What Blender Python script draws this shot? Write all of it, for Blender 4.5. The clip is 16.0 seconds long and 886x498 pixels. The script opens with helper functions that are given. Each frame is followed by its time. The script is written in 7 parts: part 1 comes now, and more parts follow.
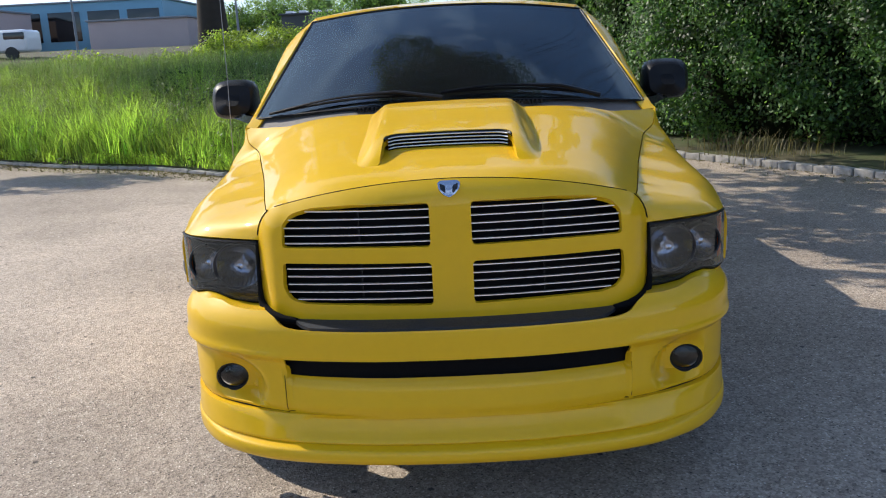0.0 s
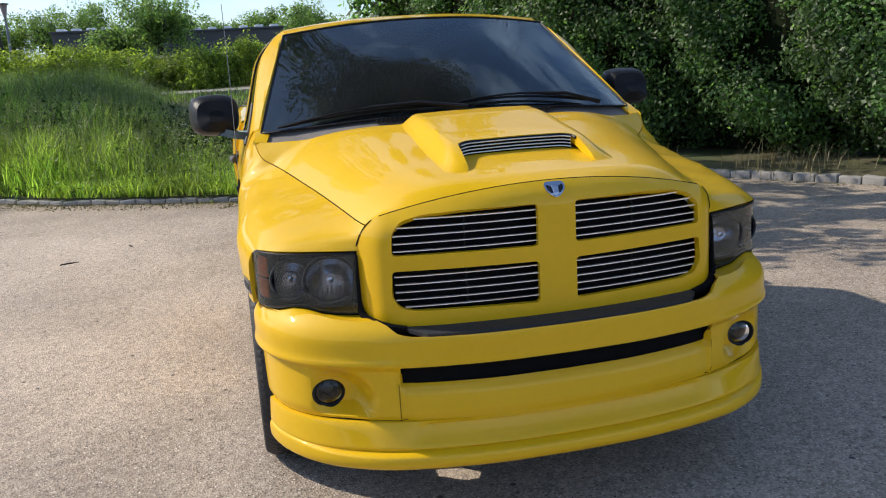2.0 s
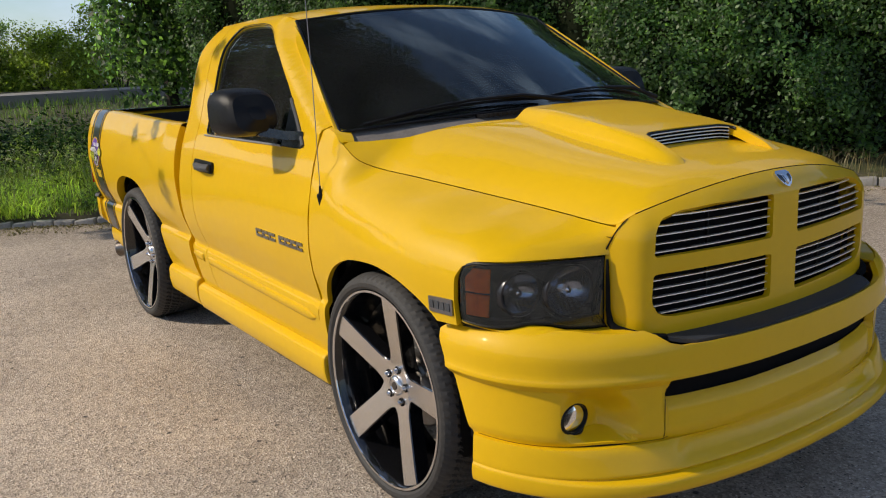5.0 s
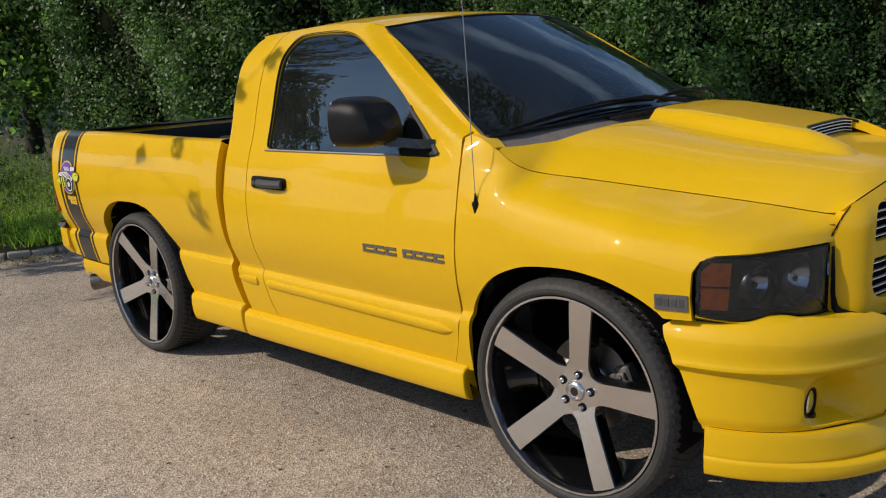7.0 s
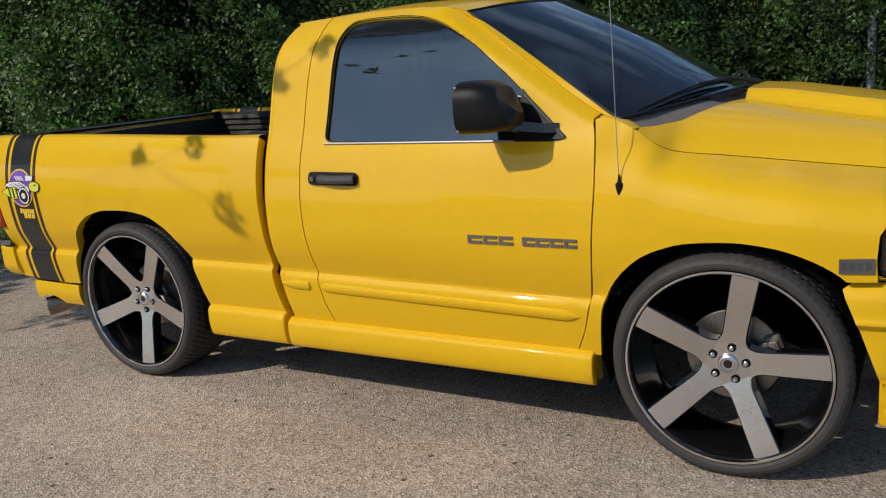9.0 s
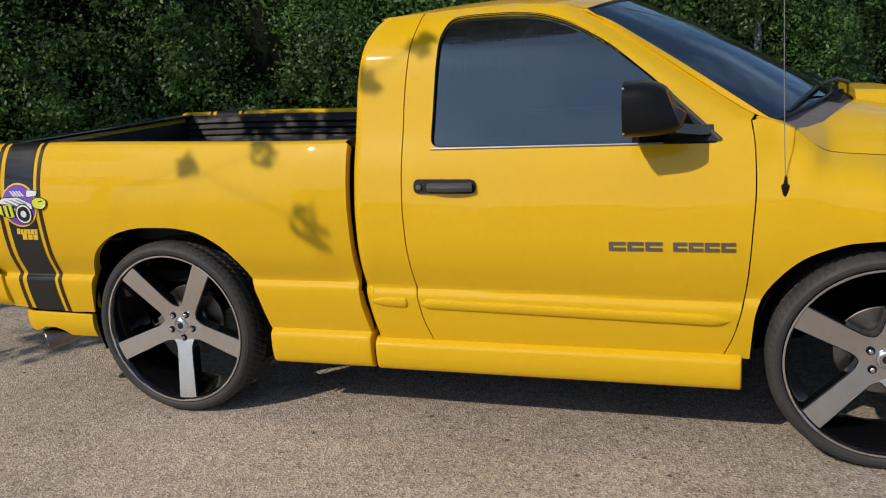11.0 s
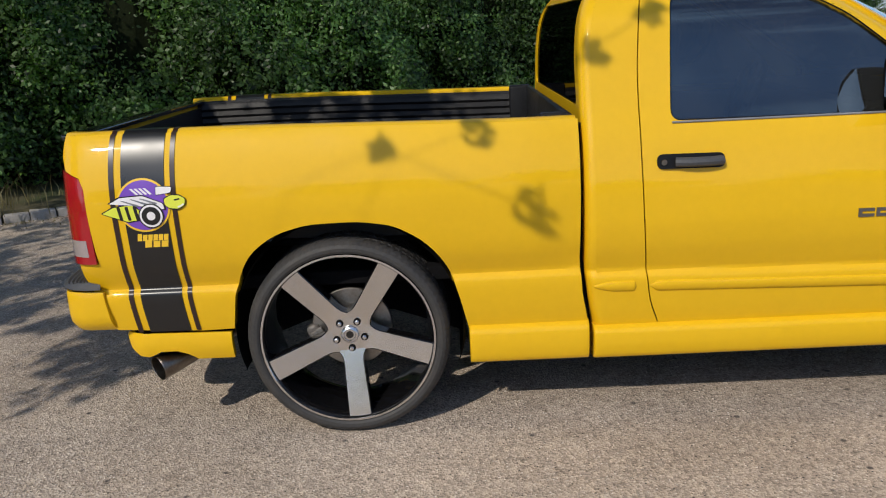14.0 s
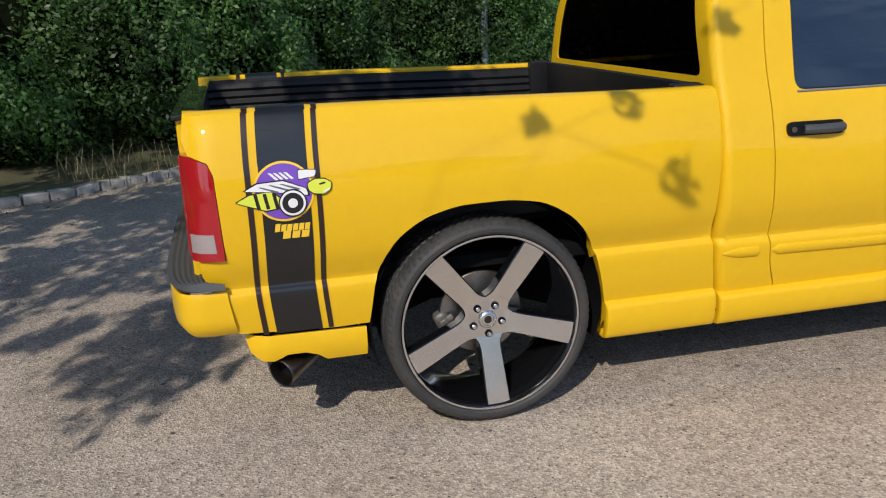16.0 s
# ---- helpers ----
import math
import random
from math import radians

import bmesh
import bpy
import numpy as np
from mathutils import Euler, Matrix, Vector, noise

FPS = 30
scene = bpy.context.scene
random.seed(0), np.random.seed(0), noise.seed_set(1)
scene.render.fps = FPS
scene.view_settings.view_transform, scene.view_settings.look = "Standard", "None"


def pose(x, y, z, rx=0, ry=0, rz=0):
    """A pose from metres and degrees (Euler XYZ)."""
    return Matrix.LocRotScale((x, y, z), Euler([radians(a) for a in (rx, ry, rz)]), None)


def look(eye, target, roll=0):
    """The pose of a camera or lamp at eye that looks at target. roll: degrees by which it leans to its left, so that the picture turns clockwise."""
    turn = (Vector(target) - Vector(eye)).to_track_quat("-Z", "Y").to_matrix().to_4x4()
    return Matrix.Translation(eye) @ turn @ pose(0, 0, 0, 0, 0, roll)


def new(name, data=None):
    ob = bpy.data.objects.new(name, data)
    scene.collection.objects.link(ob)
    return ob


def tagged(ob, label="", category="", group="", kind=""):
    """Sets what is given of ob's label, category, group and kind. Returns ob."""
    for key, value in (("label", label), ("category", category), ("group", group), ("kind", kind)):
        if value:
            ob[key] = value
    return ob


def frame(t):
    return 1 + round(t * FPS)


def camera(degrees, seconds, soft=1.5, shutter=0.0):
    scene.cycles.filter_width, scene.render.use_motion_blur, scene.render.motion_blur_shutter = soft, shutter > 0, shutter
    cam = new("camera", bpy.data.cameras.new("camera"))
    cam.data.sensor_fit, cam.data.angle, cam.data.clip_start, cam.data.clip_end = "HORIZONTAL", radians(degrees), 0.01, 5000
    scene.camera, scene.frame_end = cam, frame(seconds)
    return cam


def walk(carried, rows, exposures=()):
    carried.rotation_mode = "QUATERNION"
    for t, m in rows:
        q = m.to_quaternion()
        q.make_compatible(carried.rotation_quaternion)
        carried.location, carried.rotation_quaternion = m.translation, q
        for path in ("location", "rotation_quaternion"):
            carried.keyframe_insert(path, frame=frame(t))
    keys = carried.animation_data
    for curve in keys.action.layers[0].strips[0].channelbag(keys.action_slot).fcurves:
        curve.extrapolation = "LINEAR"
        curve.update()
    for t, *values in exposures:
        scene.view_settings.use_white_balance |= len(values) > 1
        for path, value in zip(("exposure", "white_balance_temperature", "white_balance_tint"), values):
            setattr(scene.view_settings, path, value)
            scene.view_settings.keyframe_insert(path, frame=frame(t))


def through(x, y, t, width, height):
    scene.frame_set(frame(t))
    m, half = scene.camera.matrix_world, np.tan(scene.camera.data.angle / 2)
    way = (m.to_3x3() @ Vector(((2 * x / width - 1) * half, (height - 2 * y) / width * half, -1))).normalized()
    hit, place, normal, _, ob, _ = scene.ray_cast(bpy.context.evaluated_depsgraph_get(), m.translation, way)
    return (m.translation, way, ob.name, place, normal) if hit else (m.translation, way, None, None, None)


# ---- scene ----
cam = camera(55.3, 16.0, soft=1.1)
PATH = [
    (0, (0.037, -3.523, 1.531), (-0.011, -1.575, 1.084), -2.9),
    (0.5, (-0.214, -3.533, 1.546), (-0.144, -1.581, 1.116), -3.2),
    (1, (-0.501, -3.595, 1.558), (-0.309, -1.65, 1.135), -3.3),
    (1.5, (-0.736, -3.581, 1.542), (-0.422, -1.652, 1.117), -3.4),
    (2, (-0.991, -3.494, 1.555), (-0.55, -1.592, 1.121), -3.5),
    (2.5, (-1.279, -3.407, 1.554), (-0.711, -1.541, 1.109), -3.6),
    (3, (-1.505, -3.271, 1.548), (-0.822, -1.444, 1.103), -3.8),
    (5.5, (-2.662, -2.32, 1.539), (-1.48, -0.766, 1.109), -2.4),
    (6, (-2.899, -2.154, 1.551), (-1.642, -0.656, 1.131), -2.7),
    (6.5, (-3.065, -1.88, 1.545), (-1.734, -0.446, 1.129), -3.2),
    (7, (-3.296, -1.651, 1.552), (-1.888, -0.295, 1.131), -3.5),
    (7.5, (-3.49, -1.445, 1.56), (-2.009, -0.17, 1.133), -3.8),
    (8, (-3.609, -1.178, 1.558), (-2.058, 0.009, 1.123), -4.0),
    (8.5, (-3.795, -0.882, 1.546), (-2.172, 0.203, 1.108), -4.1),
    (11, (-4.236, 0.598, 1.612), (-2.391, 1.217, 1.152), -3.6),
    (11.5, (-4.291, 0.902, 1.634), (-2.426, 1.449, 1.163), -3.6),
    (12, (-4.382, 1.22, 1.639), (-2.493, 1.675, 1.164), -3.4),
    (12.5, (-4.365, 1.572, 1.613), (-2.454, 1.928, 1.139), -3.3),
    (13, (-4.364, 1.902, 1.616), (-2.439, 2.148, 1.133), -3.2),
    (13.5, (-4.359, 2.228, 1.635), (-2.426, 2.369, 1.143), -3.1),
    (14, (-4.297, 2.579, 1.613), (-2.361, 2.617, 1.111), -3.0),
    (14.5, (-4.279, 2.931, 1.6), (-2.345, 2.867, 1.097), -2.7),
    (15, (-4.247, 3.248, 1.629), (-2.321, 3.099, 1.11), -2.8),
    (15.5, (-4.112, 3.586, 1.612), (-2.205, 3.314, 1.074), -2.8),
    (16, (-4.005, 3.939, 1.605), (-2.133, 3.502, 1.054), -2.4),
]
walk(cam, [(t, look(eye, target, roll)) for t, eye, target, roll in PATH], [(0, 0.72, 6580, 9), (1.5, 0.68, 6700, 10), (3, 0.47, 6900, 10), (5.5, 0.13, 7250, 10), (8.5, -0.04, 6850, 9), (12.5, -0.07, 6750, 10), (16, 0.22, 6450, 9)])

# ---- world, sun ----
SUN = Vector((-1.10, 0.62, 1.0)).normalized()          # from the ground towards the sun
world = bpy.data.worlds.new("sky")
scene.world = world
world.use_nodes = True
wn = world.node_tree.nodes
sky = wn.new("ShaderNodeTexSky")
sky.sky_type = "NISHITA"
sky.sun_disc = False
sky.sun_elevation = math.asin(SUN.z)
sky.sun_rotation = math.atan2(SUN.x, SUN.y)
sky.air_density, sky.dust_density, sky.ozone_density = 1.0, 0.7, 1.3
wn["Background"].inputs["Strength"].default_value = 0.108
# thin fair-weather cloud
wl = world.node_tree.links
wco, wmap, wno, wra, wmix = (wn.new("ShaderNode" + k) for k in ("TexCoord", "Mapping", "TexNoise", "MapRange", "Mix"))
wmap.inputs["Scale"].default_value = (1.0, 1.0, 2.2)
wno.inputs["Scale"].default_value, wno.inputs["Detail"].default_value, wno.inputs["Roughness"].default_value = 3.4, 6.0, 0.55
wra.inputs["From Min"].default_value, wra.inputs["From Max"].default_value, wra.inputs["To Max"].default_value = 0.46, 0.64, 0.72
wmix.data_type = "RGBA"
wmix.inputs["B"].default_value = (6.6, 7.2, 8.3, 1)
wl.new(wco.outputs["Generated"], wmap.inputs["Vector"])
wl.new(wmap.outputs[0], wno.inputs["Vector"])
# the cloud thickens towards the horizon
wsep, wlow, wadd = (wn.new("ShaderNode" + k) for k in ("SeparateXYZ", "MapRange", "Math"))
wl.new(wco.outputs["Generated"], wsep.inputs[0])
wlow.inputs["From Min"].default_value, wlow.inputs["From Max"].default_value = 0.0, 0.55
wlow.inputs["To Min"].default_value, wlow.inputs["To Max"].default_value = 0.05, -0.02
wl.new(wsep.outputs["Z"], wlow.inputs["Value"])
wl.new(wno.outputs["Fac"], wadd.inputs[0])
wl.new(wlow.outputs[0], wadd.inputs[1])
wl.new(wadd.outputs[0], wra.inputs["Value"])
wl.new(wra.outputs[0], wmix.inputs["Factor"])
wl.new(sky.outputs[0], wmix.inputs["A"])
wblue = wn.new("ShaderNodeMix")
wblue.data_type, wblue.blend_type = "RGBA", "MULTIPLY"
wblue.inputs["Factor"].default_value, wblue.inputs["B"].default_value = 1.0, (0.82, 0.94, 1.13, 1)
wl.new(wmix.outputs["Result"], wblue.inputs["A"])
wl.new(wblue.outputs["Result"], wn["Background"].inputs["Color"])
sun = new("sun", bpy.data.lights.new("sun", "SUN"))
sun.data.energy, sun.data.angle, sun.data.color = 3.2, radians(0.53), (1.0, 0.93, 0.82)
sun.matrix_world = look(SUN * 60, (0, 0, 0))

# ---- materials ----


def material(name, colour, rough=0.5, metal=0.0, coat=0.0, vary=0.08, scale=6.0, fine=90.0, bump=0.0, bump_scale=200.0,
             transmission=0.0, ior=1.45, spec=0.5, dirt=None, dirt_scale=2.0, dirt_amount=0.0, random_tint=0.0, rough_vary=0.1,
             emit=0.0):
    """A principled surface, its colour varied by a coarse and a fine noise, with optional bump and a second, dirtier colour."""
    m = bpy.data.materials.new(name)
    m.use_nodes = True
    n, l = m.node_tree.nodes, m.node_tree.links
    p = n["Principled BSDF"]
    co = n.new("ShaderNodeTexCoord")

    def noisy(sc, detail=4.0, roughness=0.6):
        t = n.new("ShaderNodeTexNoise")
        t.inputs["Scale"].default_value = sc
        t.inputs["Detail"].default_value = detail
        t.inputs["Roughness"].default_value = roughness
        l.new(co.outputs["Object"], t.inputs["Vector"])
        return t

    coarse, small = noisy(scale), noisy(fine, 3.0)
    add = n.new("ShaderNodeMath")
    add.operation = "ADD"
    l.new(coarse.outputs["Fac"], add.inputs[0])
    l.new(small.outputs["Fac"], add.inputs[1])
    half = n.new("ShaderNodeMapRange")
    half.inputs["From Min"].default_value, half.inputs["From Max"].default_value = 0.6, 1.4
    half.inputs["To Min"].default_value, half.inputs["To Max"].default_value = 1 - vary, 1 + vary
    l.new(add.outputs[0], half.inputs["Value"])
    mul = n.new("ShaderNodeVectorMath")
    mul.operation = "SCALE"
    mul.inputs[0].default_value = colour[:3]
    l.new(half.outputs[0], mul.inputs["Scale"])
    out = mul.outputs["Vector"]
    if dirt is not None:
        d = noisy(dirt_scale, 6.0, 0.65)
        r = n.new("ShaderNodeMapRange")
        r.inputs["From Min"].default_value, r.inputs["From Max"].default_value = 0.48, 0.68
        r.inputs["To Max"].default_value = dirt_amount
        l.new(d.outputs["Fac"], r.inputs["Value"])
        mx = n.new("ShaderNodeMix")
        mx.data_type = "RGBA"
        l.new(r.outputs[0], mx.inputs["Factor"])
        l.new(out, mx.inputs["A"])
        mx.inputs["B"].default_value = (*dirt, 1)
        out = mx.outputs["Result"]
    if random_tint:
        g = n.new("ShaderNodeNewGeometry")
        o = n.new("ShaderNodeObjectInfo")
        sm = n.new("ShaderNodeMath")
        sm.operation = "ADD"
        l.new(g.outputs["Random Per Island"], sm.inputs[0])
        l.new(o.outputs["Random"], sm.inputs[1])
        mr = n.new("ShaderNodeMapRange")
        mr.inputs["From Max"].default_value = 2.0
        mr.inputs["To Min"].default_value, mr.inputs["To Max"].default_value = 1 - random_tint, 1 + random_tint
        l.new(sm.outputs[0], mr.inputs["Value"])
        m2 = n.new("ShaderNodeVectorMath")
        m2.operation = "SCALE"
        l.new(out, m2.inputs[0])
        l.new(mr.outputs[0], m2.inputs["Scale"])
        out = m2.outputs["Vector"]
    l.new(out, p.inputs["Base Color"])
    rr = n.new("ShaderNodeMapRange")
    rr.inputs["From Min"].default_value, rr.inputs["From Max"].default_value = 0.3, 0.7
    rr.inputs["To Min"].default_value, rr.inputs["To Max"].default_value = rough * (1 - rough_vary), min(1, rough * (1 + rough_vary))
    l.new(coarse.outputs["Fac"], rr.inputs["Value"])
    l.new(rr.outputs[0], p.inputs["Roughness"])
    p.inputs["Metallic"].default_value = metal
    p.inputs["Coat Weight"].default_value = coat
    p.inputs["Coat Roughness"].default_value = 0.03
    p.inputs["Transmission Weight"].default_value = transmission
    p.inputs["IOR"].default_value = ior
    p.inputs["Specular IOR Level"].default_value = spec
    if emit:
        l.new(out, p.inputs["Emission Color"])
        p.inputs["Emission Strength"].default_value = emit
    if bump:
        b = n.new("ShaderNodeBump")
        b.inputs["Strength"].default_value = bump
        b.inputs["Distance"].default_value = 0.01
        t = noisy(bump_scale, 4.0)
        l.new(t.outputs["Fac"], b.inputs["Height"])
        l.new(b.outputs[0], p.inputs["Normal"])
    return m


def asphalt_material():
    """Worn asphalt: light aggregate chips in a grey binder, darker and paler patches, a few old stains."""
    m = bpy.data.materials.new("asphalt")
    m.use_nodes = True
    n, l = m.node_tree.nodes, m.node_tree.links
    p = n["Principled BSDF"]
    co = n.new("ShaderNodeTexCoord")
    chips = n.new("ShaderNodeTexVoronoi")
    chips.inputs["Scale"].default_value = 105
    chips2 = n.new("ShaderNodeTexVoronoi")
    chips2.inputs["Scale"].default_value = 38
    patches = n.new("ShaderNodeTexNoise")
    patches.inputs["Scale"].default_value = 0.45
    patches.inputs["Detail"].default_value = 7
    patches.inputs["Roughness"].default_value = 0.62
    grit = n.new("ShaderNodeTexNoise")
    grit.inputs["Scale"].default_value = 160
    grit.inputs["Detail"].default_value = 3
    for t in (chips, chips2, patches, grit):
        l.new(co.outputs["Object"], t.inputs["Vector"])
    ramp = n.new("ShaderNodeValToRGB")
    e = ramp.color_ramp.elements
    e[0].position, e[0].color = 0.05, (0.165, 0.136, 0.107, 1)
    e[1].position, e[1].color = 0.95, (0.68, 0.585, 0.475, 1)
    mid = ramp.color_ramp.elements.new(0.45)
    mid.color = (0.398, 0.326, 0.265, 1)
    bw = n.new("ShaderNodeRGBToBW")
    l.new(chips.outputs["Color"], bw.inputs[0])
    bw2 = n.new("ShaderNodeRGBToBW")
    l.new(chips2.outputs["Color"], bw2.inputs[0])
    mixv = n.new("ShaderNodeMath")
    mixv.operation = "MULTIPLY_ADD"
    l.new(bw.outputs[0], mixv.inputs[0])
    mixv.inputs[1].default_value = 0.6
    sc = n.new("ShaderNodeMath")
    sc.operation = "MULTIPLY"
    l.new(bw2.outputs[0], sc.inputs[0])
    sc.inputs[1].default_value = 0.24
    l.new(sc.outputs[0], mixv.inputs[2])
    l.new(mixv.outputs[0], ramp.inputs["Fac"])
    mr = n.new("ShaderNodeMapRange")
    mr.inputs["From Min"].default_value, mr.inputs["From Max"].default_value = 0.3, 0.7
    mr.inputs["To Min"].default_value, mr.inputs["To Max"].default_value = 0.74, 1.22
    l.new(patches.outputs["Fac"], mr.inputs["Value"])
    # a large pale dusty patch, ragged at its edge
    far = n.new("ShaderNodeVectorMath")
    far.operation = "DISTANCE"
    far.inputs[1].default_value = (-2.6, 4.0, 0)
    l.new(co.outputs["Object"], far.inputs[0])
    ragged = n.new("ShaderNodeMath")
    ragged.operation = "MULTIPLY_ADD"
    l.new(patches.outputs["Fac"], ragged.inputs[0])
    ragged.inputs[1].default_value = -3.0
    l.new(far.outputs["Value"], ragged.inputs[2])
    dusty = n.new("ShaderNodeMapRange")
    dusty.inputs["From Min"].default_value, dusty.inputs["From Max"].default_value = 2.2, -0.6
    dusty.inputs["To Min"].default_value, dusty.inputs["To Max"].default_value = 0.96, 1.30
    l.new(ragged.outputs[0], dusty.inputs["Value"])
    tone_f = n.new("ShaderNodeMath")
    tone_f.operation = "MULTIPLY"
    l.new(mr.outputs[0], tone_f.inputs[0])
    l.new(dusty.outputs[0], tone_f.inputs[1])
    mul = n.new("ShaderNodeVectorMath")
    mul.operation = "SCALE"
    l.new(ramp.outputs["Color"], mul.inputs[0])
    l.new(tone_f.outputs[0], mul.inputs["Scale"])
    l.new(mul.outputs[0], p.inputs["Base Color"])
    p.inputs["Roughness"].default_value = 0.85
    p.inputs["Specular IOR Level"].default_value = 0.3
    # scattered pale stones and dark pits
    for scale, seed, lo, hi, tone in ((55, 3.7, 0.035, 0.02, (0.72, 0.66, 0.58, 1)), (42, 9.1, 0.03, 0.015, (0.06, 0.05, 0.045, 1)), (9, 5.5, 0.018, 0.010, (0.10, 0.085, 0.075, 1))):
        shift = n.new("ShaderNodeVectorMath")
        shift.inputs[1].default_value = (seed, seed * 2, 0)
        l.new(co.outputs["Object"], shift.inputs[0])
        spots = n.new("ShaderNodeTexVoronoi")
        spots.inputs["Scale"].default_value = scale
        l.new(shift.outputs[0], spots.inputs["Vector"])
        pick = n.new("ShaderNodeRGBToBW")
        l.new(spots.outputs["Color"], pick.inputs[0])
        gate = n.new("ShaderNodeMath")
        gate.operation = "GREATER_THAN"
        gate.inputs[1].default_value = 0.66
        l.new(pick.outputs[0], gate.inputs[0])
        size = n.new("ShaderNodeMapRange")
        size.inputs["From Min"].default_value, size.inputs["From Max"].default_value = lo * 8, hi * 8
        l.new(spots.outputs["Distance"], size.inputs["Value"])
        both_f = n.new("ShaderNodeMath")
        both_f.operation = "MULTIPLY"
        l.new(gate.outputs[0], both_f.inputs[0])
        l.new(size.outputs[0], both_f.inputs[1])
        tint = n.new("ShaderNodeMix")
        tint.data_type = "RGBA"
        tint.inputs["B"].default_value = tone
        l.new(both_f.outputs[0], tint.inputs["Factor"])
        l.new(p.inputs["Base Color"].links[0].from_socket, tint.inputs["A"])
        l.new(tint.outputs["Result"], p.inputs["Base Color"])
    h = n.new("ShaderNodeMath")
    h.operation = "ADD"
    l.new(chips.outputs["Distance"], h.inputs[0])
    l.new(grit.outputs["Fac"], h.inputs[1])
    b = n.new("ShaderNodeBump")
    b.inputs["Strength"].default_value = 0.75
    b.inputs["Distance"].default_value = 0.006
    l.new(h.outputs[0], b.inputs["Height"])
    l.new(b.outputs[0], p.inputs["Normal"])
    return m


def leaf_material(name, colour, tint=0.45, through=0.35, gloss=0.35, hue=0.0, glow=1.3, rough=0.5, patchy=0.25, patch_scale=1.1):
    """A leaf: a thin sheet that is lit from both sides, each leaf of its own shade."""
    m = bpy.data.materials.new(name)
    m.use_nodes = True
    n, l = m.node_tree.nodes, m.node_tree.links
    out = n["Material Output"]
    p = n["Principled BSDF"]
    g = n.new("ShaderNodeNewGeometry")
    ramp = n.new("ShaderNodeValToRGB")
    e = ramp.color_ramp.elements
    r, gr, b = colour
    e[0].position, e[0].color = 0.0, (r * (1 - tint), gr * (1 - tint), b * (1 - tint), 1)
    e[1].position, e[1].color = 1.0, (r * (1 + tint) + hue, gr * (1 + tint), b * (1 + tint * 0.6), 1)
    l.new(g.outputs["Random Per Island"], ramp.inputs["Fac"])
    co = n.new("ShaderNodeTexCoord")
    t = n.new("ShaderNodeTexNoise")
    t.inputs["Scale"].default_value = patch_scale
    t.inputs["Detail"].default_value = 4
    l.new(co.outputs["Object"], t.inputs["Vector"])
    mr = n.new("ShaderNodeMapRange")
    mr.inputs["From Min"].default_value, mr.inputs["From Max"].default_value = 0.35, 0.65
    mr.inputs["To Min"].default_value, mr.inputs["To Max"].default_value = 1 - patchy, 1 + patchy
    l.new(t.outputs["Fac"], mr.inputs["Value"])
    mul = n.new("ShaderNodeVectorMath")
    mul.operation = "SCALE"
    l.new(ramp.outputs["Color"], mul.inputs[0])
    l.new(mr.outputs[0], mul.inputs["Scale"])
    l.new(mul.outputs[0], p.inputs["Base Color"])
    p.inputs["Roughness"].default_value = rough
    p.inputs["Specular IOR Level"].default_value = gloss
    tr = n.new("ShaderNodeBsdfTranslucent")
    sc = n.new("ShaderNodeVectorMath")
    sc.operation = "MULTIPLY"
    sc.inputs[1].default_value = (glow, glow * 1.04, glow * 0.55)
    l.new(mul.outputs[0], sc.inputs[0])
    l.new(sc.outputs[0], tr.inputs["Color"])
    mx = n.new("ShaderNodeMixShader")
    mx.inputs["Fac"].default_value = through
    l.new(p.outputs[0], mx.inputs[1])
    l.new(tr.outputs[0], mx.inputs[2])
    l.new(mx.outputs[0], out.inputs["Surface"])
    return m


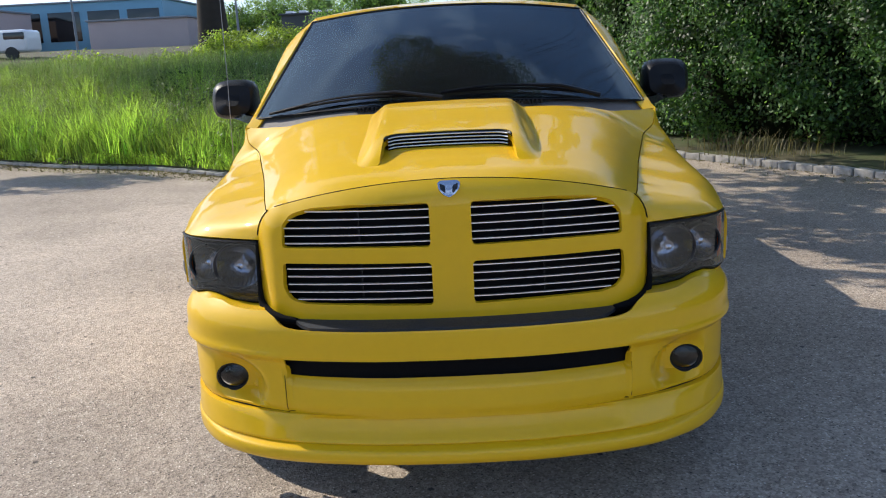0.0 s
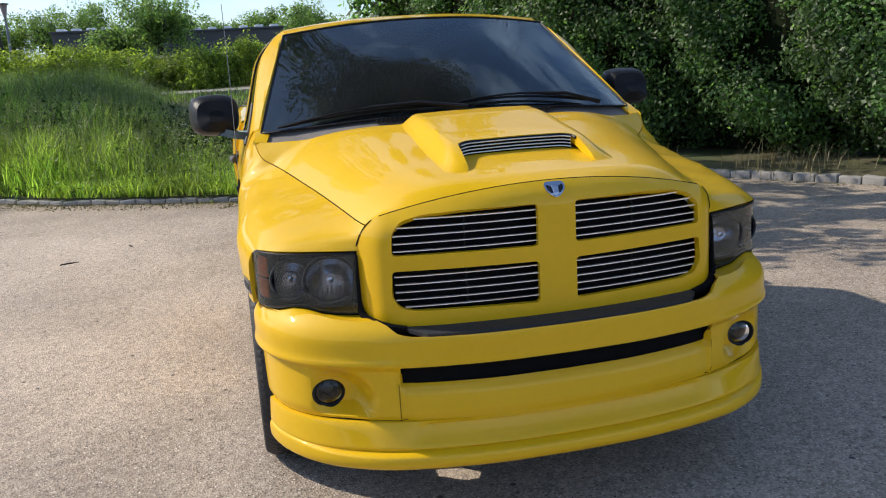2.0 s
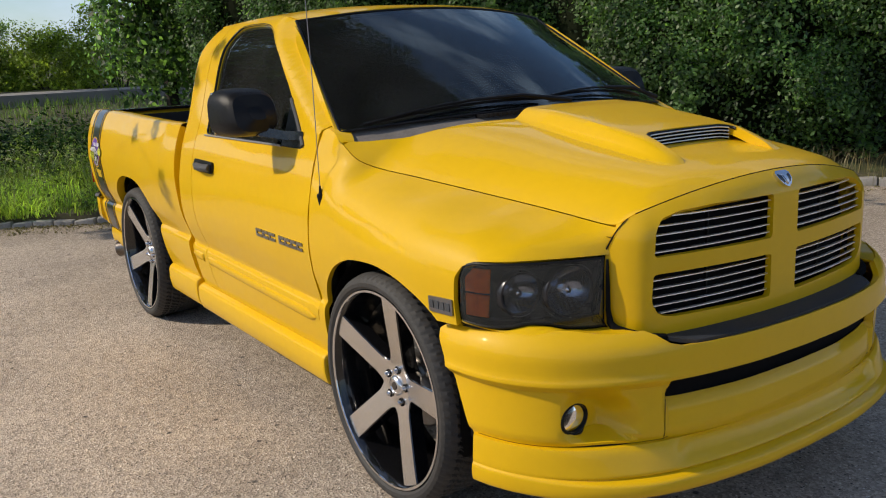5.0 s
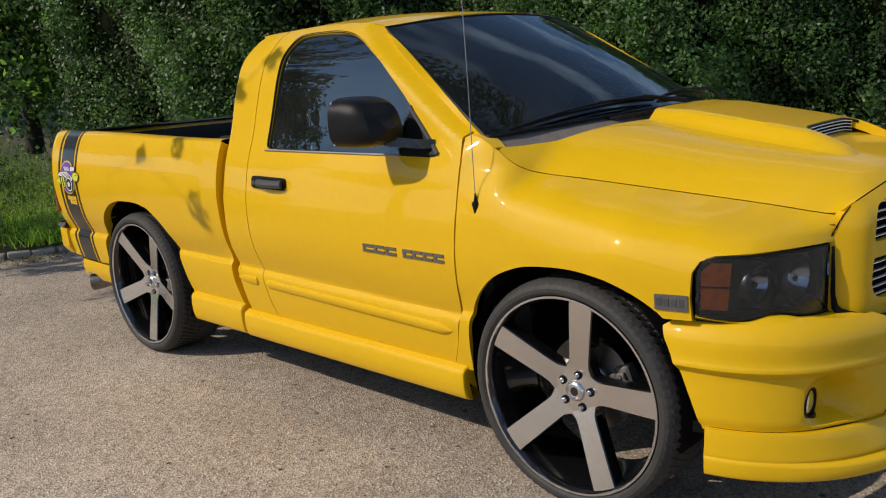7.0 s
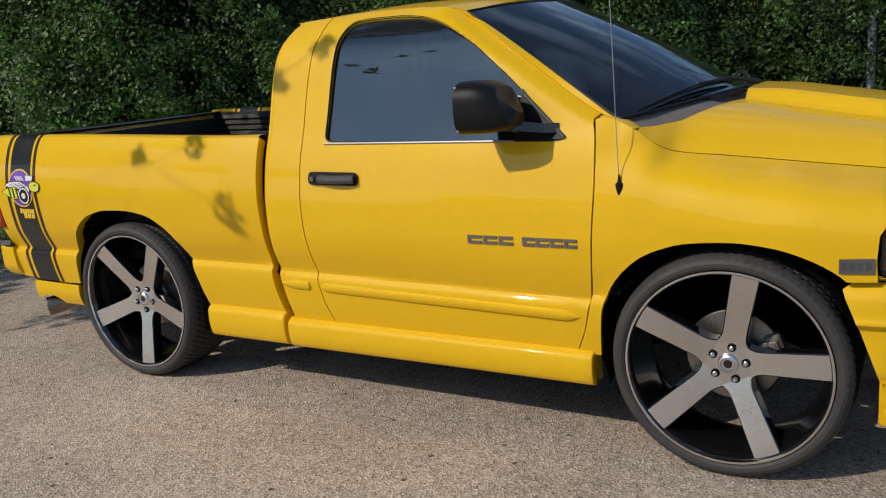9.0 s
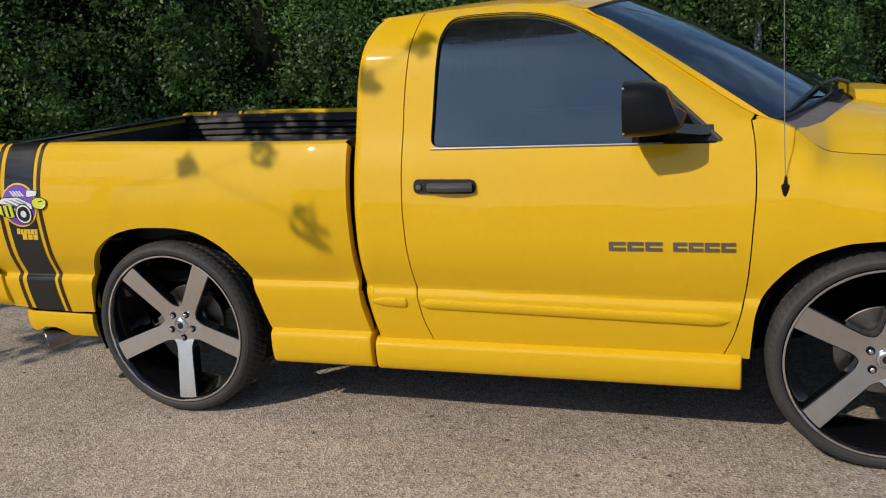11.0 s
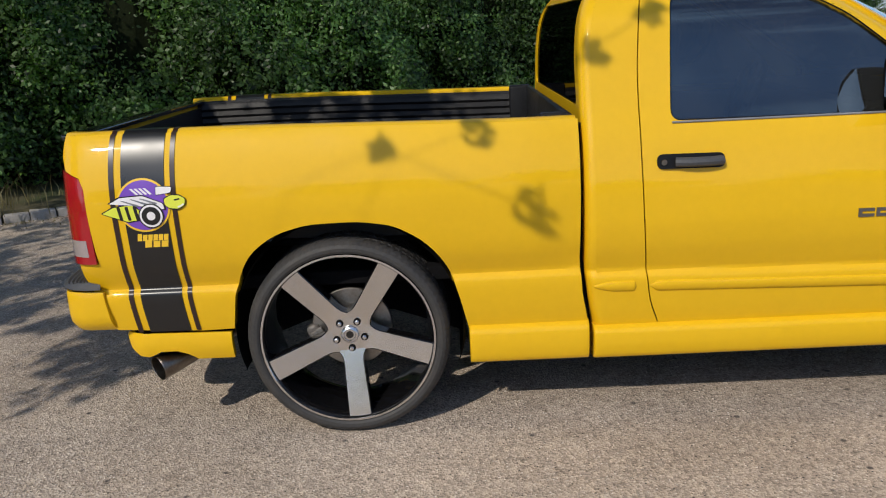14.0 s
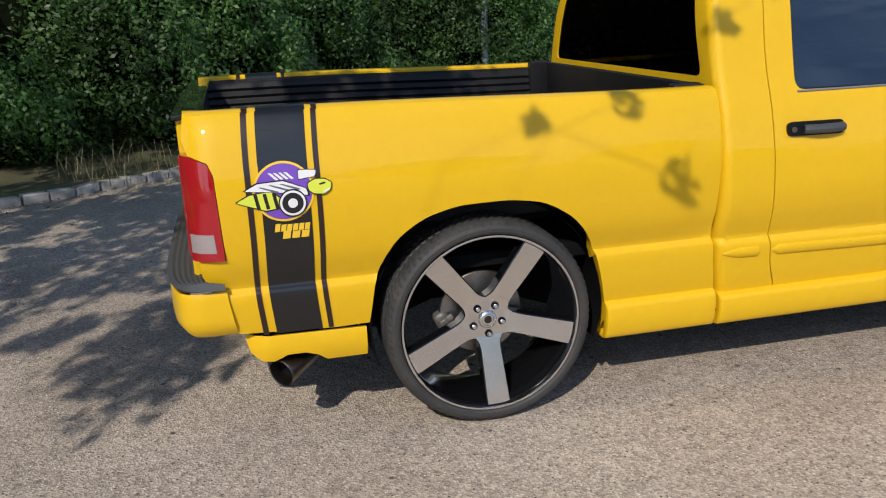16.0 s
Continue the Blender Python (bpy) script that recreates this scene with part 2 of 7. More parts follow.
def glass_material(name, tint, rough=0.0, ior=1.5, glint=(1.0, 1.0, 1.0), dust_haze=0.0):
    """A tinted pane: clear but coloured, with the sharp mirror of real glass."""
    m = bpy.data.materials.new(name)
    m.use_nodes = True
    n, l = m.node_tree.nodes, m.node_tree.links
    out = n["Material Output"]
    n.remove(n["Principled BSDF"])
    tr = n.new("ShaderNodeBsdfTransparent")
    tr.inputs["Color"].default_value = (*tint, 1)
    gl = n.new("ShaderNodeBsdfGlossy")
    gl.inputs["Roughness"].default_value = rough
    gl.inputs["Color"].default_value = (*glint, 1)
    fr = n.new("ShaderNodeFresnel")
    fr.inputs["IOR"].default_value = ior
    mx = n.new("ShaderNodeMixShader")
    l.new(fr.outputs[0], mx.inputs["Fac"])
    l.new(tr.outputs[0], mx.inputs[1])
    l.new(gl.outputs[0], mx.inputs[2])
    l.new(mx.outputs[0], out.inputs["Surface"])
    if dust_haze:
        # a thin film of dust and dried drops; on the lamp lens, painted sky sheen
        co, film = n.new("ShaderNodeTexCoord"), n.new("ShaderNodeBsdfDiffuse")
        film.inputs["Color"].default_value = (0.48, 0.50, 0.49, 1)
        smear, drops, amount, total, over = (n.new("ShaderNode" + k) for k in ("TexNoise", "TexNoise", "MapRange", "Math", "MixShader"))
        smear.inputs["Scale"].default_value, smear.inputs["Detail"].default_value = 3.5, 5.0
        drops.inputs["Scale"].default_value, drops.inputs["Detail"].default_value = 110.0, 2.0
        total.operation = "MULTIPLY"
        amount.inputs["From Min"].default_value, amount.inputs["From Max"].default_value = 0.12, 0.38
        amount.inputs["To Min"].default_value, amount.inputs["To Max"].default_value = dust_haze * 0.25, dust_haze
        for t in (smear, drops):
            l.new(co.outputs["Object"], t.inputs["Vector"])
        l.new(smear.outputs["Fac"], total.inputs[0])
        l.new(drops.outputs["Fac"], total.inputs[1])
        l.new(total.outputs[0], amount.inputs["Value"])
        l.new(amount.outputs[0], over.inputs["Fac"])
        l.new(mx.outputs[0], over.inputs[1])
        l.new(film.outputs[0], over.inputs[2])
        l.new(over.outputs[0], out.inputs["Surface"])
    return m


PAINT = material("yellow_paint", (0.70, 0.415, 0.008), 0.5, coat=0.6, spec=0.15, vary=0.035, scale=1.5, fine=25, rough_vary=0.25)
BLACK = material("black_plastic", (0.008, 0.008, 0.009), 0.38, spec=0.22, vary=0.25, bump=0.15, bump_scale=400)
GREYTRIM = material("grey_trim", (0.26, 0.26, 0.27), 0.38, metal=0.4, vary=0.15)
GREYP = material("grey_plastic", (0.055, 0.058, 0.065), 0.6, vary=0.2, bump=0.2, bump_scale=500)
COWLGREY = material("weathered_grey_plastic", (0.15, 0.135, 0.125), 0.6, vary=0.25, scale=9, bump=0.2, bump_scale=400, dirt=(0.06, 0.055, 0.05), dirt_scale=7, dirt_amount=0.5)
ARMBLACK = material("satin_black", (0.02, 0.02, 0.022), 0.22, spec=0.6, coat=0.5, vary=0.2)
PAD = material("bumper_pad", (0.020, 0.024, 0.034), 0.6, vary=0.15, bump=0.25, bump_scale=300)
# near-black for dark parts, and for the shade inside gaps and openings
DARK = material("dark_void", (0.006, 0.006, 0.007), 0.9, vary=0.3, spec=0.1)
LINER = material("bed_liner", (0.009, 0.009, 0.010), 0.38, spec=0.3, vary=0.25, bump=0.2, bump_scale=250, dirt=(0.05, 0.045, 0.04), dirt_amount=0.2)
RUBBER = material("tyre_rubber", (0.034, 0.033, 0.033), 0.66, vary=0.3, scale=12, bump=0.15, bump_scale=120, dirt=(0.07, 0.06, 0.05), dirt_scale=9, dirt_amount=0.35)
GLOSSBLACK = material("gloss_black", (0.006, 0.006, 0.007), 0.12, coat=0.8, vary=0.2)
CHROME = material("chrome", (0.75, 0.75, 0.77), 0.12, metal=1.0, vary=0.05)
BILLET = material("billet_aluminium", (0.92, 0.92, 0.93), 0.42, metal=1.0, vary=0.05, fine=300)
STEEL = material("brake_steel", (0.34, 0.32, 0.30), 0.38, metal=1.0, vary=0.2, dirt=(0.14, 0.09, 0.06), dirt_scale=20, dirt_amount=0.45)
CAST = material("cast_caliper", (0.17, 0.16, 0.15), 0.55, metal=0.5, vary=0.3, scale=30, dirt=(0.07, 0.05, 0.04), dirt_scale=25, dirt_amount=0.5)
EXHAUST = material("exhaust_steel", (0.24, 0.215, 0.19), 0.32, metal=1.0, vary=0.2, dirt=(0.12, 0.09, 0.07), dirt_scale=14, dirt_amount=0.6)
DECAL = material("black_vinyl", (0.008, 0.008, 0.009), 0.3, coat=0.5, vary=0.1)
DECAL_RED = material("dark_pinstripe", (0.024, 0.010, 0.008), 0.35, coat=0.4, vary=0.1)
PURPLE = material("purple_vinyl", (0.16, 0.06, 0.42), 0.35, coat=0.4, vary=0.06)
WHITE = material("white_vinyl", (0.72, 0.70, 0.72), 0.35, coat=0.4, vary=0.06)
LIME = material("lime_vinyl", (0.62, 0.66, 0.06), 0.35, coat=0.4, vary=0.08)
GOLD = material("yellow_vinyl", (0.80, 0.50, 0.03), 0.35, coat=0.4, vary=0.05)
REDLENS = material("red_lens", (0.32, 0.006, 0.012), 0.08, coat=1.0, vary=0.15, scale=15)
CLEARLENS = material("reverse_lens", (0.30, 0.25, 0.25), 0.15, coat=1.0, vary=0.1)
AMBER = material("amber_reflector", (0.95, 0.20, 0.012), 0.45, spec=0.15, vary=0.3, scale=40)
HOUSING = material("smoked_housing", (0.032, 0.032, 0.037), 0.28, metal=0.5, vary=0.3, scale=14)
LAMPTRIM = material("lamp_trim", (0.13, 0.135, 0.15), 0.25, metal=1.0, vary=0.15, scale=18)
BULB = material("reflector_bowl", (0.42, 0.46, 0.53), 0.18, metal=1.0, vary=0.15, scale=18)
CLOTH = material("seat_cloth", (0.10, 0.10, 0.105), 0.9, vary=0.2, bump=0.3, bump_scale=300)
BADGE = material("badge_chrome", (0.30, 0.30, 0.32), 0.3, metal=1.0, vary=0.1)
WINDSCREEN = glass_material("windscreen_glass", (0.42, 0.46, 0.45), ior=1.62, glint=(0.80, 0.95, 1.0), dust_haze=0.03)
SIDEGLASS = glass_material("side_glass", (0.09, 0.105, 0.11), ior=2.1, glint=(0.60, 0.84, 1.0), dust_haze=0.04)
TINTED = glass_material("black_tint", (0.016, 0.016, 0.018), ior=1.2, glint=(0.22, 0.22, 0.24))
# the lens film lightens it in place of a sky reflection
SMOKED = glass_material("smoked_lens", (0.76, 0.76, 0.79), ior=1.7, glint=(0.8, 0.92, 1.0), dust_haze=0.02)
CLEAR = glass_material("clear_lens", (0.55, 0.57, 0.56), ior=1.5)


def brushed_material():
    """Brushed aluminium: fine streaks across the spoke, satin reflections."""
    m = material("brushed_aluminium", (0.74, 0.73, 0.73), 0.25, metal=1.0, vary=0.06, fine=260)
    n, l = m.node_tree.nodes, m.node_tree.links
    w = n.new("ShaderNodeTexNoise")
    w.inputs["Scale"].default_value = 900
    mp = n.new("ShaderNodeMapping")
    mp.inputs["Scale"].default_value = (1, 1, 0.03)
    co = n.new("ShaderNodeTexCoord")
    l.new(co.outputs["Object"], mp.inputs["Vector"])
    l.new(mp.outputs[0], w.inputs["Vector"])
    b = n.new("ShaderNodeBump")
    b.inputs["Strength"].default_value = 0.08
    b.inputs["Distance"].default_value = 0.002
    l.new(w.outputs["Fac"], b.inputs["Height"])
    l.new(b.outputs[0], n["Principled BSDF"].inputs["Normal"])
    return m


BRUSHED = brushed_material()
ASPHALT = asphalt_material()
SOIL = material("verge_soil", (0.085, 0.075, 0.04), 0.95, vary=0.4, scale=1.2, fine=25, bump=0.8, bump_scale=30, dirt=(0.05, 0.085, 0.02), dirt_scale=0.8, dirt_amount=0.8)
GRANITE = material("granite_kerb", (0.34, 0.32, 0.30), 0.85, vary=0.25, scale=8, fine=120, bump=0.6, bump_scale=60, random_tint=0.2, dirt=(0.14, 0.13, 0.10), dirt_scale=5, dirt_amount=0.6)
BARK = material("bark", (0.042, 0.032, 0.026), 0.95, vary=0.4, scale=5, fine=60, bump=1.0, bump_scale=25)
# near-black colour for the shade inside the hedge
CORE = material("hedge_shade", (0.010, 0.014, 0.006), 0.95, vary=0.5, scale=4, fine=40, bump=1.0, bump_scale=14, spec=0.1)
HEDGELEAF = leaf_material("hedge_leaf", (0.058, 0.120, 0.048), tint=0.75, hue=0.012, gloss=0.4, through=0.48, glow=3.2, rough=0.45, patchy=0.4)
TREELEAF = leaf_material("tree_leaf", (0.06, 0.105, 0.025), tint=0.5)
BUSHLEAF = leaf_material("bush_leaf", (0.18, 0.262, 0.052), tint=0.5, hue=0.03, through=0.55, glow=2.0)
GRASS = leaf_material("grass_blade", (0.215, 0.325, 0.092), tint=0.75, through=0.5, hue=0.02, glow=2.0, patchy=0.5, patch_scale=0.8)
WEEDLEAF = leaf_material("weed_leaf", (0.135, 0.225, 0.062), tint=0.5, hue=0.02, through=0.5, glow=1.7, patchy=0.4)
FARLEAF = leaf_material("far_leaf", (0.13, 0.22, 0.075), tint=0.5, through=0.5, hue=0.01, glow=1.9)
# darker copy of the kerb grass: shade on the bank is in this colour
SHADEDGRASS = leaf_material("shaded_grass_blade", (0.13, 0.215, 0.072), tint=0.6, through=0.4, hue=0.02, glow=1.6, patchy=0.45, patch_scale=0.9)
KERBGRASS = leaf_material("kerb_grass_blade", (0.25, 0.36, 0.085), tint=0.6, through=0.5, hue=0.02, glow=2.0, patchy=0.45, patch_scale=0.9)
PETAL = leaf_material("white_petal", (0.62, 0.62, 0.58), tint=0.2, through=0.3)
SHRUBLEAF = leaf_material("shrub_leaf", (0.035, 0.080, 0.022), tint=0.6, gloss=0.1, through=0.3)
SEED = leaf_material("seed_head", (0.23, 0.27, 0.14), tint=0.45, through=0.3)
DRY = leaf_material("dry_stalk", (0.18, 0.155, 0.08), tint=0.4, through=0.2)

# ---- geometry helpers ----
from mathutils.geometry import delaunay_2d_cdt


def curve(*pts):
    """A smooth curve through (t, value) pairs that never overshoots (monotone cubic)."""
    pts = sorted(pts)
    x, y = np.array([p[0] for p in pts], float), np.array([p[1] for p in pts], float)
    h, d = np.diff(x), np.diff(y) / np.diff(x)
    m = np.zeros_like(y)
    m[0], m[-1] = d[0], d[-1]
    for i in range(1, len(x) - 1):
        if d[i - 1] * d[i] > 0:
            w1, w2 = 2 * h[i] + h[i - 1], h[i] + 2 * h[i - 1]
            m[i] = (w1 + w2) / (w1 / d[i - 1] + w2 / d[i])

    def f(t):
        t = np.clip(np.asarray(t, float), x[0], x[-1])
        i = np.clip(np.searchsorted(x, t) - 1, 0, len(h) - 1)
        s = (t - x[i]) / h[i]
        return ((2 * s ** 3 - 3 * s ** 2 + 1) * y[i] + (s ** 3 - 2 * s ** 2 + s) * h[i] * m[i]
                + (3 * s ** 2 - 2 * s ** 3) * y[i + 1] + (s ** 3 - s ** 2) * h[i] * m[i + 1])
    return f


def smooth(t):
    t = np.clip(t, 0, 1)
    return t * t * (3 - 2 * t)


class Geo:
    """Vertices and faces gathered for one mesh."""

    def __init__(self):
        self.v, self.f, self.k = [], [], []

    def add(self, verts, faces, slot=0):
        o = len(self.v)
        self.v.extend(tuple(float(c) for c in p) for p in verts)
        self.f.extend(tuple(int(i) + o for i in q) for q in faces)
        self.k.extend([slot] * len(faces))
        return self

    def grid(self, P, slot=0, wrap_u=False, wrap_v=False):
        P = np.asarray(P, float)
        nu, nv = P.shape[:2]
        q = []
        for i in range(nu if wrap_u else nu - 1):
            for j in range(nv if wrap_v else nv - 1):
                a, b = i, (i + 1) % nu
                c, d = j, (j + 1) % nv
                q.append((a * nv + c, b * nv + c, b * nv + d, a * nv + d))
        return self.add(P.reshape(-1, 3), q, slot)

    def slab(self, P, thick, slot=0):
        """A grid with thickness along its normals and closed edges."""
        P = np.asarray(P, float)
        du, dv = np.gradient(P, axis=0), np.gradient(P, axis=1)
        n = np.cross(du, dv)
        n /= np.maximum(np.linalg.norm(n, axis=2, keepdims=True), 1e-9)
        Q = P - n * thick
        self.grid(P, slot)
        self.grid(Q[::-1], slot)
        for a, b in ((P[0], Q[0]), (Q[-1], P[-1]), (Q[:, 0], P[:, 0]), (P[:, -1], Q[:, -1])):
            self.grid(np.stack([b, a]), slot)
        return self

    def box(self, c, s, r=0.0, slot=0, m=None):
        """A box of centre c and size s, its edges rounded by r."""
        bm = bmesh.new()
        bmesh.ops.create_cube(bm, size=1.0)
        for v in bm.verts:
            v.co = Vector((v.co.x * s[0], v.co.y * s[1], v.co.z * s[2]))
        if r:
            bmesh.ops.bevel(bm, geom=bm.edges[:], offset=r, segments=3, affect="EDGES", profile=0.6)
        bm.verts.index_update()
        M = (Matrix.Translation(c) @ m) if m is not None else Matrix.Translation(c)
        self.add([M @ v.co for v in bm.verts], [[v.index for v in f.verts] for f in bm.faces], slot)
        bm.free()
        return self

    def tube(self, path, r, n=8, slot=0, caps=True):
        path = np.asarray(path, float)
        rr = np.broadcast_to(np.asarray(r, float), (len(path),))
        t = np.gradient(path, axis=0)
        t /= np.maximum(np.linalg.norm(t, axis=1, keepdims=True), 1e-9)
        up = np.array([0.0, 0, 1]) if abs(t[0][2]) < 0.9 else np.array([1.0, 0, 0])
        a = np.cross(t, up)
        a /= np.maximum(np.linalg.norm(a, axis=1, keepdims=True), 1e-9)
        b = np.cross(t, a)
        ang = np.linspace(0, 2 * math.pi, n, endpoint=False)
        P = path[:, None] + rr[:, None, None] * (a[:, None] * np.cos(ang)[None, :, None] + b[:, None] * np.sin(ang)[None, :, None])
        o = len(self.v)
        self.grid(P, slot, wrap_v=True)
        if caps:
            self.f.append(tuple(o + i for i in range(n)))
            self.f.append(tuple(o + (len(path) - 1) * n + i for i in reversed(range(n))))
            self.k += [slot, slot]
        return self

    def revolve(self, prof, n=64, axis="x", centre=(0, 0, 0), slot=0, a0=0.0, a1=2 * math.pi):
        """prof: (along, radius) pairs turned round an axis."""
        full = abs(a1 - a0 - 2 * math.pi) < 1e-6
        ang = np.linspace(a0, a1, n, endpoint=not full)
        P = np.zeros((n, len(prof), 3))
        for j, (s, r) in enumerate(prof):
            u, w = r * np.cos(ang), r * np.sin(ang)
            P[:, j] = {"x": np.c_[np.full(n, s), u, w], "y": np.c_[w, np.full(n, s), u], "z": np.c_[u, w, np.full(n, s)]}[axis]
        self.grid(P + np.array(centre), slot, wrap_u=full)
        return self

    def flipped(self):
        """Mirrored to the other side of the car."""
        g = Geo()
        g.v = [(-x, y, z) for x, y, z in self.v]
        g.f = [tuple(reversed(q)) for q in self.f]
        g.k = list(self.k)
        return g

    def widened(self):
        """The body sides of the truck bulge a little beyond the width of its nose and glass."""
        g = Geo()
        if self.v:
            P = np.array(self.v)
            a = np.abs(P[:, 0])
            P[:, 0] += np.sign(P[:, 0]) * 0.022 * smooth((a - 0.66) / 0.22)
            g.v = [tuple(p) for p in P.tolist()]
        g.f, g.k = list(self.f), list(self.k)
        return g

    def merged(self, *others):
        for o in others:
            n = len(self.v)
            self.v += o.v
            self.f += [tuple(i + n for i in q) for q in o.f]
            self.k += o.k
        return self

    def moved(self, m):
        self.v = [tuple(m @ Vector(p)) for p in self.v]
        return self

    def mesh(self, name, mats, angle=32, flat=False):
        me = bpy.data.meshes.new(name)
        me.from_pydata(self.v, [], self.f)
        for m in (mats if isinstance(mats, (list, tuple)) else [mats]):
            me.materials.append(m)
        if len(set(self.k)) > 1:
            me.polygons.foreach_set("material_index", self.k)
        if not flat:
            me.polygons.foreach_set("use_smooth", [True] * len(me.polygons))
            me.set_sharp_from_angle(angle=radians(angle))
        me.validate()
        me.update()
        return me


def inside(pts, poly):
    """Which of pts lie in the polygon (even-odd)."""
    x, y = pts[:, 0], pts[:, 1]
    r = np.zeros(len(pts), bool)
    p = np.asarray(poly)
    q = np.roll(p, -1, axis=0)
    for (x0, y0), (x1, y1) in zip(p, q):
        c = (y0 > y) != (y1 > y)
        with np.errstate(divide="ignore", invalid="ignore"):
            r ^= c & (x < (x1 - x0) * (y - y0) / (y1 - y0) + x0)
    return r


def dense(poly, step):
    out = []
    for a, b in zip(poly, list(poly[1:]) + [poly[0]]):
        a, b = np.array(a, float), np.array(b, float)
        n = max(1, int(np.ceil(np.linalg.norm(b - a) / step)))
        out += [a + (b - a) * i / n for i in range(n)]
    return np.array(out)


def rounded(poly, r, n=5):
    """A polygon with its corners rounded by about r."""
    out = []
    m = len(poly)
    for i in range(m):
        a, b, c = (np.array(poly[k % m], float) for k in (i - 1, i, i + 1))
        u, w = a - b, c - b
        lu, lw = np.linalg.norm(u), np.linalg.norm(w)
        d = min(r, lu * 0.45, lw * 0.45)
        p, q = b + u / lu * d, b + w / lw * d
        for k in range(n + 1):
            t = k / n
            out.append((1 - t) ** 2 * p + 2 * t * (1 - t) * b + t * t * q)
    return [tuple(p) for p in out]


def panel(outline, fn, holes=(), step=0.03, flange=0.02, hint=(1, 0, 0), rows=(), slot=0, hole_flange=None):
    """A sheet cut to an outline in two parameters and bent by fn into space, its edges turned inwards by the flange."""
    loops = [dense(outline, step)] + [dense(h, step) for h in holes]
    lo, hi = loops[0].min(0), loops[0].max(0)
    us = np.arange(lo[0] + step / 2, hi[0], step)
    vs = np.arange(lo[1] + step / 2, hi[1], step)
    if len(rows):
        vs = np.array(sorted([v for v in vs if min(abs(v - r) for r in rows) > step * 0.35] + list(rows)))
    g = np.array([(u, v) for u in us for v in vs])
    if len(g):
        ok = inside(g, loops[0])
        for h in loops[1:]:
            ok &= ~inside(g, h)
        border = np.concatenate(loops)
        g = g[ok]
        if len(g):
            far = np.array([np.min(np.hypot(*(border - p).T)) for p in g]) > step * 0.3
            g = g[far]
    pts, edges, n = [], [], 0
    for lp in loops:
        pts += [Vector(p) for p in lp]
        edges += [(n + i, n + (i + 1) % len(lp)) for i in range(len(lp))]
        n += len(lp)
    pts += [Vector(p) for p in g]
    vv, _, tri, orig, _, _ = delaunay_2d_cdt(pts, edges, [], 0, 1e-7)
    v2 = np.array([(p.x, p.y) for p in vv])
    tri = np.array([t for t in tri if len(t) == 3])
    cen = v2[tri].mean(1)
    ok = inside(cen, loops[0])
    for h in loops[1:]:
        ok &= ~inside(cen, h)
    tri = tri[ok]
    P = np.asarray(fn(v2[:, 0], v2[:, 1]), float)
    nrm = np.cross(P[tri[:, 1]] - P[tri[:, 0]], P[tri[:, 2]] - P[tri[:, 0]])
    hv = np.array(hint, float)
    if (nrm @ hv).sum() < 0:
        tri = tri[:, ::-1]
        nrm = -nrm
    vn = np.zeros_like(P)
    for k in range(3):
        np.add.at(vn, tri[:, k], nrm)
    vn /= np.maximum(np.linalg.norm(vn, axis=1, keepdims=True), 1e-12)
    geo = Geo().add(P, tri, slot)
    where = {}
    for i, o in enumerate(orig):
        for k in o:
            where[k] = i
    n = 0
    for li, lp in enumerate(loops):
        ids = [where[n + i] for i in range(len(lp))]
        n += len(lp)
        fl = flange if li == 0 or hole_flange is None else hole_flange
        if fl:
            A = P[ids]
            B = A - vn[ids] * fl
            geo.grid(np.stack([A, B], axis=1), slot, wrap_u=True)
    return geo


def thing(name, label, category, group="", kind="", at=(0, 0, 0)):
    e = new(name)
    e.location = at
    return tagged(e, label, category, group, kind)


def part(name, geo, mats, parent, label="", angle=32, flat=False, at=None):
    """One mesh object under a thing or a part; the geometry is given in world metres unless at says otherwise."""
    root = parent
    while root is not None and root.parent is not None:
        root = root.parent
    if isinstance(geo, Geo) and root is not None and root.name == "pickup_truck":
        geo = geo.widened()
    me = geo if isinstance(geo, bpy.types.Mesh) else geo.mesh(name, mats, angle, flat)
    ob = new(name, me)
    if parent is not None:
        ob.parent = parent
        base = parent
        off = Vector((0, 0, 0))
        while base is not None:
            off += base.location
            base = base.parent
        ob.location = (Vector(at) if at is not None else Vector((0, 0, 0))) - off
    elif at is not None:
        ob.location = at
    if label:
        ob["label"] = label
    return ob


def both(name, geo, mats, parent, label="", **kw):
    """A part on the far side (as given, x > 0) and its mirror image on the near side."""
    a = part(name, geo, mats, parent, label, **kw)
    b = part(name, geo.flipped(), mats, parent, label, **kw)
    return b, a

# ---- the pickup truck: nose towards -y, front axle at y = 0, width along x ----
truck = thing("pickup_truck", "bright yellow single-cab pickup truck with black stripe, parked on asphalt", "pickup truck")

# side profile of the cab: half width over height
PROF = curve((0.37, 0.925), (0.45, 0.945), (0.52, 0.956), (0.585, 0.966), (0.603, 0.963), (0.622, 0.949), (0.66, 0.962), (0.75, 0.990),
             (0.85, 1.002), (0.95, 1.000), (1.05, 0.985), (1.15, 0.962), (1.20, 0.945), (1.225, 0.936), (1.26, 0.922), (1.33, 0.90),
             (1.45, 0.868), (1.55, 0.842), (1.62, 0.818), (1.70, 0.765), (1.75, 0.715), (1.785, 0.65))
LEDGE = (0.57, 0.585, 0.595, 0.605, 0.613, 0.622, 0.632, 0.645)
DOORF = curve((0.374, 0.577), (0.481, 0.533), (0.685, 0.493), (0.904, 0.477), (1.052, 0.469), (1.198, 0.474), (1.30, 0.49))
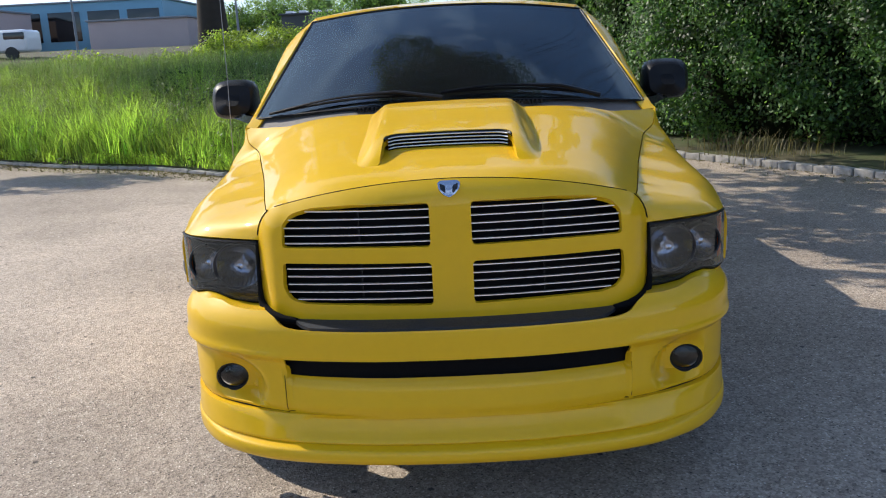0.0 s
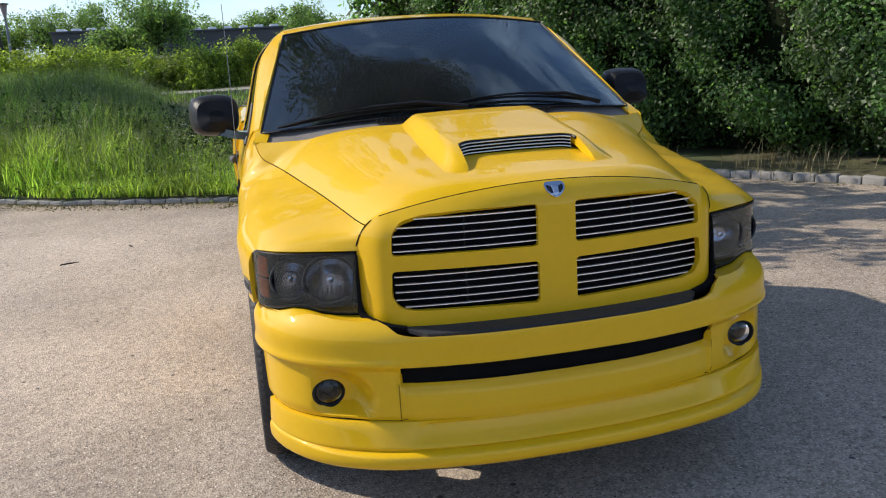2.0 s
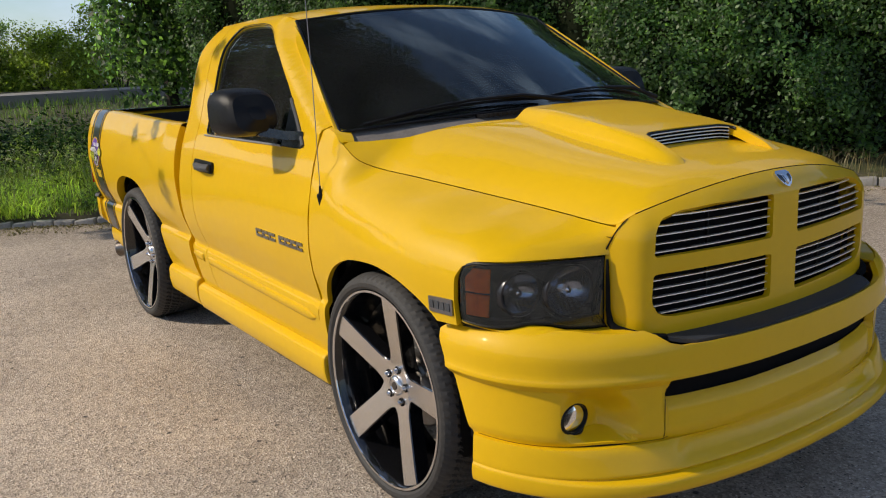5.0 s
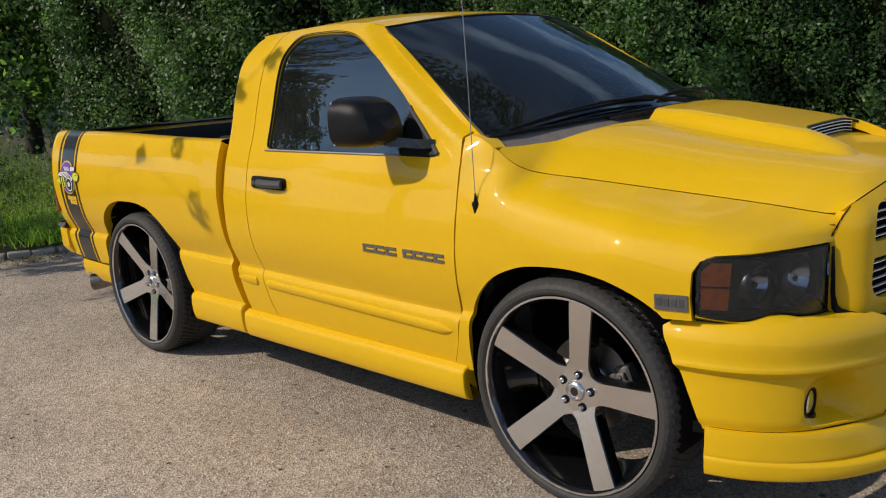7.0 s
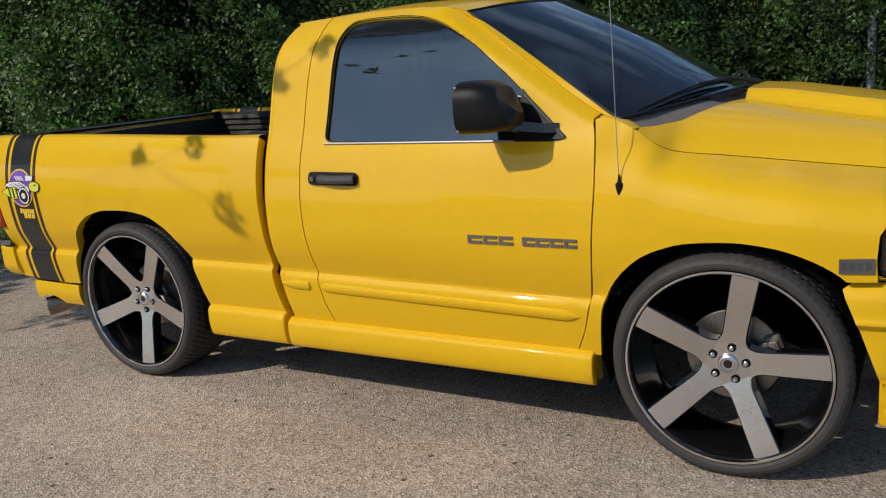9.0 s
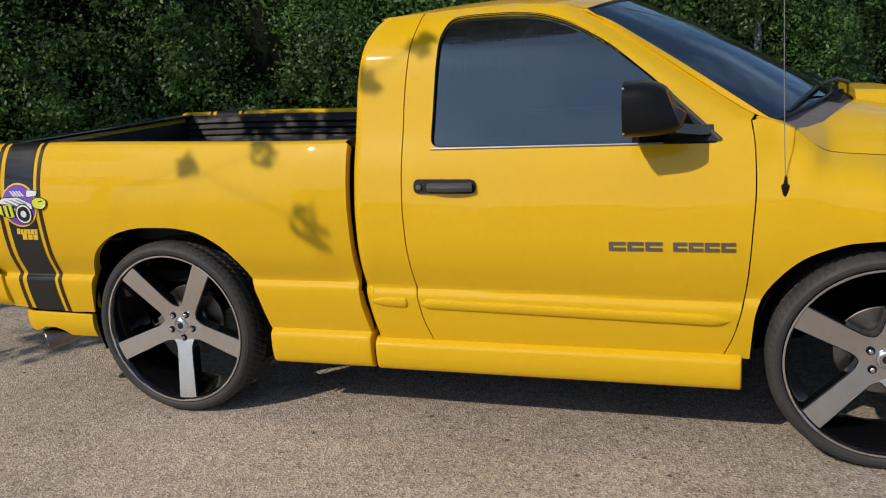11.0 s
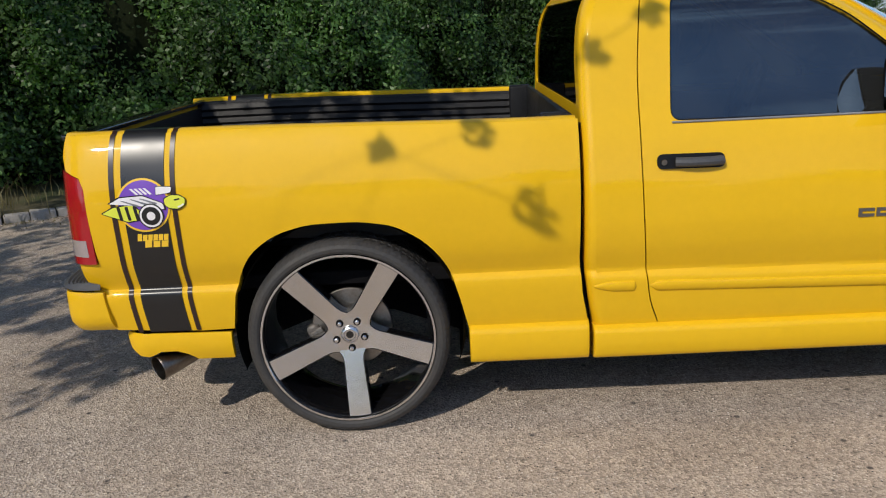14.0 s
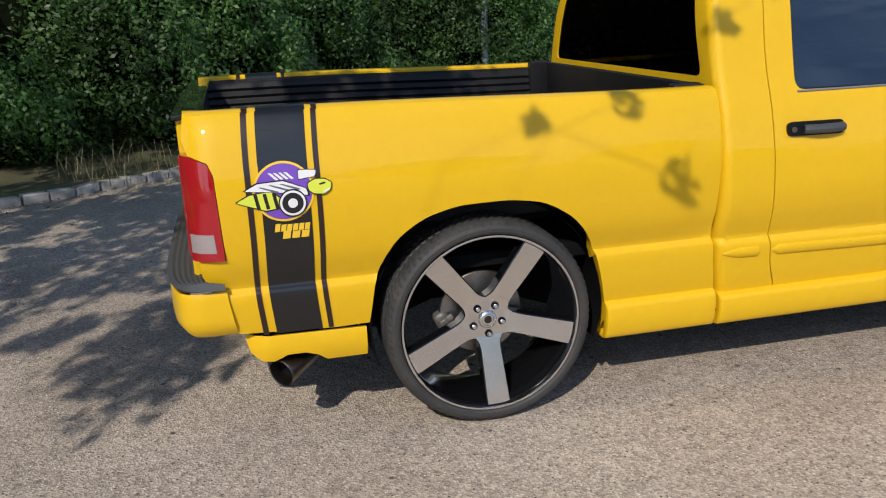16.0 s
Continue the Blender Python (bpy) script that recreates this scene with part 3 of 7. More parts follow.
DOORR = curve((0.385, 1.764), (0.498, 1.803), (0.649, 1.823), (0.897, 1.842), (1.137, 1.848), (1.369, 1.847), (1.595, 1.832), (1.763, 1.80))
WSEDGE = curve((1.28, 0.40), (1.324, 0.488), (1.422, 0.643), (1.528, 0.802), (1.641, 0.972), (1.70, 1.062), (1.735, 1.12))
REAR = curve((0.38, 2.03), (0.54, 2.058), (0.69, 2.070), (1.20, 2.075), (1.43, 2.075), (1.567, 2.066), (1.65, 2.05), (1.70, 2.028), (1.755, 1.985), (1.78, 1.945))


def cab_side(y, z):
    x = PROF(z - 0.018 * (y - 1.72) * np.exp(-((z - 0.61) / 0.09) ** 2))
    wrap = smooth(1 - (y - WSEDGE(z)) / 0.10) * smooth((z - 1.24) / 0.06)
    x = x - 0.05 * wrap
    d = np.clip(0.045 - (REAR(z) - y), 0, 0.0449)
    x = x - (0.045 - np.sqrt(0.045 ** 2 - d ** 2))
    return np.c_[x, y, z]


WINDOW = rounded([(1.727, 1.222), (1.714, 1.52), (1.704, 1.66), (1.668, 1.730), (1.58, 1.738), (1.40, 1.737), (1.28, 1.722), (1.18, 1.690), (1.09, 1.645), (1.0, 1.591),
                  (0.83, 1.450), (0.585, 1.212)], 0.045)
zs = np.linspace(0.377, 1.29, 30)
door_line = [(float(DOORF(z)) + 0.0026, z) for z in zs] + [(float(WSEDGE(z)) + 0.012, z) for z in np.linspace(1.31, 1.735, 14)]
door_line += [(1.20, 1.757), (1.35, 1.769), (1.55, 1.773), (1.70, 1.769), (1.79, 1.762)]
door_line += [(float(DOORR(z)) - 0.0026, z) for z in np.linspace(1.75, 0.377, 36)]
g_door = panel(door_line, cab_side, [WINDOW], 0.018, 0.02, rows=LEDGE, hole_flange=0.03)
doors = both("door", g_door, PAINT, truck)

g_quarter = panel([(float(DOORR(z)) + 0.0026, z) for z in np.linspace(0.384, 1.762, 36)] + [(1.88, 1.760), (1.93, 1.757)]
                  + [(float(REAR(z)) - 0.044, z) for z in np.linspace(1.745, 0.384, 30)], cab_side, (), 0.025, 0.012, rows=LEDGE)
both("cab_corner", g_quarter, PAINT, truck)
# the rounded upright edge between the side and the back of the cab
zc = np.array(sorted(list(np.linspace(0.384, 1.757, 46)) + list(LEDGE)))
arc = np.linspace(0, math.pi / 2, 10)
side_x = cab_side(REAR(zc) - 0.046, zc)[:, 0]
roll = np.stack([np.c_[side_x - 0.045 + 0.045 * math.cos(a), REAR(zc) - 0.045 + 0.045 * math.sin(a), zc] for a in arc]
                + [np.c_[side_x - 0.085, REAR(zc) + 0.001, zc]])
both("cab_rear_edge", Geo().slab(roll, 0.01), PAINT, truck)

# side windows, sitting 1.5 cm in from the door skin, with a dark seal round them
g_glass = panel(rounded([(1.735, 1.205), (1.72, 1.52), (1.71, 1.67), (1.675, 1.738), (1.58, 1.746), (1.40, 1.745), (1.28, 1.730), (1.175, 1.70), (1.0, 1.602), (0.82, 1.46), (0.57, 1.205)], 0.04),
                lambda y, z: cab_side(y, z) - np.array([0.018, 0, 0]), (), 0.05, 0.004)
loop = np.array([cab_side(np.array([p[0]]), np.array([p[1]]))[0] for p in dense(WINDOW, 0.03)])
seal = Geo().tube(np.vstack([loop, loop[:1]]) - np.array([0.006, 0, 0]), 0.0055, 6, caps=False)
for s, d in zip((-1, 1), doors):
    part("side_window", g_glass.flipped() if s < 0 else g_glass, SIDEGLASS, d, "tinted side window glass")
    part("window_seal", seal.flipped() if s < 0 else seal, BLACK, d, "black rubber seal")
    belt_y = np.linspace(0.80, 1.722, 20)
    belt = Geo().tube(cab_side(belt_y, np.full(20, 1.2165)) + np.array([0.003, 0, 0]), 0.0048, 6)
    part("belt_strip", belt.flipped() if s < 0 else belt, GREYTRIM, d, "thin grey strip below the window")

# roof
u = np.linspace(-1, 1, 41)
vv = np.linspace(0, 1, 26)
EDGE_Y = curve((0, 1.115), (0.1, 1.20), (0.27, 1.35), (0.5, 1.55), (0.75, 1.76), (0.9, 1.89), (1, 1.982))
EDGE_Z = curve((0, 1.735), (0.1, 1.757), (0.27, 1.769), (0.5, 1.773), (0.75, 1.765), (0.9, 1.760), (1, 1.752))
MID_Y = curve((0, 0.985), (0.5, 1.49), (1, 1.948))
MID_Z = curve((0, 1.786), (0.25, 1.812), (0.5, 1.822), (0.8, 1.808), (1, 1.778))
roof = np.zeros((41, 26, 3))
for j, t in enumerate(vv):
    ye, ze = float(EDGE_Y(t)), float(EDGE_Z(t))
    xe = float(PROF(ze)) - 0.05 * float(smooth(1 - (ye - WSEDGE(ze)) / 0.10))
    w = 1 - np.abs(u) ** 2.4
    roof[:, j] = np.c_[xe * u, ye + (float(MID_Y(t)) - ye) * (1 - u ** 2), ze + (float(MID_Z(t)) - ze) * w]
part("roof", Geo().slab(roof, 0.02), PAINT, truck)

# windscreen
v = np.linspace(0, 1, 16)
low = np.c_[0.868 * u, 0.13 + 0.275 * u ** 2, 1.335 - 0.052 * u ** 2]
top = np.c_[0.703 * u, 0.975 + 0.13 * u ** 2, 1.778 - 0.046 * u ** 2]
ws = low[:, None] * (1 - v)[None, :, None] + top[:, None] * v[None, :, None]
ws[:, :, 2] += (0.02 * np.sin(math.pi * v))[None, :] * (1 - u ** 2)[:, None]
part("windscreen", Geo().slab(ws, 0.005), WINDSCREEN, truck, "clear windscreen reflecting trees and sky")
rim = np.vstack([low, ws[-1], top[::-1], ws[0][::-1], low[:1]])
part("windscreen_seal", Geo().tube(rim, 0.0055, 6, caps=False), BLACK, truck, "black rubber seal")
zp = np.linspace(1.292, 1.733, 22)
inner_p = np.c_[np.interp(zp, ws[-1][:, 2], ws[-1][:, 0]), np.interp(zp, ws[-1][:, 2], ws[-1][:, 1]), zp] + np.array([0.003, 0.002, -0.001])
outer_p = cab_side(WSEDGE(zp) + 0.016, zp) + np.array([-0.003, 0, 0])
both("windscreen_pillar", Geo().slab(np.stack([inner_p * (1 - t) + outer_p * t for t in np.linspace(0, 1, 4)], axis=1), 0.012), PAINT, truck)
mir = Geo().box((0, 0.93, 1.685), (0.25, 0.03, 0.06), 0.012)
part("interior_mirror", mir, BLACK, truck)

# back of the cab with its dark window
back_line = [(x, 0.50) for x in (-0.86, 0.86)] + [(float(PROF(z)) - 0.068, z) for z in np.linspace(0.55, 1.745, 24)]
back_line += [(0.6, 1.757), (0.4, 1.768), (0.2, 1.774), (0.0, 1.776), (-0.2, 1.774), (-0.4, 1.768), (-0.6, 1.757)]
back_line += [(-float(PROF(z)) + 0.068, z) for z in np.linspace(1.745, 0.55, 24)]
REARWIN = rounded([(-0.800, 1.285), (0.800, 1.285), (0.687, 1.71), (-0.687, 1.71)], 0.04)
back = panel(back_line, lambda x, z: np.c_[x, REAR(z), z], [REARWIN], 0.04, 0.015, hint=(0, 1, 0))
part("cab_back", back, PAINT, truck)
rw = panel(rounded([(-0.810, 1.278), (0.810, 1.278), (0.697, 1.718), (-0.697, 1.718)], 0.04), lambda x, z: np.c_[x, REAR(z) - 0.008, z], (), 0.06, 0.004, hint=(0, 1, 0))
part("rear_window", rw, TINTED, truck, "black tinted rear window")

# bonnet


def shell_top(x):
    return 1.149 - 0.072 * (x / 0.56) ** 2


SEAMX = curve((-0.92, 0.585), (-0.83, 0.598), (-0.772, 0.606), (-0.675, 0.634), (-0.563, 0.661), (-0.418, 0.691), (-0.274, 0.720), (-0.131, 0.752), (0.035, 0.789), (0.209, 0.834), (0.265, 0.880), (0.34, 0.905))
SEAMZ = curve((-0.92, 1.015), (-0.772, 1.030), (-0.563, 1.061), (-0.274, 1.096), (0.035, 1.135), (0.209, 1.158), (0.265, 1.19), (0.34, 1.255))
CROWN = curve((-0.92, 1.148), (-0.8, 1.168), (-0.6, 1.200), (-0.3, 1.245), (0, 1.298), (0.1, 1.315), (0.34, 1.345))


def bonnet_z(x, y):
    r = np.abs(x) / SEAMX(y)
    return SEAMZ(y) + (CROWN(y) - SEAMZ(y)) * (1 - 0.25 * r ** 2 - 0.75 * np.clip(r, 0, 1.02) ** 6)


def rear_edge(x):
    return 0.03 + 0.29 * (x / 0.87) ** 2


def bonnet(x, y):
    """The bonnet skin, its nose rolled down to meet the grille shell."""
    w = np.clip(1 - (y - (-0.861 + 0.19 * x ** 2)) / 0.07, 0, 1) ** 2
    return np.c_[x, y, bonnet_z(x, y) * (1 - w) + shell_top(x) * w]


front_edge = [(x, -0.861 + 0.19 * x ** 2) for x in np.linspace(-0.56, 0.56, 25)]
SEAM_Y = np.r_[np.linspace(-0.772, 0.18, 24), np.linspace(0.195, 0.325, 12)]
right_edge = [(float(SEAMX(y)) - 0.0022, y) for y in SEAM_Y]
bonnet_line = front_edge + right_edge + [(x, rear_edge(x)) for x in np.linspace(0.875, -0.875, 31)] + [(-x, y) for x, y in right_edge[::-1]]
part("bonnet", panel(bonnet_line, bonnet, (), 0.024, 0.02, hint=(0, 0, 1)), PAINT, truck)

fe = np.array([(x, -0.861 + 0.19 * x ** 2) for x in np.linspace(-0.575, 0.575, 60)])
part("bonnet_seam", Geo().tube(bonnet(fe[:, 0], fe[:, 1]) + np.array([0, -0.0012, 0.0008]), 0.0017, 5), DARK, truck)

# scoop on the bonnet: two legs in front of the mouth, a bulge fading back to the cowl
RISE = curve((-0.71, 0.004), (-0.66, 0.022), (-0.52, 0.054), (-0.35, 0.060), (-0.1, 0.056), (0.03, 0.042), (0.1, 0.036))


def scoop(x, y):
    w = smooth((0.325 - np.abs(x)) / 0.075)
    return np.c_[x, y, bonnet_z(x, y) + RISE(y) * w * smooth((y + 0.715) / 0.05) - 0.002]


legs = rounded([(-0.325, -0.70), (-0.232, -0.70), (-0.225, -0.52), (-0.19, -0.497), (0.19, -0.497), (0.225, -0.52), (0.232, -0.70), (0.325, -0.70), (0.325, -0.2), (0.345, 0.06), (-0.345, 0.06), (-0.325, -0.2)], 0.02)
scoop_ob = part("bonnet_scoop", panel(legs, scoop, (), 0.02, 0.035, hint=(0, 0, 1)), PAINT, truck, "raised yellow bonnet scoop")
# near-black sheet in place of the shade inside the scoop mouth
mouth = Geo()
mx = np.linspace(-0.212, 0.212, 22)
my = -0.5015 - 0.022 * smooth((np.abs(mx) - 0.18) / 0.04)
mz = bonnet_z(mx, my)
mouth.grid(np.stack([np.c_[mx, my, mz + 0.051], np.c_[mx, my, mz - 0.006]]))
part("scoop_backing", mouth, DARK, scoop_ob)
trim_pts = [(-0.228, -0.66), (-0.224, -0.525), (-0.19, -0.500), (0.19, -0.500), (0.224, -0.525), (0.228, -0.66)]
tp = np.array(rounded(trim_pts, 0.02)[6:-6])
part("scoop_trim", Geo().tube(scoop(tp[:, 0], tp[:, 1]) + np.array([0, 0, -0.006]), 0.006, 6), BLACK, scoop_ob)
for k in range(4):
    part("scoop_bar", Geo().tube(np.c_[mx, my - 0.004, mz + 0.007 + 0.0120 * k], 0.0024, 6), BILLET, scoop_ob)

# cowl between bonnet and windscreen
hx = 0.86 * u
hood_rear = np.c_[hx, rear_edge(hx), bonnet_z(hx, rear_edge(hx)) - 0.022]
hood_rear[:, 2] = np.minimum(hood_rear[:, 2], 1.33)
cow = hood_rear[:, None] * (1 - v)[None, :, None] + (low - np.array([0, -0.03, 0.006]))[:, None] * v[None, :, None]
cowl = part("cowl", Geo().slab(cow, 0.02), COWLGREY, truck, "weathered grey plastic cowl")
for k in range(44):
    x = -0.40 + 0.8 * k / 43
    if abs(x) < 0.07:
        continue
    y = rear_edge(x) + 0.075
    part("cowl_slat", Geo().box((x, y, 1.327 - 0.05 * (x / 0.87) ** 2), (0.007, 0.05, 0.012)), BLACK, cowl)

# wings (fenders)
SECT = {0.47: curve((0.36, 0.928), (0.5, 0.957), (0.59, 0.966), (0.603, 0.963), (0.622, 0.952), (0.66, 0.962), (0.75, 0.988), (0.87, 1.0), (1.0, 0.992), (1.07, 0.980), (1.15, 0.958), (1.2, 0.942), (1.25, 0.920), (1.30, 0.890)),
        0.30: curve((0.36, 0.928), (0.6, 0.966), (0.75, 0.99), (0.87, 1.003), (1.0, 1.0), (1.07, 0.984), (1.13, 0.952), (1.19, 0.900), (1.26, 0.876), (1.30, 0.868)),
        0.265: curve((0.36, 0.93), (0.6, 0.967), (0.75, 0.992), (0.87, 1.003), (1.0, 1.0), (1.07, 0.98), (1.13, 0.94), (1.19, 0.885), (1.26, 0.862), (1.30, 0.855)),
        0.21: curve((0.36, 0.93), (0.6, 0.968), (0.85, 1.004), (0.95, 1.005), (1.04, 0.988), (1.10, 0.94), (1.158, 0.84), (1.2, 0.82), (1.3, 0.80)),
        0.10: curve((0.36, 0.93), (0.6, 0.97), (0.85, 1.004), (0.92, 1.010), (1.0, 1.0), (1.06, 0.965), (1.11, 0.895), (1.145, 0.80), (1.2, 0.78)),
        -0.20: curve((0.36, 0.93), (0.7, 1.0), (0.85, 1.014), (0.92, 1.018), (0.98, 1.0), (1.03, 0.955), (1.07, 0.88), (1.107, 0.735), (1.15, 0.70)),
        -0.45: curve((0.36, 0.93), (0.72, 0.982), (0.88, 0.988), (0.94, 0.975), (1.0, 0.92), (1.04, 0.83), (1.075, 0.682), (1.15, 0.65)),
        -0.60: curve((0.36, 0.93), (0.72, 0.935), (0.93, 0.930), (0.965, 0.905), (1.01, 0.81), (1.056, 0.66), (1.15, 0.62)),
        -0.70: curve((0.36, 0.785), (0.93, 0.785), (0.96, 0.775), (1.0, 0.715), (1.04, 0.63), (1.15, 0.60)),
        -0.78: curve((0.36, 0.61), (0.93, 0.615), (1.03, 0.605), (1.15, 0.595)),
        -0.82: curve((0.36, 0.54), (0.93, 0.55), (1.15, 0.54))}
SECY = sorted(SECT)


def wing_raw(y, z):
    vals = np.array([SECT[k](z) for k in SECY])
    x = np.zeros_like(y)
    for i in range(len(y)):
        k = int(np.clip(np.searchsorted(SECY, y[i]) - 1, 0, len(SECY) - 2))
        h = [SECY[j + 1] - SECY[j] for j in range(len(SECY) - 1)]
        d = [(vals[j + 1, i] - vals[j, i]) / h[j] for j in range(len(h))]

        def slope(j):
            if j == 0:
                return d[0]
            if j == len(SECY) - 1:
                return d[-1]
            return 0.0 if d[j - 1] * d[j] <= 0 else 2 * d[j - 1] * d[j] / (d[j - 1] + d[j])
        s = (min(max(y[i], SECY[0]), SECY[-1]) - SECY[k]) / h[k]
        x[i] = ((2 * s ** 3 - 3 * s ** 2 + 1) * vals[k, i] + (s ** 3 - 2 * s ** 2 + s) * h[k] * slope(k)
                + (3 * s ** 2 - 2 * s ** 3) * vals[k + 1, i] + (s ** 3 - s ** 2) * h[k] * slope(k + 1))
    return x


def wing_side(y, z):
    ys = np.clip(y, -0.78, 0.34)
    zt = SEAMZ(ys)
    x = wing_raw(y, z) + (SEAMX(ys) + 0.0012 - wing_raw(ys, zt)) * smooth((z - zt + 0.10) / 0.10) * smooth((0.40 - y) / 0.06)
    return np.c_[x, y, z]


ARCHP = [(-0.385, 0.745), (-0.362, 0.765), (-0.274, 0.815), (-0.165, 0.85), (-0.032, 0.864), (0.128, 0.853), (0.278, 0.803), (0.369, 0.73), (0.442, 0.622), (0.463, 0.553), (0.478, 0.372)]
ak = np.r_[0, np.cumsum(np.hypot(*np.diff(np.array(ARCHP), axis=0).T))]
at = np.linspace(0, ak[-1], 44)
ARCHF = list(zip(curve(*zip(ak, [p[0] for p in ARCHP]))(at), curve(*zip(ak, [p[1] for p in ARCHP]))(at)))
wing_line = [(float(DOORF(z)) - 0.0026, z) for z in np.linspace(0.372, 1.288, 24)] + [(0.455, 1.296), (0.415, 1.284), (0.375, 1.268), (0.345, 1.254)]
wing_line += [(y, float(SEAMZ(y))) for y in SEAM_Y[::-1]] + [(-0.785, float(SEAMZ(-0.785)))]
wing_line += [(-0.780, 0.985), (-0.770, 0.957), (-0.70, 0.958), (-0.65, 0.958), (-0.60, 0.957), (-0.54, 0.952), (-0.495, 0.935), (-0.475, 0.90), (-0.47, 0.82), (-0.475, 0.748)] + ARCHF
g_wing = panel(wing_line, wing_side, (), 0.024, 0.02, rows=(0.595, 0.61, 0.622, 0.635))
both("front_wing", g_wing, PAINT, truck)
wt = np.array([(0.47, 1.290), (0.455, 1.294), (0.415, 1.281), (0.375, 1.262), (0.345, 1.243)])
wo = wing_side(wt[:, 0], wt[:, 1])
both("cowl_corner", Geo().slab(np.stack([wo + np.array([-0.004, 0, -0.004]), wo + np.array([-0.022, 0.0, 0.000]), wo + np.array([-0.06, -0.01, -0.002])], axis=1), 0.01), PAINT, truck)

both("wing_corner", Geo().box((0.588, -0.770, 1.012), (0.055, 0.045, 0.07), 0.02), PAINT, truck)

# grille shell with four openings


def shell(x, z):
    a = np.abs(x)
    y = -0.910 + 0.19 * a ** 2 + 0.085 * np.clip((a - 0.565) / 0.09, 0, 1.2) ** 2 + 0.045 * np.clip((z - shell_top(x)) / 0.075 + 1, 0, 1.2) ** 2
    return np.c_[x, y, z]


half = [(0.588, 1.068), (0.617, 1.047), (0.641, 1.0), (0.651, 0.95), (0.655, 0.85), (0.659, 0.77), (0.648, 0.735), (0.62, 0.708), (0.5, 0.690), (0.3, 0.679)]
shell_line = [(x, shell_top(x)) for x in np.linspace(-0.56, 0.56, 25)] + half + [(0, 0.673)] + [(-x, z) for x, z in half[::-1]]
TOPO = rounded([(0.066, 1.081), (0.33, 1.081), (0.45, 1.073), (0.515, 1.056), (0.546, 1.022), (0.551, 0.945), (0.066, 0.940)], 0.015)
LOWO = rounded([(0.066, 0.888), (0.553, 0.894), (0.559, 0.81), (0.535, 0.770), (0.485, 0.756), (0.066, 0.747)], 0.015)
opens = [TOPO, [(-x, z) for x, z in TOPO[::-1]], LOWO, [(-x, z) for x, z in LOWO[::-1]]]
grille = part("grille_shell", panel(shell_line, shell, opens, 0.022, 0.05, hint=(0, -1, 0), hole_flange=0.022), PAINT, truck)
bk = np.linspace(-0.56, 0.56, 12)
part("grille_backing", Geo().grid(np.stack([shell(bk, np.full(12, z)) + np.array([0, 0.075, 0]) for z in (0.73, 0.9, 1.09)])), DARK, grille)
for s in (-1, 1):
    for row, zz in enumerate((1.060, 1.034, 1.008, 0.982, 0.957, 0.872, 0.846, 0.820, 0.794, 0.769)):
        x1 = {0: 0.47, 9: 0.515}.get(row, 0.543)
        xs = np.linspace(0.064, x1, 10)
        P = shell(xs, np.full(10, zz))
        a = np.stack([P + np.array([0, 0.014, 0.0022]), P + np.array([0, 0.012, 0.0012]), P + np.array([0, 0.012, -0.0018]), P + np.array([0, 0.022, -0.0022]), P + np.array([0, 0.022, 0.0022])])
        b = Geo().grid(a, wrap_u=True)
        part("grille_bar", b if s > 0 else b.flipped(), BILLET, grille)
    for xr in (0.30,):
        for z0, z1 in ((0.945, 1.07), (0.755, 0.885)):
            yb = float(shell(np.array([xr]), np.array([1.0]))[0][1]) + 0.055
            part("grille_brace", Geo().box((s * xr, yb, (z0 + z1) / 2), (0.005, 0.01, z1 - z0)), BLACK, grille)
emb = panel(rounded([(-0.026, 1.146), (0.026, 1.146), (0.036, 1.140), (0.033, 1.122), (0.018, 1.106), (0, 1.097), (-0.018, 1.106), (-0.033, 1.122), (-0.036, 1.140)], 0.005), lambda x, z: shell(x, z) - np.array([0, 0.012, 0]), (), 0.012, 0.012, hint=(0, -1, 0))
emblem = part("emblem", emb, CHROME, grille, "small chrome shield emblem")
for sg in (-1, 1):
    part("emblem_field", panel(rounded([(sg * 0.029, 1.138), (sg * 0.012, 1.132), (sg * 0.010, 1.113), (sg * 0.014, 1.111), (sg * 0.028, 1.124)], 0.003), lambda x, z: shell(x, z) - np.array([0, 0.0135, 0]), (), 0.012, 0.002, hint=(0, -1, 0)), GLOSSBLACK, emblem, "dark recess")
part("emblem_wedge", panel(rounded([(-0.010, 1.138), (0.010, 1.138), (0.006, 1.116), (0, 1.106), (-0.006, 1.116)], 0.003), lambda x, z: shell(x, z) - np.array([0, 0.0165, 0]), (), 0.012, 0.005, hint=(0, -1, 0)), CHROME, emblem)

gap_p = np.array([(0.600, 1.062), (0.622, 1.040), (0.643, 1.0), (0.655, 0.95), (0.663, 0.85), (0.668, 0.77), (0.656, 0.730), (0.628, 0.702), (0.56, 0.692), (0.45, 0.684), (0.30, 0.676), (0.12, 0.671)])
gk = np.r_[0, np.cumsum(np.hypot(*np.diff(gap_p, axis=0).T))]
gt = np.linspace(0, gk[-1], 50)
gx, gz = curve(*zip(gk, gap_p[:, 0]))(gt), curve(*zip(gk, gap_p[:, 1]))(gt)
both("shell_gap", Geo().tube(shell(gx, gz) + np.array([0, -0.003, 0]), np.interp(gt, [0, 0.12, 0.3, 0.42, 0.6, gk[-1]], [0.0015, 0.003, 0.009, 0.012, 0.009, 0.006]), 8), DARK, truck)

# the open black joint from the lamp's inner edge down round the shell's lower corner
seam_p = [(0.6545, -0.764, 0.944), (0.656, -0.767, 0.87), (0.656, -0.769, 0.79), (0.654, -0.775, 0.752), (0.645, -0.788, 0.733), (0.628, -0.812, 0.721), (0.604, -0.838, 0.713), (0.570, -0.858, 0.706), (0.52, -0.872, 0.702)]
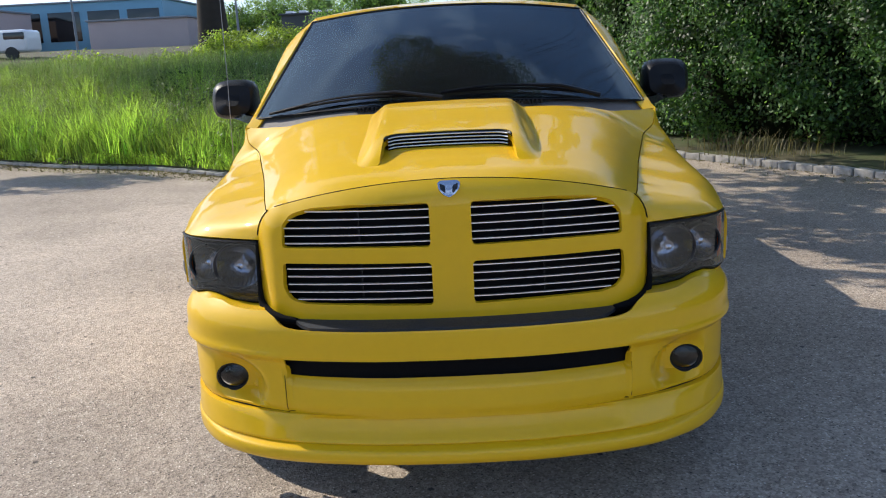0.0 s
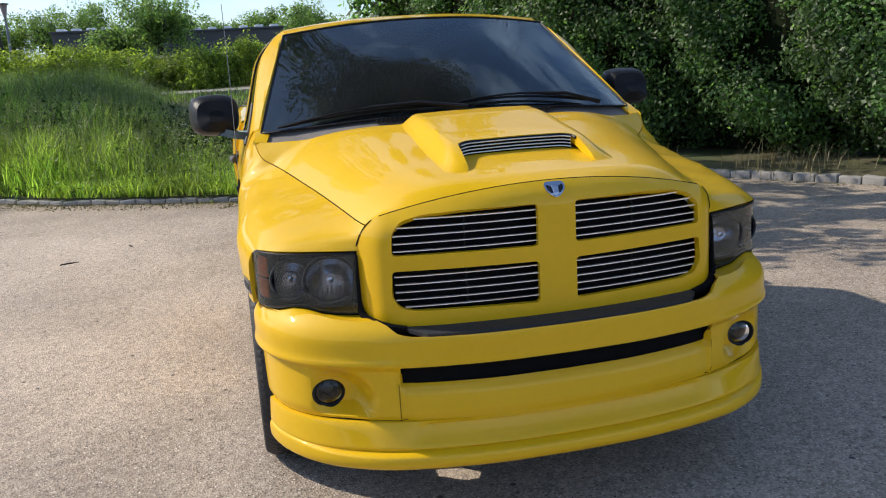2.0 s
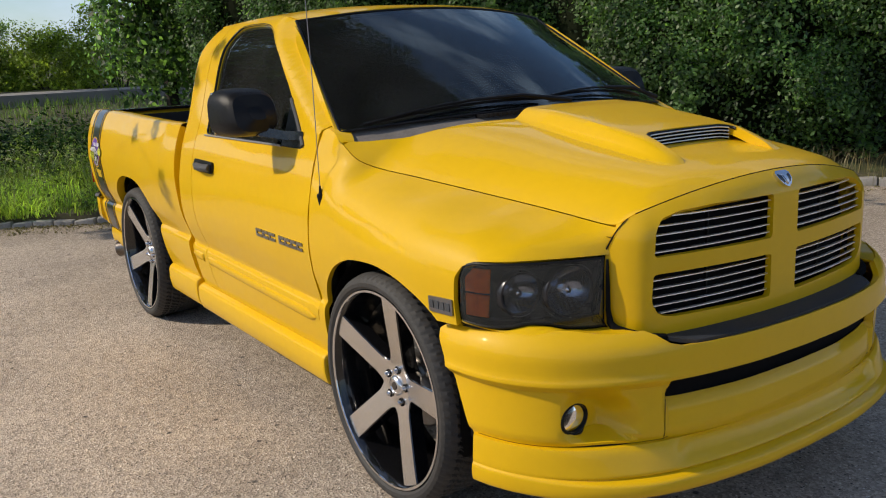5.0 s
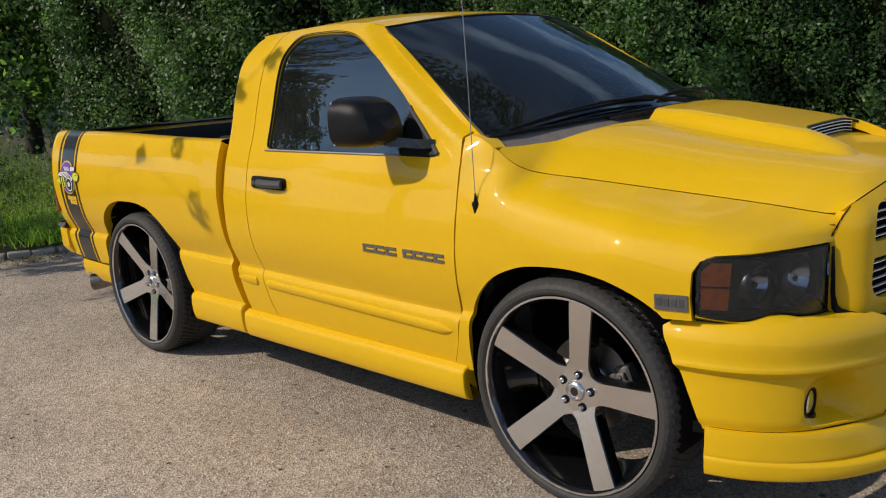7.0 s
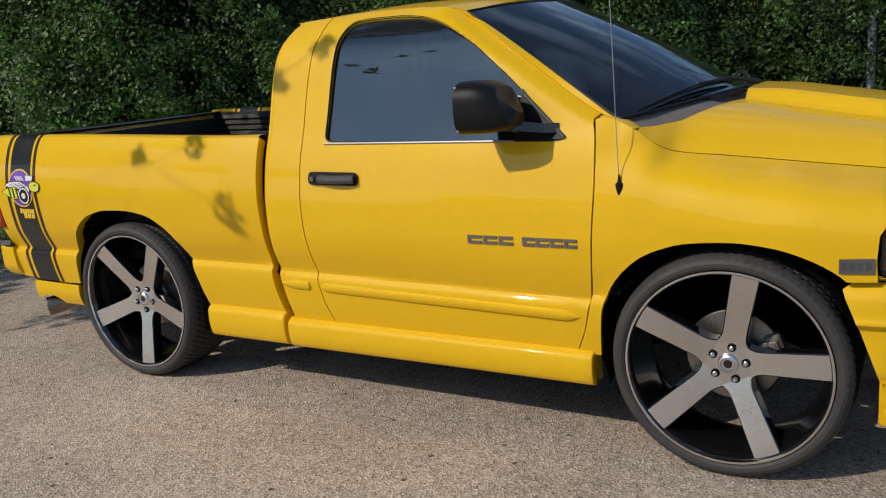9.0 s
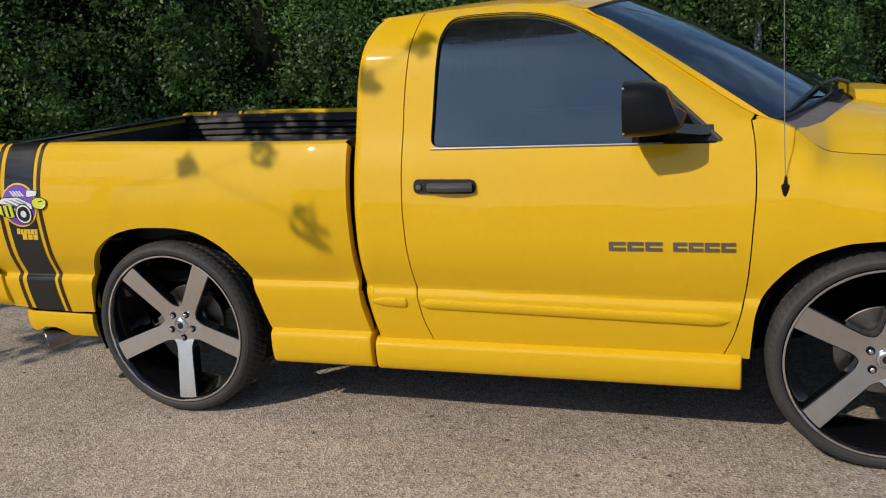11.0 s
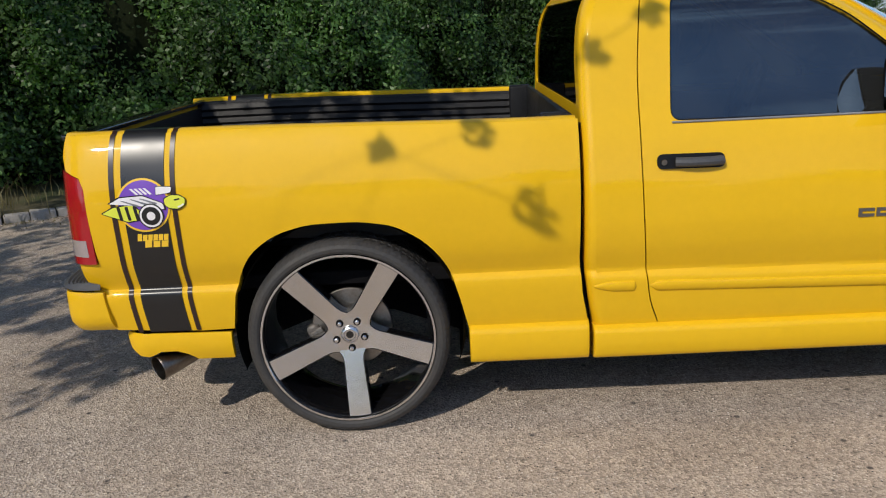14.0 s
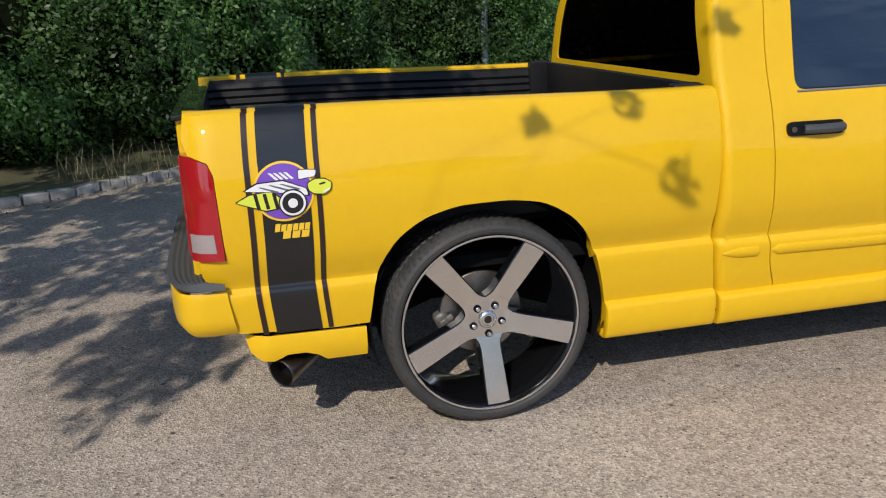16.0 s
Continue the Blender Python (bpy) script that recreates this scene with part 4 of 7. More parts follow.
both("shell_seam", Geo().tube(seam_p, (0.004, 0.0065, 0.0075, 0.011, 0.014, 0.017, 0.017, 0.015, 0.010), 10), DARK, truck)

# headlights, wrapping round the corner


class Plan:
    """A plan curve (x, y) by its length, with outward normals."""

    def __init__(self, pts):
        p = np.array(pts, float)
        t = np.linspace(0, 1, len(p))
        tt = np.linspace(0, 1, 240)
        fx, fy = curve(*zip(t, p[:, 0])), curve(*zip(t, p[:, 1]))
        q = np.c_[fx(tt), fy(tt)]
        for _ in range(12):
            q[1:-1] = (q[:-2] + 2 * q[1:-1] + q[2:]) / 4
        self.q = q
        self.s = np.r_[0, np.cumsum(np.hypot(*np.diff(q, axis=0).T))]
        d = np.gradient(q, axis=0)
        n = np.c_[d[:, 1], -d[:, 0]]
        self.n = n / np.linalg.norm(n, axis=1, keepdims=True)
        self.length = self.s[-1]

    def at(self, s):
        sg = np.sign(s) + (s == 0)
        a = np.abs(s)
        x, y = (np.interp(a, self.s, self.q[:, k]) for k in (0, 1))
        nx, ny = (np.interp(a, self.s, self.n[:, k]) for k in (0, 1))
        return x * sg, y, nx * sg, ny

    def sx(self, x):
        return float(np.interp(x, self.q[:, 0], self.s))

    def sy(self, y):
        return float(np.interp(y, self.q[:, 1], self.s))


LAMP = Plan([(0.655, -0.757), (0.70, -0.742), (0.75, -0.722), (0.80, -0.694), (0.85, -0.66), (0.895, -0.622), (0.93, -0.58), (0.955, -0.53), (0.968, -0.478)])


def lamp_at(s, z, back=0.0):
    x, y, nx, ny = LAMP.at(s)
    return np.c_[x - nx * back, y - ny * back, z]


def lamp_bottom(s):
    return float(np.interp(s, [0, 0.05, 0.12, 0.17, 0.22, 0.28, 0.34, LAMP.length], [0.738, 0.738, 0.746, 0.762, 0.766, 0.752, 0.752, 0.762]))


L = LAMP.length
lamp_line = [(s, 0.947) for s in np.linspace(0.004, L - 0.06, 10)] + [(L - 0.02, 0.935), (L - 0.004, 0.90), (L - 0.004, 0.80)] + [(s, lamp_bottom(s) + 0.004) for s in np.linspace(L - 0.012, 0.004, 14)]
g_lens = panel(lamp_line, lambda s, z: lamp_at(s, z, 0.0), (), 0.022, 0.012, hint=(0.7, -0.7, 0))
rimp = np.array(dense(lamp_line, 0.02))
g_rim = Geo().tube(np.vstack([lamp_at(rimp[:, 0], rimp[:, 1], 0.004), lamp_at(rimp[:1, 0], rimp[:1, 1], 0.004)]), 0.0052, 6, caps=False)
g_house = Geo()
ss = np.linspace(0.0, L, 18)
g_house.grid(np.stack([lamp_at(ss, np.full(18, z), b) for z, b in ((0.952, 0.01), (0.945, 0.085), (0.76, 0.085), (0.742, 0.01))], axis=1))
g_house.grid(np.stack([lamp_at(np.array([0.0]), np.array([z]), b)[0] for b in (0.01, 0.085) for z in (0.745, 0.95)]).reshape(2, 2, 3))
g_house.grid(np.stack([lamp_at(np.array([L]), np.array([z]), b)[0] for b in (0.01, 0.085) for z in (0.745, 0.95)]).reshape(2, 2, 3))
bowls = []
for sc, rad, depth in ((0.098, 0.080, 0.030), (0.243, 0.066, 0.028)):
    x, y, nx, ny = (float(a[0]) for a in LAMP.at(np.array([sc])))
    M = Matrix.Translation((x - nx * depth, y - ny * depth, 0.852)) @ Vector((nx * 0.45, ny - 0.55, 0.04)).to_track_quat("X", "Z").to_matrix().to_4x4()
    cup = [(-0.050 + 0.050 * (q / rad) ** 2.2, q) for q in np.linspace(0.012, rad - 0.006, 9)]
    b = Geo().revolve(cup, 36).moved(M)
    ringg = Geo().revolve([(0.0, rad - 0.007), (0.006, rad - 0.005), (0.007, rad), (0.0, rad + 0.004), (-0.02, rad + 0.005)], 36).moved(M)
    c = Geo().revolve([(-0.045, 0.014), (-0.016, 0.014), (-0.008, 0.010), (-0.005, 0.0005)], 16).moved(M)
    flutes = [Geo().tube([(M @ Vector((-0.050 + 0.050 * (math.hypot(q, z0) / rad) ** 2.2 + 0.003, q, z0))) for z0 in np.linspace(-0.030, -math.sqrt((rad - 0.012) ** 2 - q * q), 5)], 0.0016, 4) for q in np.linspace(-0.5, 0.5, 7) * rad]
    bowls.append((b, c, ringg, Geo().merged(*flutes)))
ambers = []
for z0, z1 in ((0.782, 0.848), (0.856, 0.928)):
    rows_a = []
    for k, z in enumerate(np.linspace(z0, z1, 9)):
        trim = 0.030 * smooth((z - 0.895) / 0.035)
        sa = np.linspace(L - 0.098 - 0.012 * (z - 0.78) / 0.15, L - 0.016 - trim, 9)
        rows_a.append(lamp_at(sa, np.full(9, z), 0.010 + 0.0016 * (k % 2)))
    ambers.append(Geo().slab(np.stack(rows_a), -0.006))
for s in (-1, 1):
    f = (lambda g: g.flipped()) if s < 0 else (lambda g: g)
    lamp = part("headlight", f(g_house), HOUSING, truck, "smoked headlight with amber side reflector")
    part("lens", f(g_lens), SMOKED, lamp, "smoked clear lens")
    part("lens_rim", f(g_rim), BLACK, lamp)
    for b, c, ringg, fl in bowls:
        part("reflector", f(b), BULB, lamp, "silvered reflector bowl")
        part("reflector_ring", f(ringg), HOUSING, lamp)
        part("reflector_flutes", f(fl), LAMPTRIM, lamp)
        part("bulb_shield", f(c), CHROME, lamp)
    for g in ambers:
        part("side_reflector", f(g), AMBER, lamp, "amber reflector")
    # near-black sheets painting the shaded gap between wing, lamp and bumper
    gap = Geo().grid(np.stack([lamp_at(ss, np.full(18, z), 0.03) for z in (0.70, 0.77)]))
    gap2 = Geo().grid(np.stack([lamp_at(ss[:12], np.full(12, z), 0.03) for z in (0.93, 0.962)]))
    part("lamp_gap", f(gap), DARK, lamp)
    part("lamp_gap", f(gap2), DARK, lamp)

# front bumper, fog lamps, chin spoiler
BUMP = Plan([(0, -1.002), (0.2, -0.996), (0.4, -0.972), (0.57, -0.934), (0.68, -0.890), (0.78, -0.828), (0.876, -0.735), (0.940, -0.63), (0.973, -0.52), (0.983, -0.43), (0.985, -0.34)])


def bumper_at(s, z):
    x, y, nx, ny = BUMP.at(s)
    a = np.abs(x)
    off = -0.045 * np.clip((z - 0.672) / 0.075, 0, 1.2) ** 2
    pod = smooth((a - 0.50) / 0.12)
    off = off - (0.010 + 0.010 * pod) * smooth((0.600 - z) / 0.03) * smooth((a - 0.2) / 0.4) + 0.006 * np.exp(-((z - 0.605) / 0.012) ** 2) * pod
    off = off - 0.028 * smooth((0.575 - a) / 0.015) * smooth((0.570 - z) / 0.02) * (0.30 + 0.25 * smooth((z - 0.40) / 0.10) + 0.95 * smooth((z - 0.492) / 0.034))
    off = off - 0.012 * smooth((0.42 - z) / 0.02)
    X, Y = x + nx * off, y + ny * off
    # scoop round the fog lamp, cut straight back so that the lamp looks ahead
    fog = np.hypot((np.abs(X) - 0.772) * np.where(np.abs(X) < 0.772, 0.78, 1.0), z - 0.476)
    w = smooth(1 - (fog - 0.056) / 0.055) * smooth((z - 0.402) / 0.04)
    Y = Y + (np.maximum(Y, -0.760) - Y) * w
    return np.c_[X, Y, z]


tops = [(0, 0.690), (0.4, 0.691), (0.52, 0.694), (0.565, 0.706), (0.600, 0.730), (0.635, 0.744), (0.70, 0.741), (0.76, 0.744), (0.815, 0.753), (0.85, 0.754), (0.89, 0.742), (0.93, 0.744)]
right = [(BUMP.sx(x), z) for x, z in tops] + [(BUMP.sy(-0.50), 0.746), (BUMP.sy(-0.40), 0.735), (BUMP.sy(-0.372), 0.715), (BUMP.sy(-0.384), 0.68), (BUMP.sy(-0.427), 0.577), (BUMP.sy(-0.500), 0.388)]
right += [(s, 0.388) for s in np.linspace(BUMP.sy(-0.52), BUMP.sx(0.60), 8)] + [(BUMP.sx(0.575), 0.392), (BUMP.sx(0.555), 0.388), (0, 0.388)]
bump_line = right + [(-s, z) for s, z in right[-2:0:-1]]
slot_s = BUMP.sx(0.565)
SLOT = rounded([(-slot_s, 0.521), (slot_s, 0.521), (slot_s, 0.592), (-slot_s, 0.592)], 0.006, 2)
FOG = [(BUMP.sx(0.783 + 0.047 * math.cos(a)), 0.476 + 0.047 * math.sin(a)) for a in np.linspace(0, 2 * math.pi, 28, endpoint=False)]
bumper = part("front_bumper", panel(bump_line, bumper_at, [SLOT, FOG, [(-s, z) for s, z in FOG[::-1]]], 0.015, 0.02, hint=(0, -1, 0), hole_flange=0.014, rows=(0.43, 0.585, 0.593, 0.60, 0.607, 0.614, 0.622)), PAINT, truck)
fr = np.linspace(0, 1, 26)
s_b = np.interp(fr, [0, 0.12, 1], [BUMP.sx(0.632), BUMP.sx(0.672), BUMP.sy(-0.47)])
z_b = np.interp(s_b, [p[0] for p in right[:13]], [p[1] for p in right[:13]]) - 0.004
s_l = np.interp(fr, [0, 0.12, 1], [0.0, 0.0, L])
ledge = np.stack([bumper_at(s_b, z_b) * (1 - t) + lamp_at(s_l, np.array([lamp_bottom(q) - 0.004 for q in s_l]), 0.004) * t for t in np.linspace(0, 1, 5)], axis=1)
for s in (-1, 1):
    g_ledge = Geo().slab(ledge, 0.008)
    part("bumper_ledge", g_ledge.flipped() if s < 0 else g_ledge, PAINT, bumper)
sb = np.linspace(-slot_s - 0.03, slot_s + 0.03, 30)
xx, yy, nx, ny = BUMP.at(sb)
# near-black sheet that paints the inside of the slot dark
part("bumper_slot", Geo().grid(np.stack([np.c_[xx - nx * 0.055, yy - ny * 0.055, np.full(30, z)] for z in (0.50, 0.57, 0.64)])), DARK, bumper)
pads = BUMP.sx(0.588)
sb = np.linspace(-pads, pads, 40)
xx, yy, nx, ny = BUMP.at(sb)
padf = np.c_[xx - nx * 0.012, yy - ny * 0.012, np.full(40, 0.698) + 0.008 * (np.abs(xx) / 0.6) ** 6]
padb = np.c_[xx * 1.03, -0.865 + 0.19 * xx ** 2 + 0.05 * (np.abs(xx) / 0.6) ** 4, np.full(40, 0.706) + 0.010 * (np.abs(xx) / 0.6) ** 6]
taper = smooth((0.585 - np.abs(xx)) / 0.12)[:, None]
padf = padb + (padf - padb) * (0.10 + 0.90 * taper)
part("step_pad", Geo().slab(np.stack([padf * (1 - t) + padb * t for t in np.linspace(0, 1, 6)], axis=1) * 1.0, 0.012), PAD, bumper, "dark grey ribbed bumper pad")
for s in (-1, 1):
    M = Matrix.Translation((0.772, -0.750, 0.476)) @ Vector((-0.08, -1, 0)).to_track_quat("X", "Z").to_matrix().to_4x4() @ Matrix.Diagonal((0.95, 0.95, 0.95, 1))
    bowl = Geo().revolve([(-0.05, 0.003), (-0.045, 0.02), (-0.02, 0.038), (0.0, 0.045), (0.006, 0.049), (0.0, 0.056), (-0.03, 0.058)], 28).moved(M)
    lens = Geo().revolve([(0.012, 0.0005), (0.0115, 0.015), (0.009, 0.032), (0.002, 0.046)], 28).moved(M)
    ring = Geo().revolve([(0.0, 0.045), (0.010, 0.046), (0.012, 0.050), (0.006, 0.056), (-0.02, 0.058)], 28).moved(M)
    f = (lambda g: g.flipped()) if s < 0 else (lambda g: g)
    fl = part("fog_lamp", f(bowl), HOUSING, truck, "round fog lamp in the bumper")
    part("lens", f(lens), CLEAR, fl)
    part("bezel", f(ring), BLACK, fl)

LIPOFF = curve((0.245, 0.010), (0.252, 0.034), (0.275, 0.046), (0.296, 0.042), (0.303, 0.030), (0.308, 0.010), (0.314, 0.016), (0.335, 0.010), (0.365, 0.000), (0.385, -0.008), (0.398, -0.020))


def lip_at(s, z):
    x, y, nx, ny = BUMP.at(s)
    a = np.abs(x)
    off = LIPOFF(z) * (1 - 0.8 * smooth((a - 0.62) / 0.3)) - 0.014 * smooth((a - 0.75) / 0.2) - 0.022 * smooth((0.56 - a) / 0.08) * smooth((z - 0.318) / 0.03) * smooth((0.40 - z) / 0.02)
    return np.c_[x + nx * off, y + ny * off, z]


end = BUMP.sy(-0.512)
part("bumper_seam", Geo().grid(np.stack([np.c_[BUMP.at(np.linspace(-end, end, 60))[0] * 0.95, BUMP.at(np.linspace(-end, end, 60))[1] + 0.06, np.full(60, z)] for z in (0.36, 0.398)])), DARK, truck)
zl = np.array([0.246, 0.248, 0.250, 0.253, 0.258, 0.266, 0.275, 0.285, 0.292, 0.296, 0.299, 0.3015, 0.304, 0.3065, 0.309, 0.312, 0.316, 0.322, 0.33, 0.34, 0.352, 0.364, 0.374, 0.384, 0.391, 0.397])
sl = np.linspace(-end, end, 130)
lip = np.stack([lip_at(sl, np.full(130, z)) for z in zl])
inner_lip = np.stack([lip[k] * np.array([0.965, 0.965, 1.0]) + np.array([0, 0, dz]) for k, dz in ((25, 0.0), (16, 0.0), (8, 0.0), (0, -0.001))])
part("chin_spoiler", Geo().grid(np.concatenate([lip, inner_lip]), wrap_u=True), PAINT, truck, "yellow front chin spoiler")
# thin dark joints between bumper, centre bar and chin spoiler
sj = np.linspace(BUMP.sx(0.572), end - 0.01, 40)
joint = Geo().tube(bumper_at(sj, np.full(40, 0.4005)), 0.0026, 5)
zj = np.linspace(0.402, 0.530, 12)
joint.tube(bumper_at(np.full(12, BUMP.sx(0.5735)), zj) + np.array([0, 0.0012, 0]), 0.0011, 5)
centre_joint = Geo().tube(bumper_at(np.linspace(-BUMP.sx(0.572), BUMP.sx(0.572), 60), np.full(60, 0.4035)), 0.0024, 5)
for s in (-1, 1):
    part("bumper_joint", joint.flipped() if s < 0 else joint, DARK, bumper)
part("bumper_joint", centre_joint, DARK, bumper)

# bed sides with wheel arches
BEDP = curve((0.38, 0.925), (0.5, 0.956), (0.605, 0.968), (0.624, 0.965), (0.644, 0.950), (0.675, 0.962), (0.76, 0.995), (0.87, 1.012), (0.97, 1.018), (1.06, 1.010), (1.15, 0.99), (1.22, 0.966), (1.262, 0.944), (1.285, 0.925))


def bed_side(y, z, out=0.0):
    x = BEDP(z) + out
    d = np.clip((y - 4.035) / 0.126, 0, 0.999)
    x = x - 0.11 * (1 - np.sqrt(1 - d ** 2))
    x = x - 0.012 * smooth((2.3 - y) / 0.25) * smooth((z - 0.62) / 0.1)
    return np.c_[x, y, z]


def rail_z(y):
    return 1.250 + 0.028 * smooth((y - 2.1) / 1.7)


ARCHR = [(y, float(z)) for y, z in zip(np.linspace(2.558, 3.53, 40), curve((2.552, 0.40), (2.565, 0.452), (2.600, 0.605), (2.661, 0.733), (2.752, 0.823), (2.869, 0.878), (3.015, 0.895), (3.14, 0.893), (3.267, 0.869), (3.404, 0.790), (3.467, 0.70), (3.519, 0.541), (3.53, 0.45))(np.linspace(2.558, 3.53, 40)))]
bed_line = [(y, rail_z(y)) for y in np.linspace(4.13, 2.092, 30)] + [(2.092, 1.0), (2.093, 0.694), (2.082, 0.54), (2.055, 0.40), (2.552, 0.397)] + ARCHR
bed_line += [(3.66, 0.447), (3.85, 0.457), (4.018, 0.468), (4.045, 0.56), (4.105, 0.655), (4.125, 0.70), (4.127, 0.762), (4.033, 0.766), (4.045, 1.075), (4.062, 1.118), (4.125, 1.145), (4.142, 1.20)]
bed = panel(bed_line, bed_side, (), 0.028, 0.05, rows=tuple(r + 0.021 for r in LEDGE))
bed_sides = both("bed_side", bed, PAINT, truck)
ry = np.linspace(2.10, 4.13, 30)
rz = np.array([rail_z(y) for y in ry])
outer = bed_side(ry, rz)
rail = np.stack([outer, outer + np.array([-0.012, 0, 0.008]), outer + np.array([-0.035, 0, 0.010]), outer + np.array([-0.075, 0, 0.008]), outer + np.array([-0.088, 0, -0.004]), outer + np.array([-0.090, 0, -0.036])])
both("bed_rail", Geo().grid(rail), PAINT, truck)
# black liner: walls with ribs, floor, front and rear walls
wall = []
for dx, dz in ((-0.0880, -0.013), (-0.0940, -0.015), (-0.096, -0.028), (-0.102, -0.035), (-0.110, -0.06), (-0.10, -0.075), (-0.115, -0.10), (-0.105, -0.115), (-0.12, -0.14), (-0.11, -0.155), (-0.125, -0.19), (-0.125, -0.48)):
    wall.append(np.c_[outer[:, 0] + dx, ry, rz + dz])
both("bed_liner_wall", Geo().grid(np.stack(wall)), LINER, truck, "black ribbed plastic bed liner")
fx = np.linspace(-0.86, 0.86, 70)
floor_p = np.stack([np.c_[fx, np.full(70, y), 0.78 + 0.006 * np.sign(np.sin(fx * 60))] for y in (2.11, 3.0, 4.07)])
part("bed_floor", Geo().grid(floor_p), LINER, truck, "black bed liner floor")
part("bed_front_wall", Geo().box((0, 2.118, 1.0), (1.76, 0.03, 0.53), 0.012), LINER, truck)
for x in (-0.84, 0.84):
    part("liner_corner", Geo().box((x, 2.17, 1.06), (0.06, 0.13, 0.42), 0.02), LINER, truck)
gate = part("tailgate", Geo().box((0, 4.133, 0.96), (1.66, 0.055, 0.60), 0.018), PAINT, truck)
part("tailgate_cap", Geo().box((0, 4.122, 1.266), (1.70, 0.105, 0.022), 0.008), GLOSSBLACK, gate, "black cap on the tailgate")
part("tailgate_liner", Geo().box((0, 4.096, 1.0), (1.62, 0.02, 0.46), 0.006), LINER, gate)
part("gate_handle", Geo().box((0, 4.166, 1.10), (0.22, 0.02, 0.09), 0.008), BLACK, gate)

# skirts below cab and bed, rear valance with its cut-out for the tail pipe
SKIRT = curve((0.240, 0.925), (0.246, 0.942), (0.27, 0.956), (0.32, 0.964), (0.355, 0.963), (0.372, 0.956), (0.387, 0.932))


def skirt_part(name, y0, y1, z0, z1, label=""):
    """A rounded sill cover with closed ends."""
    k = (z1 - z0) / 0.147
    zz = np.r_[0.240, 0.243, 0.247, 0.253, 0.262, np.linspace(0.275, 0.350, 8), 0.358, 0.365, 0.372, 0.378, 0.383, 0.387]
    prof = [(float(SKIRT(q)), z0 + (q - 0.240) * k) for q in zz] + [(0.86, z1 - 0.004), (0.86, z0 + 0.004)]
    ys = np.r_[y0, y0 + 0.004, y0 + 0.012, np.linspace(y0 + 0.03, y1 - 0.03, 24), y1 - 0.012, y1 - 0.004, y1]
    P = np.zeros((len(prof), len(ys), 3))
    for j, y in enumerate(ys):
        e = min(y - y0, y1 - y)
        inset = 0.012 - math.sqrt(max(0.0, 0.012 ** 2 - max(0.0, 0.012 - e) ** 2))
        for i, (x, z) in enumerate(prof):
            P[i, j] = (x - inset, y, z)
    g = Geo().grid(P, wrap_u=True)
    for j in (0, -1):
        g.grid(np.stack([P[:, j], np.tile(P[:, j].mean(0), (len(prof), 1))]), wrap_u=False)
    both(name, g, PAINT, truck, label)


skirt_part("side_skirt", 0.505, 2.034, 0.240, 0.387, "yellow side skirt below the cab")
skirt_part("bed_skirt", 2.052, 2.552, 0.243, 0.412, "yellow skirt below the bed")
valance = [(3.545, 0.438), (3.545, 0.318), (3.70, 0.318), (3.735, 0.345), (3.78, 0.362), (3.85, 0.362), (3.885, 0.345), (3.905, 0.338), (3.945, 0.342), (3.985, 0.375), (4.0, 0.43), (3.99, 0.446)]
both("rear_valance", panel(valance, lambda y, z: np.c_[0.955 - 0.02 * ((z - 0.40) / 0.08) ** 2 - 0.08 * np.clip((y - 3.9) / 0.12, 0, 1) ** 2, y, z], (), 0.02, 0.03), PAINT, truck)

# cab floor edge, dark undersides
under = Geo()
for x in (-0.42, 0.42):
    under.box((x, 1.75, 0.40), (0.09, 4.6, 0.13), 0.01)
for x in (-0.76, 0.76):
    under.box((x, 1.27, 0.43), (0.30, 1.50, 0.30), 0.02).box((x, 2.30, 0.45), (0.30, 0.44, 0.30), 0.02).box((x, 3.77, 0.50), (0.30, 0.40, 0.22), 0.02)
under.box((0, 1.25, 0.44), (1.74, 1.55, 0.10), 0.02).box((0, 3.1, 0.62), (1.70, 2.0, 0.06), 0.01)
under.box((0.1, 2.35, 0.36), (0.5, 0.8, 0.20), 0.04).box((0, 0.1, 0.42), (0.7, 0.9, 0.22), 0.04)
under.tube([(-0.7, 3.061, 0.40), (0.7, 3.061, 0.40)], 0.05, 10).tube([(-0.7, 0, 0.36), (0.7, 0, 0.36)], 0.035, 10)
under.box((0, 3.061, 0.40), (0.26, 0.28, 0.26), 0.06).box((0, 2.083, 0.8), (1.7, 0.012, 0.8))
part("chassis", under, DARK, truck, "dark chassis and axles")
for yc, zc, r in ((0.02, 0.42, 0.455), (3.05, 0.42, 0.485)):
    well = Geo().revolve([(0.55, 0.05), (0.55, r), (0.90, r), (0.945, r - 0.01)], 40, centre=(0, yc, zc), a0=-0.35, a1=math.pi + 0.35)
    both("wheel_well", well, DARK, truck)
# near-black sheet holding the shade between cab and bed
both("bed_gap", Geo().grid(np.stack([np.c_[np.full(20, 0.90), np.linspace(2.05, 2.12, 20), np.full(20, z)] for z in (0.40, 1.23)])), DARK, truck)
for fn in (DOORF, DOORR):
    z = np.linspace(0.39, 1.74 if fn is DOORR else 1.28, 24)
    yl = fn(z)
    both("shut_line", Geo().grid(np.stack([np.c_[PROF(z) - 0.022, yl - 0.02, z], np.c_[PROF(z) - 0.022, yl + 0.02, z]])), DARK, truck)
# inner apron under the bonnet seam and behind the lamps
yb = np.linspace(-0.76, 0.19, 24)
apron = np.stack([np.c_[SEAMX(yb) + dx, yb, SEAMZ(yb) - 0.025] for dx in (-0.03, 0.03)])
both("bonnet_gutter", Geo().grid(apron), DARK, truck)
yb = np.linspace(0.185, 0.345, 14)
